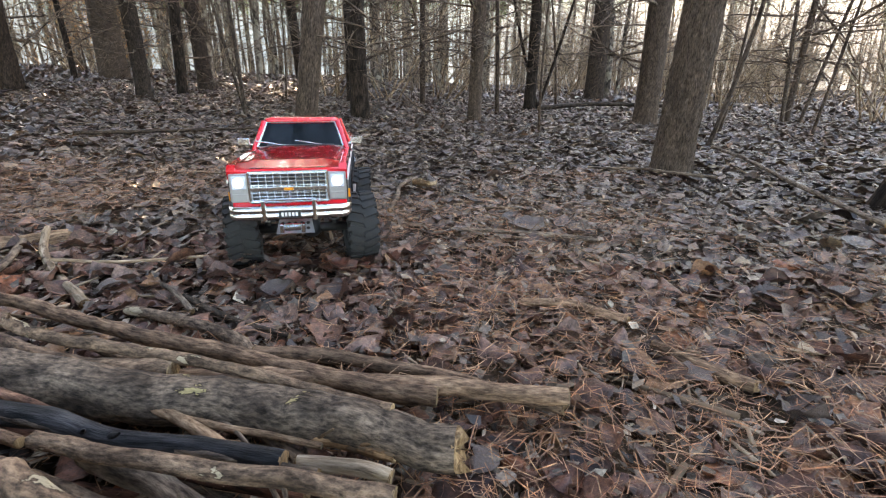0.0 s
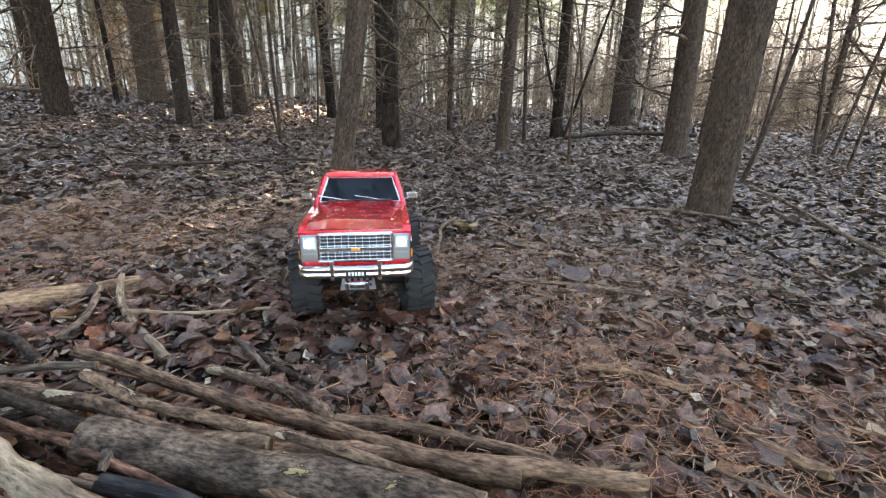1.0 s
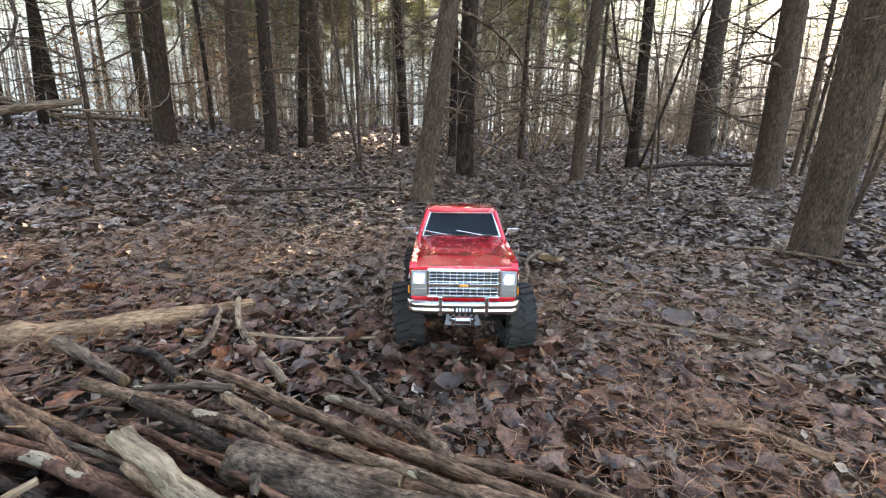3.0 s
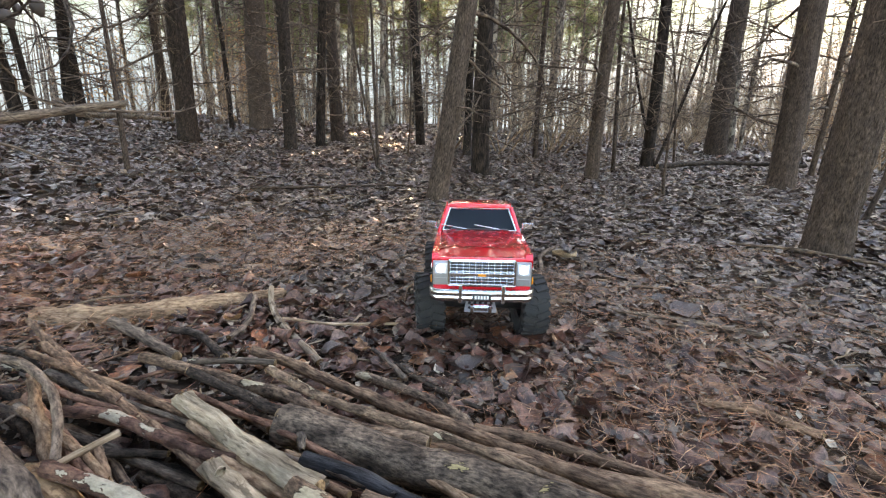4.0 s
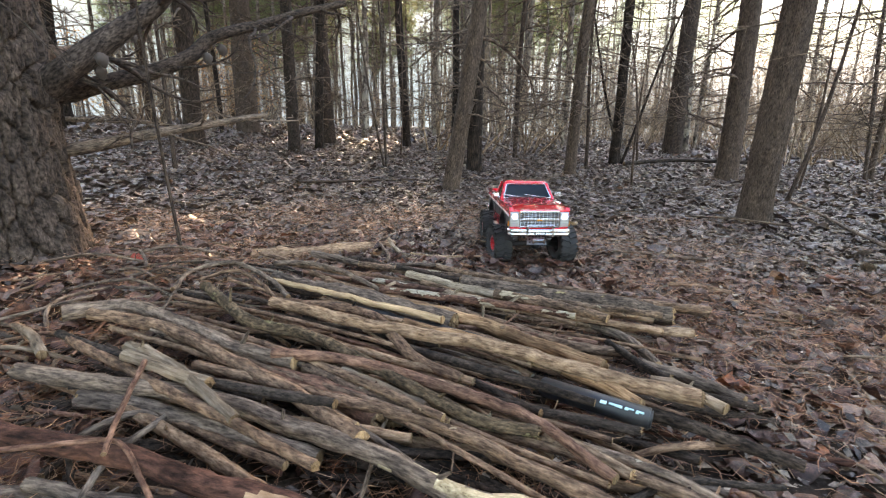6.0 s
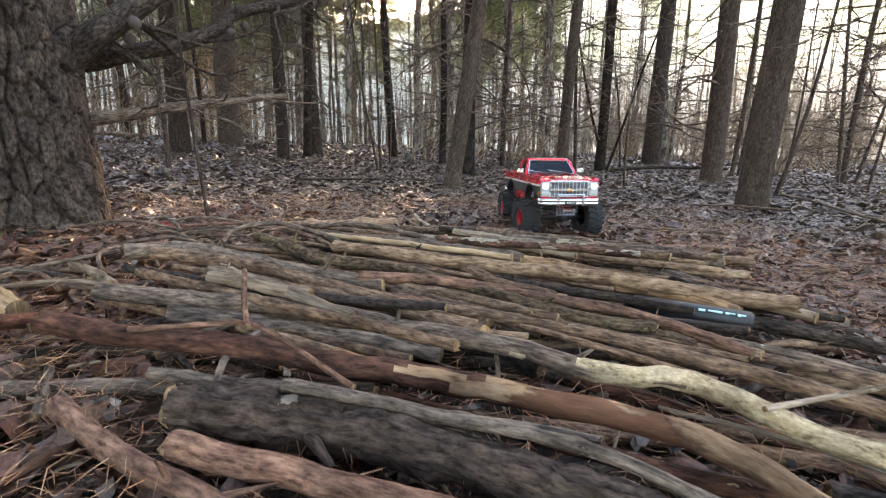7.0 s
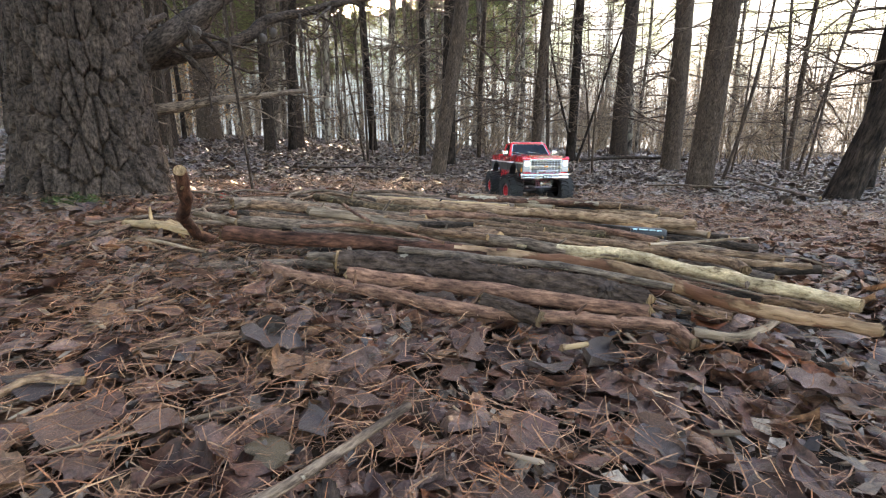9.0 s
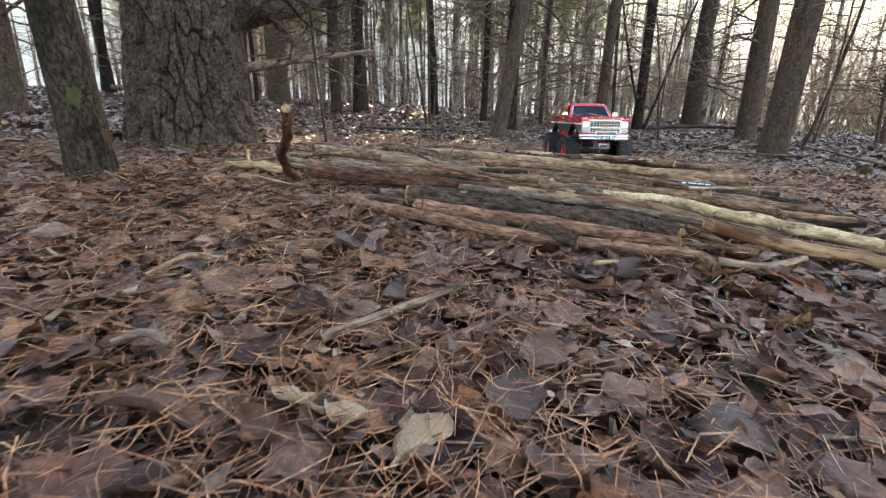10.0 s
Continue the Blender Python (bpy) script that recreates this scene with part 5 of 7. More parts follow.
for tw in (((-1.75, -0.62), (-1.62, -0.55), (-1.48, -0.52)), ((-1.66, -0.42), (-1.55, -0.47), (-1.44, -0.56)), ((-1.60, -0.50), (-1.50, -0.40), (-1.33, -0.36)), ((-1.45, -0.62), (-1.33, -0.58), (-1.18, -0.60)),
           ((-1.50, -0.75), (-1.36, -0.70), (-1.20, -0.74)), ((-1.42, -0.85), (-1.30, -0.86), (-1.15, -0.80)), ((-1.38, -0.46), (-1.25, -0.50), (-1.08, -0.47)), ((-1.28, -0.98), (-1.38, -0.88), (-1.40, -0.72))):
    stick(("pale", "grey")[len(LOOSE) % 2] if tw[0][0] < -1.45 else "grey", 0.0042, *[(qx, qy, gz(qx, qy) + dz) for (qx, qy), dz in zip(tw, (0.02, 0.045, 0.03))], grp=LOOSE, label="thin weathered twig lying by the big pine")

# smaller sticks that fill the bottom of the pile, mostly dark to imitate shaded gaps
prng = np.random.default_rng(5)
for k in range(80):
    cx, cy = prng.uniform(-1.02, -0.22), prng.uniform(-1.35, -0.42)
    a = radians(prng.normal(-14, 13))
    half = prng.uniform(0.12, 0.36)
    dx, dy = math.cos(a) * half, math.sin(a) * half
    z0 = gz(cx, cy)
    stick(("dark", "redbark", "dark", "brown", "dark", "grey", "dark")[k % 7], prng.uniform(0.0045, 0.0115),
          (cx - dx, cy - dy, z0 + prng.uniform(0.01, 0.036)), (cx + prng.normal(0, 0.01), cy + prng.normal(0, 0.015), z0 + prng.uniform(0.01, 0.035)), (cx + dx, cy + dy, z0 + prng.uniform(0.006, 0.028)))


for k in range(72):
    cx, cy = prng.uniform(-0.95, -0.32), prng.uniform(-1.18, -0.45)
    a = radians(prng.normal(-15, 8))
    half = prng.uniform(0.14, 0.34)
    dx, dy = math.cos(a) * half, math.sin(a) * half
    z0 = gz(cx, cy) + prng.uniform(0.040, 0.070)
    stick(("brown", "smooth", "red", "grey", "brown", "smooth", "dark")[k % 7], prng.uniform(0.0035, 0.0085),
          (cx - dx, cy - dy, z0 + prng.uniform(0.0, 0.016)), (cx + prng.normal(0, 0.012), cy + prng.normal(0, 0.015), z0), (cx + dx, cy + dy, z0 - prng.uniform(0.002, 0.016)))

for k in range(90):
    cx, cy = prng.uniform(-1.45, -0.15), prng.uniform(-1.30, -0.40)
    if cx > -0.9 and prng.random() < 0.4:
        cx = prng.uniform(-1.45, -0.9)
    a = radians(prng.normal(-10, 38))
    half = prng.uniform(0.06, 0.20)
    dx, dy = math.cos(a) * half, math.sin(a) * half
    z0 = gz(cx, cy) + prng.uniform(0.012, 0.05) * (1.0 if cx > -1.0 else 0.6)
    stick(("grey", "dark", "red", "brown", "pale")[k % 5], prng.uniform(0.002, 0.0055), (cx - dx, cy - dy, z0 + prng.normal(0, 0.008)),
          (cx + prng.normal(0, 0.02), cy + prng.normal(0, 0.02), z0 + 0.012), (cx + dx, cy + dy, z0 + prng.normal(0, 0.008)), label="thin twig tangled in the loose wood pile")


def knot_on(log, at, out, r):
    """A dark knot hole with a swollen rim on a log."""
    at, out = np.array(at) - np.array(log.location), np.array(out) / np.linalg.norm(out)
    line = np.array([at - 0.6 * r * out, at + 0.1 * r * out, at + 0.42 * r * out, at + 0.5 * r * out, at + 0.35 * r * out, at - 0.25 * r * out])
    rng = np.random.default_rng(9)
    v, f, u = tube(line, r * np.array([1.5, 1.25, 0.95, 0.68, 0.45, 0.22]), 18, lambda a, q: 1 + 0.16 * vnoise(np.stack([np.cos(a) * 2, np.sin(a) * 2, q * 60], -1), 4))
    put("knot", mesh_from("knot", v, f, u), BARK["rough"], log, "dark knot hole with a raised rim")


stick('grey', 0.0058, (-1.197, -0.750, 0.115), (-1.233, -0.632, 0.128), (-1.154, -0.577, 0.135), (-1.008, -0.657, 0.125), (-0.912, -0.740, 0.115), label="thin arched grey stick at the pile's end")
stick('brown', 0.0048, (-1.189, -0.668, 0.115), (-1.124, -0.625, 0.130), (-1.021, -0.680, 0.122), (-0.916, -0.770, 0.110), label="thin arched brown stick at the pile's end")
stick('grey', 0.0062, (-1.084, -0.501, 0.120), (-0.974, -0.518, 0.130), (-0.844, -0.570, 0.125), (-0.720, -0.663, 0.115), label="thin arched grey stick at the pile's end")
knot_on(rough_log, (-0.432, -1.432, 0.060), (-0.05, -0.8, 0.55), 0.013)


def black_bar():
    """The round black bar with pale lettering between the logs."""
    a, b = Vector((-0.36, -0.946, 0.074)), Vector((-0.206, -1.004, 0.071))
    ob = new("black_bar")
    ob.matrix_world = Matrix.Translation(a) @ (b - a).to_track_quat("X", "Z").to_matrix().to_4x4()
    tagged(ob, "round black plastic bar with pale teal marking among logs", "bar")
    n = (b - a).length
    bm = bmesh.new()
    rod_bm(bm, (0, 0, 0), (n, 0, 0), 0.0155, 24)
    bmesh.ops.bevel(bm, geom=[e for e in bm.edges if e.calc_face_angle(0) > 1], offset=0.003, segments=3, affect="EDGES")
    part("tube", bm, BLACK, ob, "", True)
    x = n - 0.066
    for k, w in enumerate((0.009, 0.004, 0.006, 0.010, 0.005, 0.008, 0.004, 0.007)):
        bm = bmesh.new()
        box_bm(bm, (w, 0.0115 - 0.003 * (k % 2), 0.0012), (x, -0.0062 + 0.0012 * (k % 3), 0.0137), 0.0004)
        bmesh.ops.rotate(bm, verts=bm.verts, cent=(0, 0, 0), matrix=Matrix.Rotation(radians(0), 3, "X"))
        mk = part("marking", bm, TEAL, ob)
        mk.matrix_local = Matrix.Rotation(radians(14), 4, "X")
        x += w + 0.0009


black_bar()


def pine_cone(x, y, z, turn, size, label):
    """An open pine cone: a core with rings of woody scales."""
    ob = new("pine_cone")
    ob.matrix_world = pose(x, y, z, 78, 0, turn)
    tagged(ob, label, "pine cone", "pine cones")
    rng = np.random.default_rng(int(abs(x) * 1000))
    bm = bmesh.new()
    bmesh.ops.create_uvsphere(bm, u_segments=10, v_segments=8, radius=size * 0.15, matrix=Matrix.Diagonal((1, 1, 2.2, 1)))
    part("core", bm, BARK["dark"], ob, "", True)
    w, th = size * 0.085, size * 0.025
    bm = bmesh.new()
    pts = []
    for xx, ww, zz in ((0.08, 0.35, 0), (0.22, 1.0, 0.06), (0.29, 0.7, 0.11)):
        for s in (-1, 1):
            for e in (0, 1):
                pts.append(bm.verts.new((xx * size, w * ww * s, zz * size + th * e)))
    for k in (0, 4):
        q = pts[k:k + 8]
        for face in ((0, 2, 6, 4), (1, 5, 7, 3), (0, 4, 5, 1), (2, 3, 7, 6)):
            bm.faces.new([q[i] for i in face])
    bm.faces.new([pts[8], pts[10], pts[11], pts[9]])
    bmesh.ops.recalc_face_normals(bm, faces=bm.faces)
    me = bpy.data.meshes.new("scale")
    bm.to_mesh(me)
    bm.free()
    me.materials.append(CONE)
    rows = 9
    for i in range(rows):
        t = (i + 0.5) / rows
        for j in range(9):
            sc = new("scale", me)
            sc.parent = ob
            sc.matrix_local = pose(0, 0, size * (t - 0.5) * 0.95, 0, 0, 40 * (j + 0.5 * (i % 2)) + rng.normal(0, 4)) @ Matrix.Diagonal((math.sin(math.pi * (0.12 + 0.8 * t)), 1, 1, 1))


pine_cone(-0.875, -1.565, 0.040, 30, 0.066, "dark open pine cone lying on the leaves")
pine_cone(-1.31, 0.19, 0.085, 60, 0.065, "small dark pine cone on the leaves")


# ---- the model truck ----
def arc(cx, cz, r, a0, a1, n=10):
    return [(cx + r * math.cos(radians(a0 + (a1 - a0) * i / n)), cz + r * math.sin(radians(a0 + (a1 - a0) * i / n))) for i in range(n + 1)]


def model_truck(m):
    truck = new("model_truck")
    tagged(truck, "red radio-controlled model pickup truck on big black tyres", "toy truck")
    WIDE = 1.19                                  # the body's drawing is narrow: all widths grow by this

    def piece(name, bm, material, parent=None, label="", smooth=False):
        bmesh.ops.scale(bm, vec=(1, WIDE, 1), verts=bm.verts)
        return part(name, bm, material, parent, label, smooth)

    FX, RX, ZA = 0.158, -0.166, 0.070             # axles
    HW = 0.088                                   # half the body's width
    TOP, BELT, LOW, SILL = 0.226, 0.196, 0.158, 0.122

    # sides, in bands, with open wheel arches
    fa, ra = arc(FX, 0.118, 0.080, 8, 172, 12), arc(RX, 0.118, 0.080, 8, 172, 12)
    for s in (1, -1):
        out, inn = HW * s, (HW - 0.012) * s
        bm = bmesh.new()
        plate_bm(bm, [(-0.288, BELT), (0.282, BELT), (0.286, TOP - 0.012), (0.276, TOP - 0.002), (-0.288, TOP)], out, inn)
        side = piece("side_panel", bm, RED, truck)
        bm = bmesh.new()
        plate_bm(bm, [(-0.288, BELT - 0.003), (0.284, BELT - 0.003), (0.284, BELT + 0.003), (-0.288, BELT + 0.003)], (HW + 0.0015) * s, HW * s)
        piece("trim_line", bm, WHITE, side, "thin white trim line")
        bm = bmesh.new()
        lower = [(-0.288, BELT), (-0.288, 0.150)] + [p for p in reversed(ra) if p[1] > 0.150] + [(RX + 0.074, LOW), (FX - 0.074, LOW)]
        lower += [p for p in reversed(fa) if p[1] > 0.150] + [(0.282, 0.150), (0.284, BELT)]
        lower = [q for i, q in enumerate(lower) if i == 0 or q != lower[i - 1]]
        plate_bm(bm, lower, out * 0.998, inn)
        piece("side_band", bm, BAND, side, "dark grey side band")
        bm = bmesh.new()
        plate_bm(bm, [(RX + 0.078, LOW), (RX + 0.082, SILL), (FX - 0.082, SILL), (FX - 0.078, LOW)], out, inn)
        piece("sill", bm, RED, side)
        bm = bmesh.new()
        plate_bm(bm, [(RX - 0.080, 0.150), (RX - 0.084, 0.128), (-0.286, 0.134), (-0.288, 0.150)], out, inn)
        piece("rear_corner", bm, RED, side)
        bm = bmesh.new()
        plate_bm(bm, [(FX + 0.080, 0.150), (FX + 0.084, 0.138), (0.282, 0.142), (0.282, 0.150)], out, inn)
        piece("front_corner", bm, RED, side)
        for cx, ring in ((FX, fa), (RX, ra)):
            bm = bmesh.new()
            o = [(cx + (px - cx) * 1.0, pz) for px, pz in ring]
            i2 = [(cx + (px - cx) * 0.94, 0.118 + (pz - 0.118) * 0.94) for px, pz in ring]
            plate_bm(bm, o + list(reversed(i2)), (HW + 0.003) * s, (HW - 0.02) * s)
            piece("wheel_arch", bm, BLACK, side)
        bm = bmesh.new()
        rod_bm(bm, (RX + 0.09, HW * 1.0 * s, 0.108), (FX - 0.09, HW * 1.0 * s, 0.108), 0.006, 12)
        box_bm(bm, (0.13, 0.018, 0.004), (-0.004, HW * 0.97 * s, 0.114), 0.001)
        piece("side_step", bm, STEEL, truck)
        # door with window, handle and mirror
        bm = bmesh.new()
        plate_bm(bm, [(0.048, 0.130), (0.048, TOP), (-0.062, TOP), (-0.062, 0.130), (-0.060, 0.130), (-0.060, TOP - 0.002), (0.046, TOP - 0.002), (0.046, 0.130)], (HW + 0.0008) * s, (HW - 0.001) * s)
        door = piece("door_seam", bm, BLACK, truck)
        bm = bmesh.new()
        box_bm(bm, (0.018, 0.004, 0.005), (-0.045, (HW + 0.003) * s, 0.206), 0.001)
        piece("door_handle", bm, CHROME, door)
        bm = bmesh.new()
        box_bm(bm, (0.006, 0.022, 0.016), (0.052, (HW + 0.014) * s, 0.240), 0.002)
        rod_bm(bm, (0.05, (HW - 0.006) * s, 0.228), (0.052, (HW + 0.010) * s, 0.238), 0.002, 8)
        piece("mirror", bm, CHROME, truck, "chrome door mirror")

    # bonnet, slightly domed, with two raised creases
    n, w = 12, 14
    xs = np.linspace(0.060, 0.279, n)
    vs = []
    for x in xs:
        for j in range(w + 1):
            y = -HW + 2 * HW * j / w
            t = abs(y) / HW
            z = TOP + 0.006 * (1 - t ** 3) - 0.004 * ((x - 0.06) / 0.219) - 0.010 * max(0, (x - 0.262) / 0.017) ** 2 + 0.0025 * math.exp(-((t - 0.55) / 0.10) ** 2)
            vs.append((x, y, z - (0.006 if j in (0, w) else 0)))
    bm = bmesh.new()
    bv = [bm.verts.new(p) for p in vs]
    for i in range(n - 1):
        for j in range(w):
            bm.faces.new((bv[i * (w + 1) + j], bv[i * (w + 1) + j + 1], bv[(i + 1) * (w + 1) + j + 1], bv[(i + 1) * (w + 1) + j]))
    bmesh.ops.solidify(bm, geom=bm.faces[:], thickness=0.003)
    hood = piece("bonnet", bm, RED, truck, "glossy red bonnet", True)
    bm = bmesh.new()
    box_bm(bm, (0.010, 0.12, 0.002), (0.066, 0, TOP + 0.0068), 0.0005)
    piece("cowl_vent", bm, BLACK, hood)

    # cab: pillars, roof, panes
    ZR = 0.288
    fb, ft, rt, rb = 0.062, 0.018, -0.060, -0.066    # windscreen foot and top, rear top and foot
    hb, ht = HW - 0.004, HW - 0.020
    bm = bmesh.new()
    rings = []
    for z, k in ((ZR - 0.012, 1.0), (ZR - 0.003, 0.985), (ZR, 0.93)):
        cx, lx, ly = (ft + rt) / 2, (ft - rt) / 2 + 0.004, ht + 0.002
        ring = []
        for a in range(32):
            c, sn = math.cos(6.2832 * a / 32), math.sin(6.2832 * a / 32)
            ring.append(bm.verts.new((cx + lx * k * math.copysign(abs(c) ** 0.28, c), ly * k * math.copysign(abs(sn) ** 0.28, sn), z)))
        rings.append(ring)
    for a, b in zip(rings, rings[1:]):
        for i in range(32):
            bm.faces.new((a[i], a[(i + 1) % 32], b[(i + 1) % 32], b[i]))
    bm.faces.new(rings[-1])
    bm.faces.new(list(reversed(rings[0])))
    roof = piece("roof", bm, RED, truck, "", True)
    for s in (1, -1):
        for (x0, y0), (x1, y1) in (((fb, hb), (ft, ht)), ((rb, hb), (rt, ht))):
            bm = bmesh.new()
            rod_bm(bm, (x0, y0 * s, TOP - 0.004), (x1, y1 * s, ZR - 0.008), 0.0052, 10)
            piece("pillar", bm, RED, truck)
        bm = bmesh.new()
        q = [(fb - 0.006, hb * s, TOP), (ft - 0.004, ht * s, ZR - 0.012), (rt + 0.006, ht * s, ZR - 0.012), (rb + 0.006, hb * s, TOP)]
        f0 = bm.faces.new([bm.verts.new(p) for p in q])
        bmesh.ops.solidify(bm, geom=[f0], thickness=0.002)
        piece("side_window", bm, GLASS, truck, "dark side window")

    def pane(name, x0, x1, lab):
        bm = bmesh.new()
        q = [(x0, -hb + 0.007, TOP + 0.003), (x0, hb - 0.007, TOP + 0.003), (x1, ht - 0.005, ZR - 0.010), (x1, -ht + 0.005, ZR - 0.010)]
        f0 = bm.faces.new([bm.verts.new(p) for p in q])
        bmesh.ops.solidify(bm, geom=[f0], thickness=0.002)
        g = piece(name, bm, GLASS, truck, lab)
        bm = bmesh.new()
        for a, b in zip(q, q[1:] + q[:1]):
            d = 0.0025 if x0 > 0 else -0.0025
            rod_bm(bm, (a[0] + d, a[1], a[2]), (b[0] + d, b[1], b[2]), 0.0018, 8)
        piece("window_trim", bm, CHROME, g)
        return g

    ws = pane("windscreen", fb, ft, "dark tinted windscreen with sky reflections")
    pane("rear_window", rb, rt, "dark rear window")
    for y in (0.045, -0.025):
        bm = bmesh.new()
        rod_bm(bm, (fb + 0.006, y, TOP + 0.006), (fb - 0.002, y - 0.055, TOP + 0.016), 0.0016, 8)
        rod_bm(bm, (fb + 0.006, y, TOP + 0.006), (fb + 0.008, y + 0.006, TOP + 0.004), 0.0022, 8)
        piece("wiper", bm, CHROME, ws)

    # load bed
    bm = bmesh.new()
    box_bm(bm, (0.216, 2 * HW - 0.026, 0.004), (-0.178, 0, 0.208), 0.001)
    for k in range(8):
        box_bm(bm, (0.205, 0.006, 0.003), (-0.178, -0.063 + 0.018 * k, 0.2115), 0.0008)
    piece("bed_floor", bm, BLACK, truck, "ribbed black load bed cover")
    bm = bmesh.new()
    box_bm(bm, (0.004, 2 * HW - 0.026, 0.040), (-0.072, 0, 0.206), 0.001)
    piece("bed_front_wall", bm, RED, truck)
    bm = bmesh.new()
    box_bm(bm, (0.010, 2 * HW - 0.002, 0.062), (-0.291, 0, 0.194), 0.003)
    gate = piece("tailgate", bm, RED, truck)
    bm = bmesh.new()
    box_bm(bm, (0.003, 0.13, 0.020), (-0.2975, 0, 0.190), 0.001)
    piece("tailgate_panel", bm, BAND, gate)
    for s in (1, -1):
        bm = bmesh.new()
        box_bm(bm, (0.008, 0.012, 0.044), (-0.294, (HW - 0.008) * s, 0.186), 0.002)
        piece("tail_light", bm, RIM_RED, truck, "red tail light")
        bm = bmesh.new()
        box_bm(bm, (0.003, 0.004, 0.016), (0.276, (HW + 0.001) * s, 0.168), 0.001)
        piece("side_marker", bm, AMBER, truck, "amber side marker")

    # front: surround, grille bars, headlights
    bm = bmesh.new()
    box_bm(bm, (0.012, 2 * HW - 0.004, 0.082), (0.278, 0, 0.176), 0.004)
    front = piece("front_panel", bm, RED, truck)
    bm = bmesh.new()
    box_bm(bm, (0.004, 0.112, 0.050), (0.284, 0, 0.184), 0.001)
    grille = piece("grille", bm, BLACK, truck)
    for z in (0.1605, 0.1675, 0.1745, 0.1815, 0.1885, 0.1955, 0.2025, 0.2085):
        bm = bmesh.new()
        box_bm(bm, (0.005, 0.112, 0.0080 if z == 0.1815 else 0.0030), (0.287 + (0.002 if z == 0.1815 else 0.0), 0, z), 0.001)
        piece("grille_bar", bm, CHROME, grille)
    for k in range(11):
        bm = bmesh.new()
        box_bm(bm, (0.004, 0.0014, 0.046), (0.286, -0.055 + 0.011 * k, 0.184), 0.0004)
        piece("grille_rib", bm, STEEL, grille)
    bm = bmesh.new()
    for a, b in (((0.286, -0.058, 0.157), (0.286, 0.058, 0.157)), ((0.286, -0.058, 0.211), (0.286, 0.058, 0.211)), ((0.286, -0.058, 0.157), (0.286, -0.058, 0.211)), ((0.286, 0.058, 0.157), (0.286, 0.058, 0.211))):
        rod_bm(bm, a, b, 0.0026, 8)
    piece("grille_frame", bm, CHROME, grille)
    bm = bmesh.new()
    box_bm(bm, (0.003, 0.014, 0.004), (0.2925, 0, 0.1815), 0.001)
    piece("badge", bm, AMBER, grille)
    for s in (1, -1):
        bm = bmesh.new()
        box_bm(bm, (0.008, 0.027, 0.052), (0.284, 0.0725 * s, 0.184), 0.002)
        case = piece("headlight_case", bm, STEEL, truck)
        bm = bmesh.new()
        box_bm(bm, (0.004, 0.021, 0.024), (0.288, 0.0725 * s, 0.194), 0.002)
        piece("lamp_lens", bm, LENS, case, "clear square lamp lens")
        bm = bmesh.new()
        rod_bm(bm, (0.2895, 0.0725 * s, 0.194), (0.2912, 0.0725 * s, 0.194), 0.0085, 20)
        bmesh.ops.scale(bm, vec=(1, 1 / WIDE, 1), verts=bm.verts, space=Matrix.Translation((0, -0.0725 * s, 0)))
        piece("headlight", bm, LAMP, case, "lit white headlight")
        bm = bmesh.new()
        box_bm(bm, (0.003, 0.022, 0.012), (0.288, 0.0725 * s, 0.168), 0.001)
        piece("indicator", bm, STEEL, case)

    # bumpers
    for x, d, tag in ((0.296, 1, "front_bumper"), (-0.306, -1, "rear_bumper")):
        bm = bmesh.new()
        prof = [(0.000, 0.128), (0.008, 0.129), (0.010, 0.137), (0.0075, 0.139), (0.0075, 0.141), (0.010, 0.143), (0.008, 0.152), (0.000, 0.153)]
        ys = [-0.092, -0.087, -0.078, -0.045, 0, 0.045, 0.078, 0.087, 0.092]
        off = [-0.022, -0.008, 0, 0.002, 0.003, 0.002, 0, -0.008, -0.022]
        rows = [[bm.verts.new((x + d * (px + o), y, pz)) for px, pz in prof] for y, o in zip(ys, off)]
        for a, b in zip(rows, rows[1:]):
            for i in range(len(prof)):
                k = (i + 1) % len(prof)
                bm.faces.new((a[i], a[k], b[k], b[i]))
        bm.faces.new(rows[0])
        bm.faces.new(list(reversed(rows[-1])))
        bp = piece(tag, bm, CHROME, truck, "chrome bumper", True)
        bm = bmesh.new()
        box_bm(bm, (0.003, 0.032, 0.014), (x + d * 0.0125, 0, 0.139), 0.001)
        pl = piece("plate", bm, BLACK, bp)
        if d > 0:
            for s in (1, -1):
                bm = bmesh.new()
                box_bm(bm, (0.006, 0.007, 0.040), (x + 0.013, 0.037 * s, 0.146), 0.002)
                piece("bumper_guard", bm, CHROME, bp)
            for k in range(5):
                bm = bmesh.new()
                box_bm(bm, (0.001, 0.0034, 0.007), (x + 0.0143, -0.0105 + 0.0052 * k, 0.139))
                piece("plate_mark", bm, WHITE, pl)
            bm = bmesh.new()
            rod_bm(bm, (x + 0.012, -0.040, 0.166), (x + 0.012, 0.040, 0.166), 0.0025, 10)
            piece("push_bar", bm, CHROME, bp)

    # chassis, axles, links, skid plate, winch hook
    for s in (1, -1):
        bm = bmesh.new()
        box_bm(bm, (0.50, 0.007, 0.020), (0.0, 0.036 * s, 0.118), 0.001)
        piece("frame_rail", bm, BLACK, truck)
    bm = bmesh.new()
    box_bm(bm, (0.17, 0.060, 0.026), (0.0, 0, 0.098), 0.006)
    piece("gearbox", bm, BLACK, truck)
    bm = bmesh.new()
    rod_bm(bm, (FX, 0, ZA + 0.012), (RX, 0, ZA + 0.012), 0.005, 12)
    piece("drive_shaft", bm, STEEL, truck)
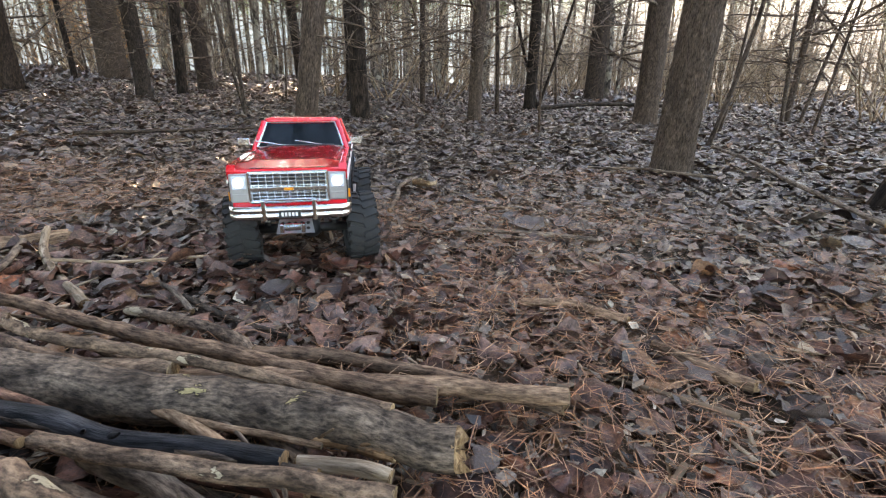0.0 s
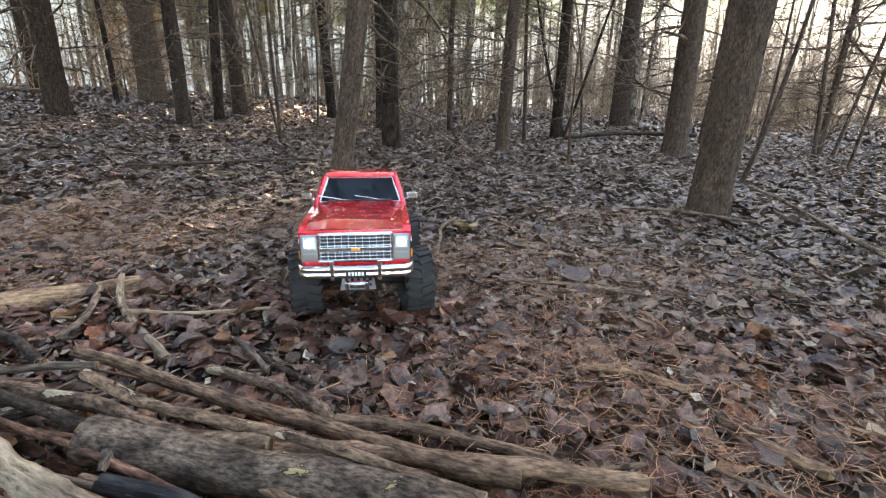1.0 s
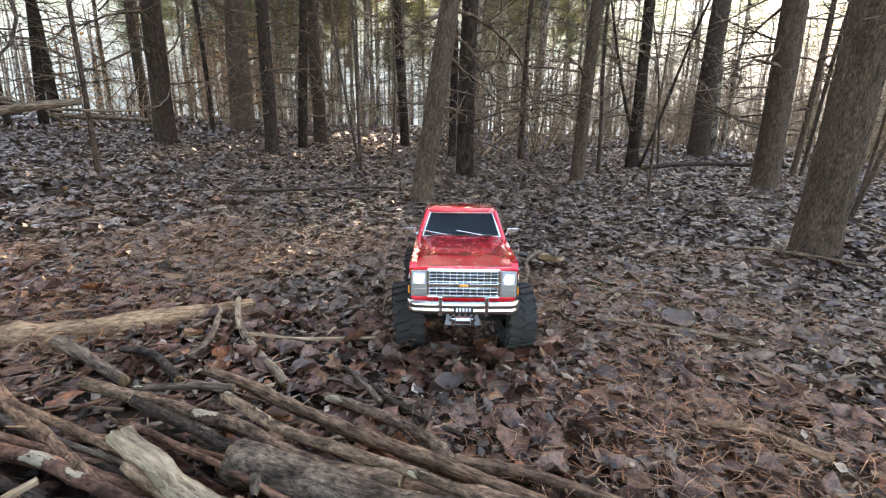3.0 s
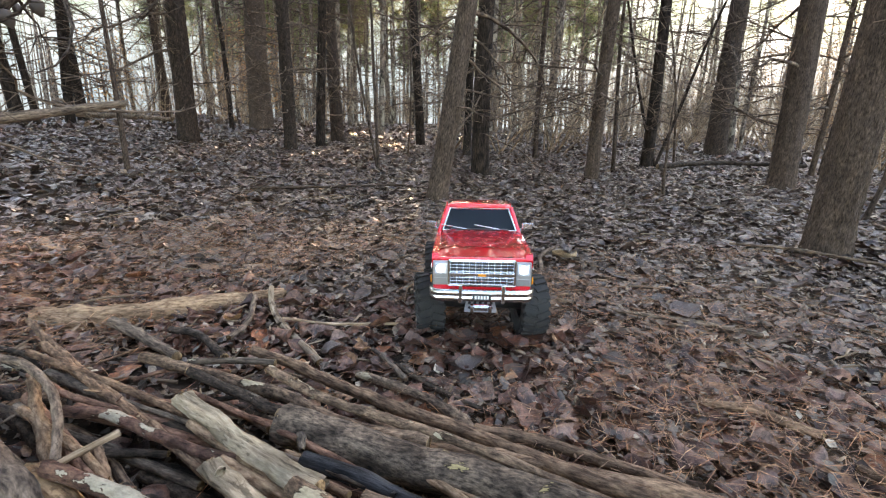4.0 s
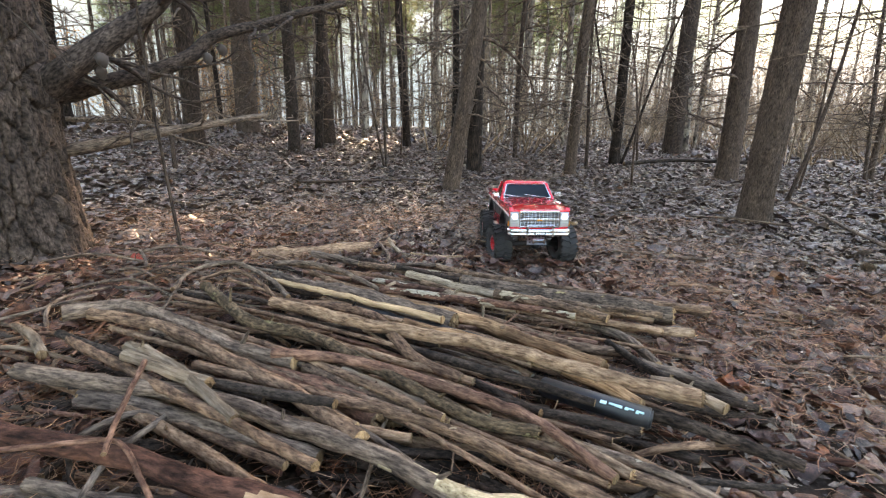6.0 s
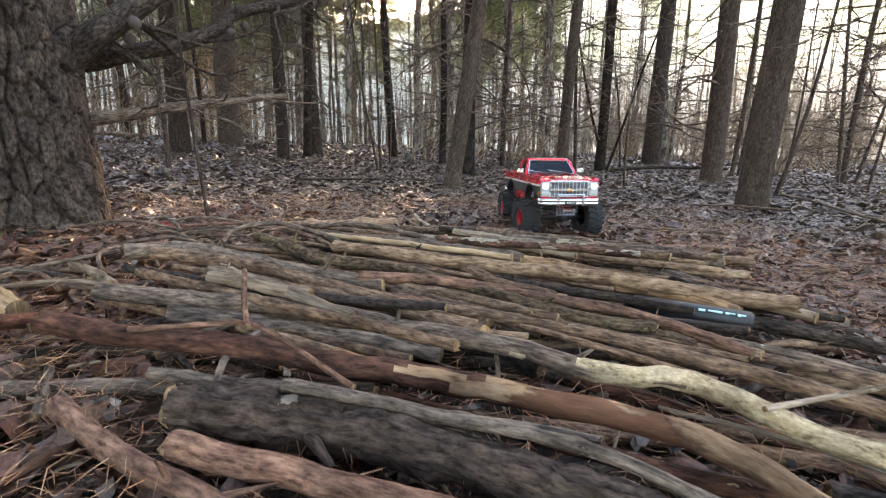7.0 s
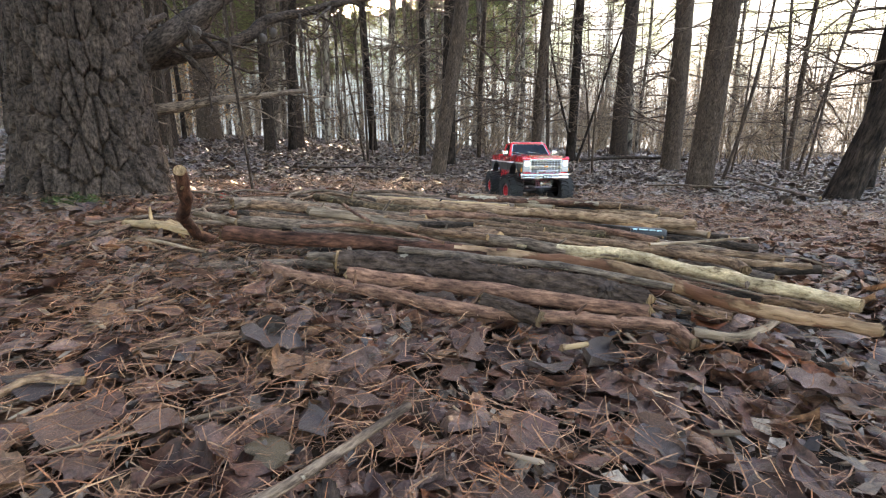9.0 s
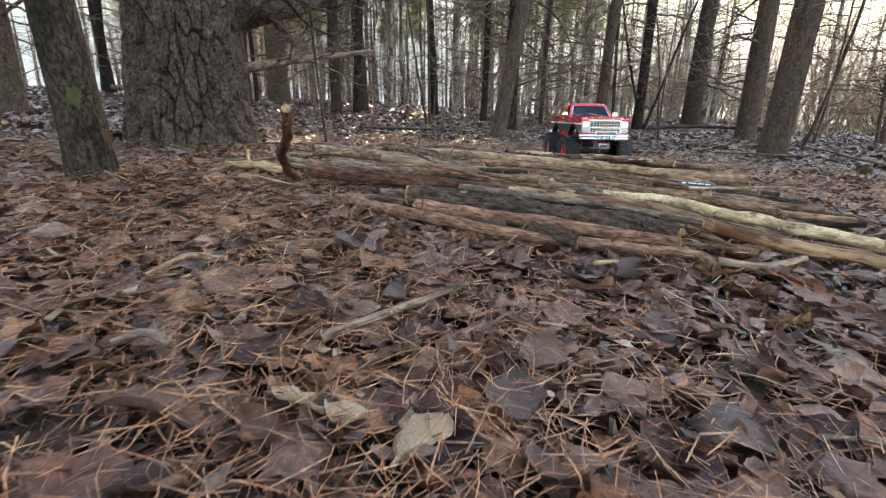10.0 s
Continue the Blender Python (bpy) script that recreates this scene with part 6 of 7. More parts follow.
    for x in (FX, RX):
        bm = bmesh.new()
        rod_bm(bm, (x, -0.085, ZA), (x, 0.085, ZA), 0.010, 14)
        bmesh.ops.create_uvsphere(bm, u_segments=14, v_segments=10, radius=0.022, matrix=Matrix.Translation((x, 0.016, ZA)) @ Matrix.Diagonal((1.0, 0.8, 1.0, 1)))
        axle = piece("axle", bm, BLACK, truck, "", True)
        for s in (1, -1):
            bm = bmesh.new()
            rod_bm(bm, (x + 0.012, 0.058 * s, ZA + 0.010), (x - 0.004, 0.050 * s, 0.158), 0.0055, 12)
            shock = piece("shock_absorber", bm, BLACK, truck)
            bm = bmesh.new()
            for k in range(6):
                z = ZA + 0.020 + 0.009 * k
                bmesh.ops.create_cone(bm, cap_ends=True, segments=14, radius1=0.0085, radius2=0.0085, depth=0.0026, matrix=Matrix.Translation((x + 0.010 - 0.002 * k, (0.057 - 0.0012 * k) * s, z)))
            piece("spring", bm, STEEL, shock)
            bm = bmesh.new()
            rod_bm(bm, (x, 0.045 * s, ZA - 0.004), (0.04 if x > 0 else -0.04, 0.026 * s, 0.092), 0.004, 10)
            piece("link", bm, STEEL, truck)
    bm = bmesh.new()
    plate_bm(bm, [(-0.030, 0.0), (0.030, 0.0), (0.024, 0.040), (-0.024, 0.040)], 0.0, 0.003, "x")
    skid = piece("skid_plate", bm, STEEL, truck, "perforated steel skid plate")
    skid.matrix_local = pose(0.262, 0, 0.088, 0, -35, 0)
    for i in range(3):
        for j in range(5):
            bm = bmesh.new()
            rod_bm(bm, (0.0028, -0.020 + 0.010 * j, 0.009 + 0.011 * i), (0.0042, -0.020 + 0.010 * j, 0.009 + 0.011 * i), 0.003, 10)
            piece("hole", bm, BLACK, skid)
    bm = bmesh.new()
    rod_bm(bm, (0.285, -0.012, 0.108), (0.285, 0.012, 0.108), 0.007, 14)
    box_bm(bm, (0.012, 0.006, 0.016), (0.290, 0.016, 0.108), 0.001)
    box_bm(bm, (0.012, 0.006, 0.016), (0.290, -0.016, 0.108), 0.001)
    piece("winch", bm, CHROME, truck)

    # wheels: lugged tyre, red beadlock rim with bolts
    R, W = 0.070, 0.060
    sec = [(-0.38, 0.42), (-0.47, 0.50), (-0.52, 0.70), (-0.50, 0.88), (-0.42, 0.965), (-0.2, 0.985), (0.2, 0.985), (0.42, 0.965), (0.50, 0.88), (0.52, 0.70), (0.47, 0.50), (0.38, 0.42)]
    bm = bmesh.new()
    N = 48
    rows = [[bm.verts.new((R * r * math.cos(6.28318 * i / N), W * y, R * r * math.sin(6.28318 * i / N))) for y, r in sec] for i in range(N)]
    for i in range(N):
        a, b = rows[i], rows[(i + 1) % N]
        for k in range(len(sec) - 1):
            bm.faces.new((a[k], a[k + 1], b[k + 1], b[k]))
    me_tyre = bpy.data.meshes.new("tyre")
    for i in range(22):
        for s in (1, -1):
            a = 6.28318 * (i + (0.5 if s > 0 else 0)) / 22
            mm = Matrix.Rotation(-a, 4, "Y") @ Matrix.Translation((R * 0.985, 0.26 * W * s, 0)) @ Matrix.Rotation(radians(18 * s), 4, "X")
            bmesh.ops.create_cube(bm, size=1.0, matrix=mm @ Matrix.Diagonal((R * 0.10, W * 0.50, R * 0.155, 1)))
            mm = Matrix.Rotation(-a, 4, "Y") @ Matrix.Translation((R * 0.90, 0.50 * W * s, 0))
            bmesh.ops.create_cube(bm, size=1.0, matrix=mm @ Matrix.Diagonal((R * 0.13, W * 0.10, R * 0.12, 1)))
    bmesh.ops.recalc_face_normals(bm, faces=bm.faces)
    bm.to_mesh(me_tyre)
    bm.free()
    me_tyre.materials.append(RUBBER)
    bm = bmesh.new()
    prof = [(0.36, 0.45), (0.41, 0.42), (0.38, 0.35), (0.28, 0.30), (0.22, 0.15), (0.27, 0.11), (0.27, 0.0001)]
    rows = [[bm.verts.new((R * r * math.cos(6.28318 * i / 32), W * y, R * r * math.sin(6.28318 * i / 32))) for y, r in prof] for i in range(32)]
    for i in range(32):
        for k in range(len(prof) - 1):
            bm.faces.new((rows[i][k], rows[i][k + 1], rows[(i + 1) % 32][k + 1], rows[(i + 1) % 32][k]))
    for i in range(6):
        a = 6.28318 * i / 6
        bmesh.ops.create_cube(bm, size=1.0, matrix=Matrix.Rotation(-a, 4, "Y") @ Matrix.Translation((R * 0.22, W * 0.28, 0)) @ Matrix.Diagonal((R * 0.22, W * 0.10, R * 0.07, 1)))
    bmesh.ops.recalc_face_normals(bm, faces=bm.faces)
    me_rim = bpy.data.meshes.new("rim")
    bm.to_mesh(me_rim)
    bm.free()
    me_rim.materials.append(RIM_RED)
    bm = bmesh.new()
    bmesh.ops.create_cone(bm, cap_ends=True, segments=8, radius1=0.0016, radius2=0.0013, depth=0.0022, matrix=Matrix.Rotation(radians(-90), 4, "X"))
    me_bolt = bpy.data.meshes.new("bolt")
    bm.to_mesh(me_bolt)
    bm.free()
    me_bolt.materials.append(STEEL)
    for x, steer in ((FX, 9), (RX, 0)):
        for s in (1, -1):
            wheel = new("wheel")
            wheel.parent = truck
            wheel.matrix_local = pose(x, 0.119 * s, ZA, 0, 23 * s, steer + (0 if s > 0 else 180))
            ty = new("tyre", me_tyre)
            ty.parent = wheel
            tagged(ty, "black lugged rubber tyre")
            rm = new("rim", me_rim)
            rm.parent = wheel
            tagged(rm, "red beadlock rim")
            for k in range(20):
                b = new("bolt", me_bolt)
                b.parent = wheel
                a = 6.28318 * k / 20
                b.matrix_local = pose(R * 0.385 * math.cos(a), W * 0.41, R * 0.385 * math.sin(a))
    truck.matrix_world = m
    return truck


tx, ty_ = -0.435, 0.185
model_truck(pose(tx, ty_, gz(tx, ty_) + 0.008, 0, 0.6, -77) @ Matrix.Scale(0.95, 4))


# ---- leaves, needles and chips on the ground (many small pieces) ----
def leaf_shape(kind, cols=8, across=5, rng=None):
    """A leaf of unit length on a short stalk: oval, heart-shaped, lobed or broad, with wavy rolled edges."""
    t = np.linspace(0, 1, cols)
    q = np.clip(t * 1.12 - 0.12, 0, 1)
    if kind == 0:
        w = 0.36 * np.sin(np.pi * q ** 0.85) ** 0.8 * (1 + 0.26 * np.sin(t * 19))
    elif kind == 1:
        w = 0.29 * np.sin(np.pi * q ** 0.8) ** 0.75
    elif kind == 2:
        w = 0.43 * np.sin(np.pi * q ** 0.62) ** 0.8
    else:
        w = 0.38 * np.sin(np.pi * q ** 0.7) ** 0.6
    w = np.maximum(w, 0.012)
    rows = []
    bend, cup, twist = rng.normal(0, 0.30), rng.normal(0.2, 0.6), rng.normal(0, 0.3)
    ph, amp, roll = rng.uniform(0, 6.28), rng.uniform(0.02, 0.06), rng.uniform(-0.02, 0.12)
    for k in range(cols):
        for s in np.linspace(-1, 1, across):
            e = s * s
            y = s * w[k] * (1 + e * rng.normal(0, 0.05))
            x = t[k] - 0.5 + 0.5 * e * w[k] * 0.25 + e * rng.normal(0, 0.012)
            z = bend * x * x + cup * y * y * 1.5 + twist * x * y + e * amp * math.sin(11 * t[k] + ph + 2 * s) + roll * e * e - 0.022 * (abs(s) < 0.1)
            rows.append((x, y * (1 - 0.25 * min(1.0, abs(cup)) * e), z))
    f = [(k * across + j, k * across + j + 1, (k + 1) * across + j + 1, (k + 1) * across + j) for k in range(cols - 1) for j in range(across - 1)]
    return np.array(rows), np.array(f)


def fine_leaf(kind, rng, cols=17, across=9):
    """A leaf with a smooth lobed or toothed outline, a creased midrib, ripples between its veins and a rolled margin."""
    t = np.linspace(0, 1, cols)
    q = np.clip((t - 0.12) / 0.88, 0, 1)
    w = (0.37, 0.29, 0.44, 0.36)[kind] * np.sin(np.pi * q ** (0.85, 0.8, 0.62, 0.7)[kind]) ** 0.72
    w = w * (1 + (0.20, 0.03, 0.05, 0.09)[kind] * np.sin(t * (20, 44, 38, 26)[kind] + rng.uniform(0, 6.28)))
    w = np.where(t < 0.12, 0.012, np.maximum(w, 0.006))
    bend, cup, twist = rng.normal(0, 0.35), rng.normal(0.25, 0.5), rng.normal(0, 0.35)
    ph, amp, roll = rng.uniform(0, 6.28, 2), rng.uniform(0.02, 0.055, 2), rng.normal(0.05, 0.09, 2)
    torn = rng.uniform(0.2, 0.9)
    rows = []
    for k in range(cols):
        for s in np.linspace(-1, 1, across):
            a, e, side = abs(s), s * s, int(s > 0)
            bite = 1 - 0.35 * math.exp(-((t[k] - torn) / 0.05) ** 2) * side * a
            y = s * w[k] * bite * (1 - 0.20 * min(1.0, abs(cup)) * e)
            x = t[k] - 0.5 + 0.10 * a * w[k]
            z = bend * x * x + 1.5 * cup * y * y + twist * x * y + e * amp[side] * math.sin(9 * t[k] + ph[side]) + roll[side] * e * e
            z += 0.007 * math.sin(34 * (t[k] - 0.30 * a)) * (1 - e) * (a > 0.05) - 0.016 * math.exp(-(a / 0.12) ** 2)
            rows.append((x, y, z))
    f = [(k * across + j, k * across + j + 1, (k + 1) * across + j + 1, (k + 1) * across + j) for k in range(cols - 1) for j in range(across - 1)]
    return np.array(rows), np.array(f)


def scatter(name, shapes, xs, ys, sizes, tilt, lift, rng, material, label, category):
    """Many copies of small shapes on the ground, joined in one object."""
    n = len(xs)
    z = ground_z(xs, ys)
    a, b, c = rng.uniform(0, 6.2832, n), rng.normal(0, tilt, n), rng.normal(0, tilt, n)
    ca, sa, cb, sb, cc, sc = np.cos(a), np.sin(a), np.cos(b), np.sin(b), np.cos(c), np.sin(c)
    rx = np.stack([np.stack([ca * cb, ca * sb * sc - sa * cc, ca * sb * cc + sa * sc], -1), np.stack([sa * cb, sa * sb * sc + ca * cc, sa * sb * cc - ca * sc], -1), np.stack([-sb, cb * sc, cb * cc], -1)], 1)
    pick = rng.integers(0, len(shapes), n)
    vs, fs, o = [], [], 0
    flip = rng.choice([1.0, -1.0], n)
    for k, (v, f) in enumerate(shapes):
        m = np.where(pick == k)[0]
        if not len(m):
            continue
        local = v[None] * sizes[m][:, None, None]
        local[..., 2] *= flip[m][:, None]
        w = np.einsum("nij,nkj->nki", rx[m], local)
        low = w[..., 2].min(1)
        w[..., 0] += xs[m][:, None]
        w[..., 1] += ys[m][:, None]
        w[..., 2] += (z[m] - 0.35 * low + lift[m])[:, None]
        vs.append(w.reshape(-1, 3))
        fs.append((f[None] + (np.arange(len(m)) * len(v))[:, None, None]).reshape(-1, f.shape[1]) + o)
        o += len(m) * len(v)
    ob = put(name, mesh_from(name, np.vstack(vs), np.vstack(fs), None, True), material)
    return tagged(ob, label, category, kind="stuff")


lrng = np.random.default_rng(71)
SHAPES = [leaf_shape(k % 4, 11, 5, np.random.default_rng(600 + k)) for k in range(20)]
SHAPES_FINE = [fine_leaf(k % 4, np.random.default_rng(660 + k)) for k in range(16)]
SHAPES_NEXT = [leaf_shape(k % 4, 5, 3, np.random.default_rng(620 + k)) for k in range(14)]
SHAPES_MID = [leaf_shape(k % 4, 4, 3, np.random.default_rng(640 + k)) for k in range(10)]


def far_leaf(k):
    r = np.random.default_rng(680 + k)
    v = np.array([(-0.5, 0, 0), (-0.1, -0.3, 0), (0.5, 0, 0), (0.0, 0.32, 0)]) + r.normal(0, 0.07, (4, 3))
    return v, np.array([[0, 1, 2, 3]])


SHAPES_FAR = [far_leaf(k) for k in range(8)]


def in_pile(x, y):
    return (x > -1.0) & (x < -0.10) & (y > -1.38 - 0.15 * (x + 0.5)) & (y < -0.45 - 0.25 * (x + 0.5))


n = 10500
x, y = lrng.uniform(-1.75, 0.75, n), lrng.uniform(-2.4, 0.1, n)
keep = ~(in_pile(x, y) & (lrng.random(n) < 0.75))
x, y = x[keep], y[keep]
near = (y < -1.42) & (x > -1.4) & (x < 0.15)
for shapes, m in ((SHAPES_FINE, near), (SHAPES, ~near)):
    px, py = x[m], y[m]
    scatter("leaf_litter", shapes, px, py, (0.020 + 0.046 * lrng.random(len(px)) ** 1.2) * np.where(lrng.random(len(px)) < 0.10, 1.3, 1.0), 0.20, lrng.uniform(0.0, 0.020, len(px)), lrng, LEAF, "curled grey-brown dead leaves covering the ground", "leaves")
n = 27000
x, y = lrng.uniform(-2.6, 2.2, n), lrng.uniform(-2.6, 2.4, n)
keep = ((x < -1.7) | (x > 0.7) | (y > 0.05)) & (y > -2.6 + 0.5 * np.abs(x + 0.5))
x, y = x[keep], y[keep]
scatter("leaf_litter", SHAPES_NEXT, x, y, (0.018 + 0.052 * lrng.random(len(x)) ** 1.5) * np.where(lrng.random(len(x)) < 0.10, 1.3, 1.0), 0.22, lrng.uniform(0.0, 0.016, len(x)), lrng, LEAF_DRY, "curled brown dead leaves lying close together", "leaves")
n = 52000
a, r = lrng.uniform(-1.75, 1.15, n), 1.9 + 7.5 * lrng.random(n) ** 0.75
x, y = np.sin(a) * r - 0.3, np.cos(a) * r - 0.4
keep = (y > 2.35) | (x < -2.55) | (x > 2.15)
x, y = x[keep], y[keep]
scatter("leaf_litter", SHAPES_MID, x, y, lrng.uniform(0.028, 0.068, len(x)), 0.30, lrng.uniform(0.0, 0.015, len(x)), lrng, LEAF_DRY, "dead leaves spread between the trees", "leaves")
n = 60000
a, r = lrng.uniform(-1.35, 1.05, n), 9.0 + 45 * lrng.random(n) ** 1.3
x, y = np.sin(a) * r, np.cos(a) * r - 0.4
scatter("leaf_litter", SHAPES_FAR, x, y, lrng.uniform(0.06, 0.13, n) * (1 + r / 40), 0.4, lrng.uniform(0.0, 0.03, n), lrng, LEAF_DRY, "dead leaves spread far through the wood", "leaves")


n = 60000
x, y = lrng.normal(-0.2, 1.25, n), lrng.normal(-0.2, 1.3, n)
keep = (y > -2.5) & (np.hypot(x + 0.3, y) < 3.6)
x, y = x[keep], y[keep]
scatter("leaf_crumbs", SHAPES_FAR, x, y, 0.006 + 0.020 * lrng.random(len(x)) ** 2, 0.4, lrng.uniform(0.004, 0.026, len(x)), lrng, CRUMB, "broken bits of dead leaves and bark on the litter", "leaf bits")


def needle(k):
    """A dry pine needle: a thin bent blade."""
    r = np.random.default_rng(700 + k)
    c = r.normal(0, 0.20)
    line = np.array([(-0.5, 0, 0), (0.0, c, 0.02), (0.5, c * r.uniform(-0.3, 0.6), 0.0)])
    line = np.array([line[0], line[1], line[2]])
    w = np.array([(0, 0.010, 0), (0, 0.013, 0.008), (0, 0.006, 0)])
    return np.vstack([line - w, line + w]), np.array([(0, 1, 4, 3), (1, 2, 5, 4)])


NEEDLES = [needle(k) for k in range(14)]
n = 215000
x, y = lrng.uniform(-2.4, 1.4, n), lrng.uniform(-2.5, 1.2, n)
straw = vnoise(np.stack([x * 2.6, y * 2.6, 0 * x], -1), 12) + 0.5 * lrng.normal(0, 1, n)
near = np.exp(-((y + 1.7) / 0.7) ** 2) + 0.62 * np.exp(-((x - 0.3) ** 2 + (y - 0.15) ** 2) / 0.9) + 0.5 * np.exp(-((x + 1.6) ** 2 + (y + 0.2) ** 2) / 0.4) + 0.55 * np.exp(-((x - 0.25) ** 2 + (y + 0.35) ** 2) / 0.12)
keep = straw > 0.80 - 1.35 * near
x, y = x[keep], y[keep]
scatter("pine_needles", NEEDLES, x, y, lrng.uniform(0.018, 0.050, len(x)), 0.2, lrng.uniform(0.008, 0.040, len(x)), lrng, NEEDLE, "dry reddish-tan pine needles strewn over the leaves", "pine needles")


def chip(k):
    r = np.random.default_rng(720 + k)
    w = r.uniform(0.10, 0.2)
    v = np.array([(-0.5, -w * 0.5, 0), (0.5, -w * 0.3, 0), (0.45, w * 0.4, 0), (-0.42, w, 0), (-0.45, -w * 0.5, 0.07), (0.45, -w * 0.3, 0.05), (0.42, w * 0.3, 0.05), (-0.40, w * 0.9, 0.07)])
    return v, np.array([(0, 3, 2, 1), (4, 5, 6, 7), (0, 1, 5, 4), (1, 2, 6, 5), (2, 3, 7, 6), (3, 0, 4, 7)])


n = 700
x, y = lrng.uniform(-1.6, 1.2, n), lrng.uniform(-1.9, 1.0, n)
scatter("wood_chips", [chip(k) for k in range(6)], x, y, lrng.uniform(0.015, 0.045, n), 0.2, lrng.uniform(0.008, 0.022, n), lrng, BARK["pale"], "pale chips of bark and wood on the leaves", "wood chips")
n = 700
x, y = lrng.uniform(-2.4, 2.2, n), lrng.uniform(-1.9, 2.6, n)
scatter("twig_litter", [(tube(np.array([(-0.5, 0, 0.0), (-0.1, 0.03 * k - 0.06, 0.02), (0.5, 0.02 * k, 0.0)]), np.array([0.018, 0.015, 0.007]), 5)[:2]) for k in range(5)], x, y, lrng.uniform(0.06, 0.22, n), 0.08, lrng.uniform(0.006, 0.02, n), lrng, TWIG_PALE, "thin broken twigs lying in the litter", "twigs")

# the leaves nearest the camera's way, one by one
ONE = []
for k in range(12):
    v, f = SHAPES_FINE[k]
    me = mesh_from("leaf", v, f)
    me.materials.append(LEAF_ONE)
    ONE.append(me)
for k in range(250):
    x, y = lrng.uniform(-1.3, 0.05), lrng.uniform(-2.07, -1.5)
    if k >= 180:
        x, y = lrng.uniform(-0.6, 0.6), lrng.uniform(-0.38, 0.38)
    ob = new("leaf", ONE[k % 12])
    s = lrng.uniform(0.034, 0.064)
    ob.parent = ground
    ob.matrix_local = pose(x, y, gz(x, y) + lrng.uniform(0.008, 0.022), lrng.normal(0, 9), lrng.normal(0, 9), lrng.uniform(0, 360)) @ Matrix.Diagonal((s, s, s * lrng.choice([-1, 1]), 1))


def lone_leaf(x, y, size, turn, tilt_x, tilt_y, kind, z=None):
    """A leaf that stands out from the litter."""
    k = int(abs(x * 997 + y * 613)) % 16
    v, f = SHAPES_FINE[k]
    me = mesh_from("leaf", v, f)
    me.materials.append(LONE[kind])
    ob = new("leaf", me)
    ob.parent = ground
    ob.matrix_local = pose(x, y, gz(x, y) + 0.026 if z is None else z, tilt_x, tilt_y, turn) @ Matrix.Scale(size, 4)


lone_leaf(-0.777, -1.780, 0.066, 121, 6, 3, 'olive', 0.03)
lone_leaf(-0.749, -1.753, 0.050, 309, -13, 2, 'slate')
lone_leaf(-0.464, -1.717, 0.062, 310, 18, 1, 'brown')
lone_leaf(-0.256, -1.607, 0.065, 132, -6, -2, 'brown')
lone_leaf(-0.477, -1.575, 0.079, 240, -12, -3, 'slate')
lone_leaf(-0.535, -1.605, 0.069, 203, -3, -4, 'slate')
lone_leaf(-0.745, -1.623, 0.072, 325, 13, 18, 'brown')
lone_leaf(-0.872, -1.766, 0.060, 199, 0, -14, 'brown')
lone_leaf(-0.952, -1.779, 0.065, 32, 13, 21, 'brown')
lone_leaf(-1.020, -1.730, 0.067, 21, 0, 2, 'slate')
lone_leaf(-0.267, -1.494, 0.050, 137, -15, 2, 'brown')
lone_leaf(-0.849, -1.608, 0.083, 198, -5, -21, 'slate')
lone_leaf(-0.719, -1.720, 0.053, 202, -1, -12, 'brown')
lone_leaf(-0.627, -1.587, 0.061, 68, 3, -3, 'brown')
lone_leaf(-0.663, -1.965, 0.066, 69, -7, 0, 'tan')
lone_leaf(-0.757, -1.962, 0.054, 344, -12, 5, 'tan')
lone_leaf(-0.713, -1.968, 0.043, 154, -16, 9, 'tan')
lone_leaf(-0.604, -1.913, 0.054, 293, -7, 10, 'slate')
lone_leaf(-0.519, -1.859, 0.059, 299, 1, 9, 'brown')
lone_leaf(-0.462, -1.727, 0.055, 14, 19, -24, 'slate')
lone_leaf(-0.340, -1.797, 0.063, 343, -5, -14, 'brown')
lone_leaf(-0.844, -1.994, 0.090, 167, 21, -4, 'brown')
lone_leaf(-0.584, -1.825, 0.066, 291, 11, 8, 'brown')
lone_leaf(-0.453, -1.898, 0.057, 324, 6, -11, 'slate')
lone_leaf(0.464, -0.070, 0.069, 145, 8, 8, 'slate')
lone_leaf(-0.104, -0.033, 0.062, 327, 4, 0, 'slate')
lone_leaf(0.086, 0.302, 0.100, 34, -4, 3, 'slate')
lone_leaf(0.603, -0.070, 0.080, 150, -9, 4, 'slate')
lone_leaf(-0.039, -0.500, 0.051, 60, 13, 3, 'slate')
lone_leaf(-0.414, -0.055, 0.062, 23, -9, 9, 'slate')
lone_leaf(0.321, -0.398, 0.066, 282, 20, -19, 'slate')
lone_leaf(0.230, -0.335, 0.058, 258, 0, 2, 'slate')
lone_leaf(0.421, -0.262, 0.054, 3, 11, 6, 'tan')
lone_leaf(-0.380, -0.167, 0.063, 16, 25, -8, 'slate')
lone_leaf(-0.431, -0.056, 0.065, 149, -4, -3, 'brown')
lone_leaf(-0.502, 0.813, 0.098, 21, 9, -1, 'tan')
lone_leaf(-0.227, 0.758, 0.088, 184, 20, -5, 'tan')
lone_leaf(-0.649, -0.196, 0.058, 193, -14, 14, 'slate')
lone_leaf(-0.679, -1.447, 0.069, 197, 20, -10, 'slate', 0.047)
lone_leaf(-0.456, -1.425, 0.051, 329, 60, 20, 'brown', 0.031)
lone_leaf(-0.410, -1.550, 0.052, 304, 65, -20, 'brown', 0.019)
lone_leaf(-0.558, -1.475, 0.052, 348, 25, 15, 'slate', 0.034)
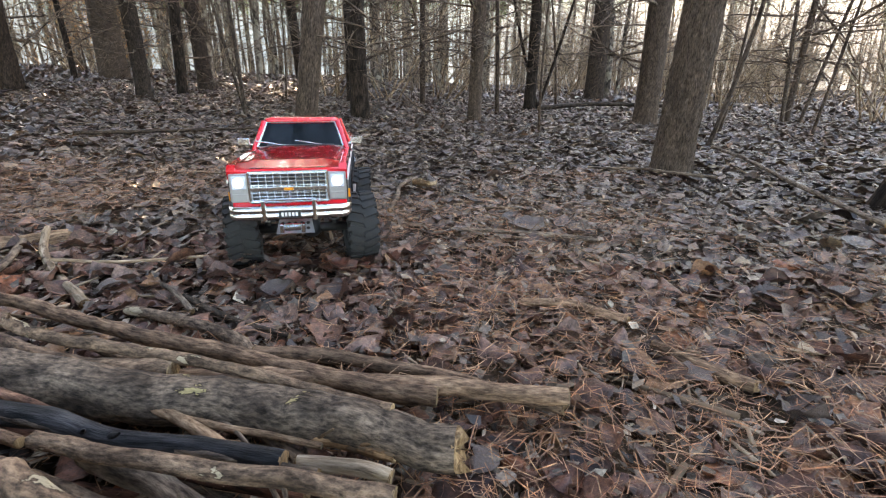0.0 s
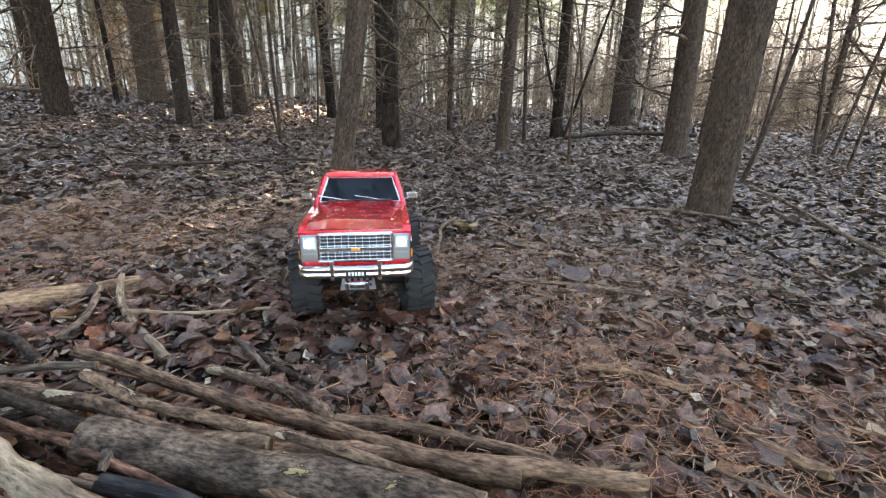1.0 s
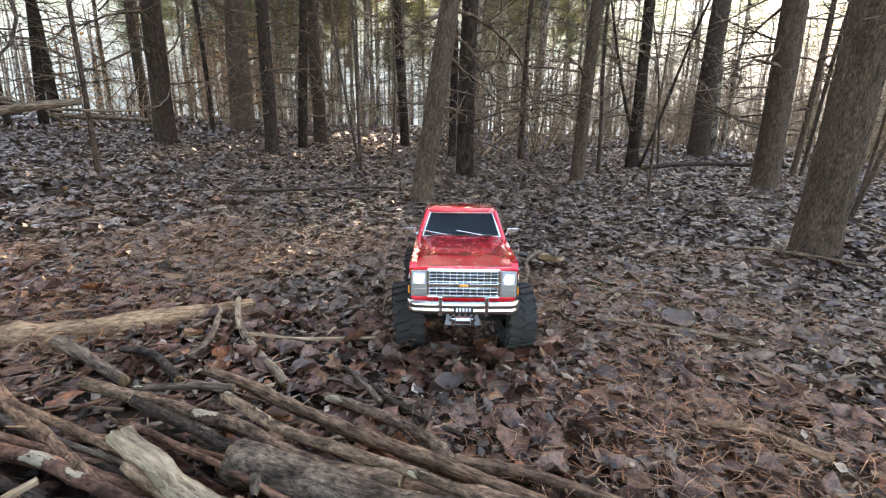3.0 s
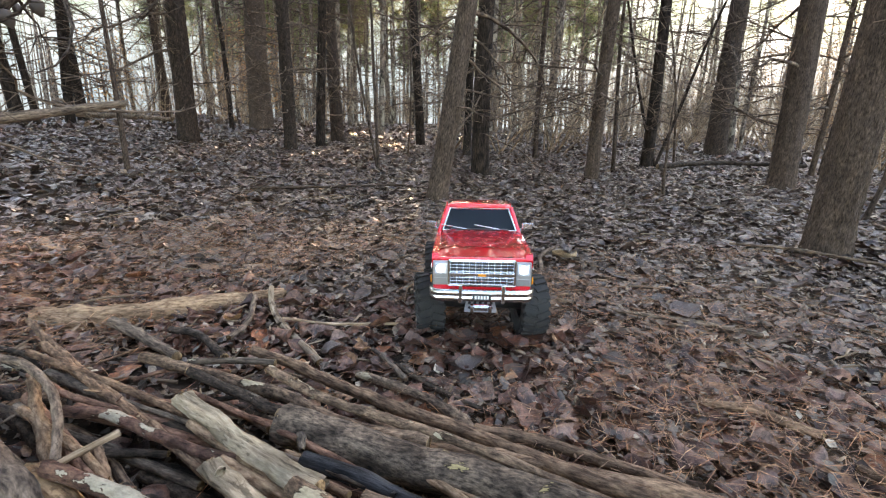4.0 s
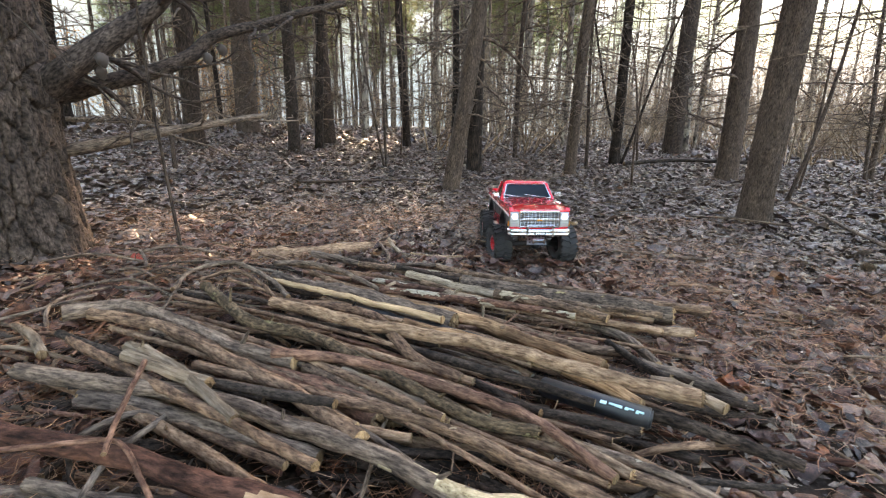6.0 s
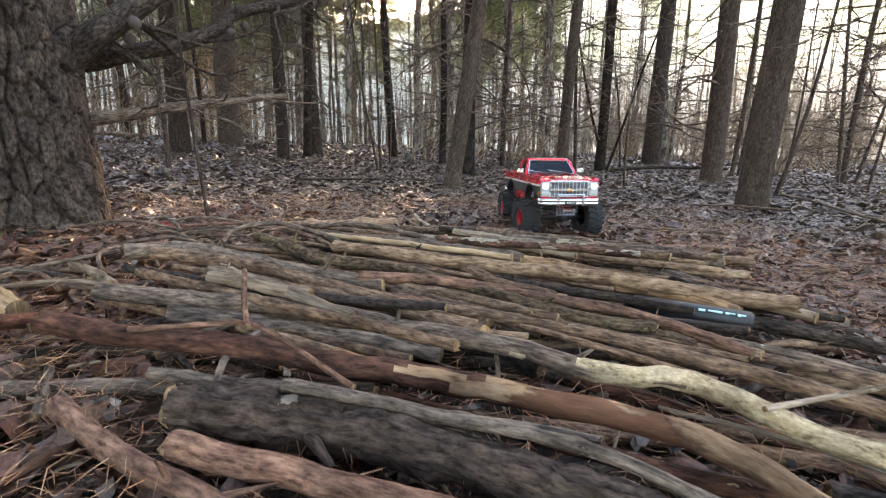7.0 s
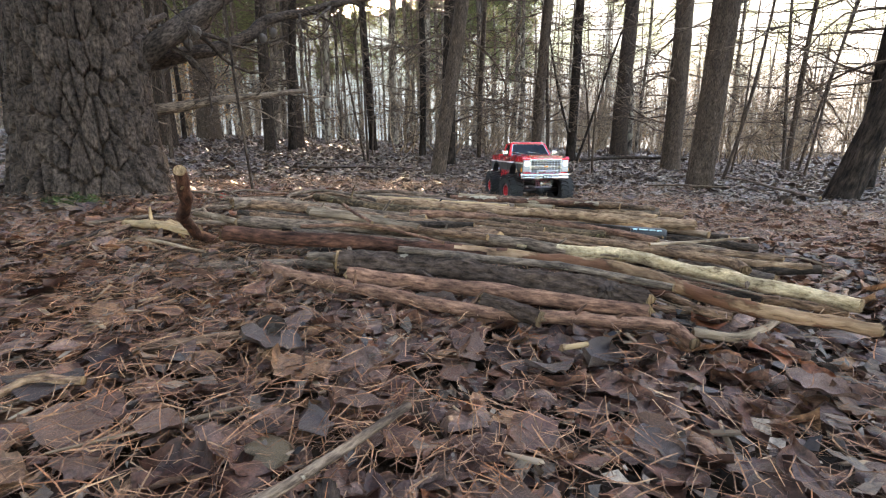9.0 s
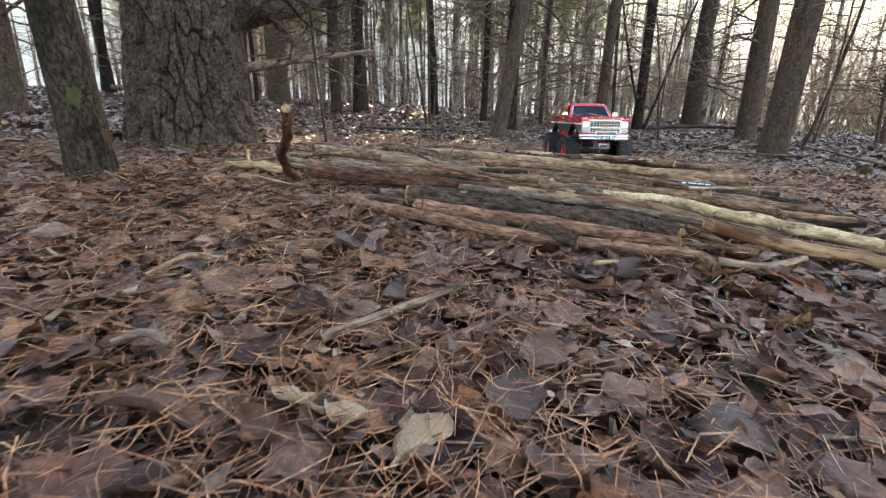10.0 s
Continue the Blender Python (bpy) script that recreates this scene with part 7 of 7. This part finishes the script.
lone_leaf(-0.946, -1.408, 0.073, 286, 10, 5, 'brown', 0.047)
lone_leaf(-0.692, -1.475, 0.064, 52, 8, -6, 'brown', 0.031)
lone_leaf(-1.545, -0.49, 0.040, 40, 50, 10, 'red', 0.108)


def moss_patch(x, y, w, d, h, seed, label):
    """A low cushion of moss with short fuzzy shoots."""
    rng = np.random.default_rng(seed)
    a, q = np.meshgrid(np.linspace(0, 2 * np.pi, 36, endpoint=False), np.linspace(0, 1, 10), indexing="xy")
    edge = 1 + 0.25 * vnoise(np.stack([np.cos(a) * 1.5, np.sin(a) * 1.5, 0 * a], -1), seed)
    px, py = w * q * edge * np.cos(a), d * q * edge * np.sin(a)
    pz = h * np.clip(1 - q ** 2, 0, 1) * (0.7 + 0.5 * vnoise(np.stack([px, py, 0 * a], -1) * 60, seed + 1)) + ground_z(x + px, y + py) - gz(x, y) - 0.006
    v = np.stack([px, py, pz], -1).reshape(-1, 3)
    i, j = np.meshgrid(np.arange(9), np.arange(36), indexing="ij")
    f = np.stack([i * 36 + j, i * 36 + (j + 1) % 36, (i + 1) * 36 + (j + 1) % 36, (i + 1) * 36 + j], -1).reshape(-1, 4)
    ob = put("moss", mesh_from("moss", v, f), MOSS)
    ob.matrix_world = pose(x, y, gz(x, y))
    tagged(ob, label, "moss")
    base = v[rng.integers(0, 280, 1500)]
    tip = base + np.stack([rng.normal(0, 0.004, 1500), rng.normal(0, 0.004, 1500), rng.uniform(0.004, 0.011, 1500)], -1)
    s = np.stack([rng.normal(0, 0.0012, 1500), rng.normal(0, 0.0012, 1500), 0 * base[:, 0]], -1)
    sv = np.stack([base - s, base + s, tip + 0.4 * s, tip - 0.4 * s], 1).reshape(-1, 3)
    tagged(put("moss_fringe", mesh_from("shoots", sv, np.arange(6000).reshape(-1, 4)), MOSS, ob), kind="stuff")


moss_patch(-1.588, -1.345, 0.085, 0.075, 0.045, 3, "green moss cushion round a leaning trunk's foot")
moss_patch(-1.86, -0.76, 0.12, 0.06, 0.040, 5, "dull green moss at the big pine's foot")
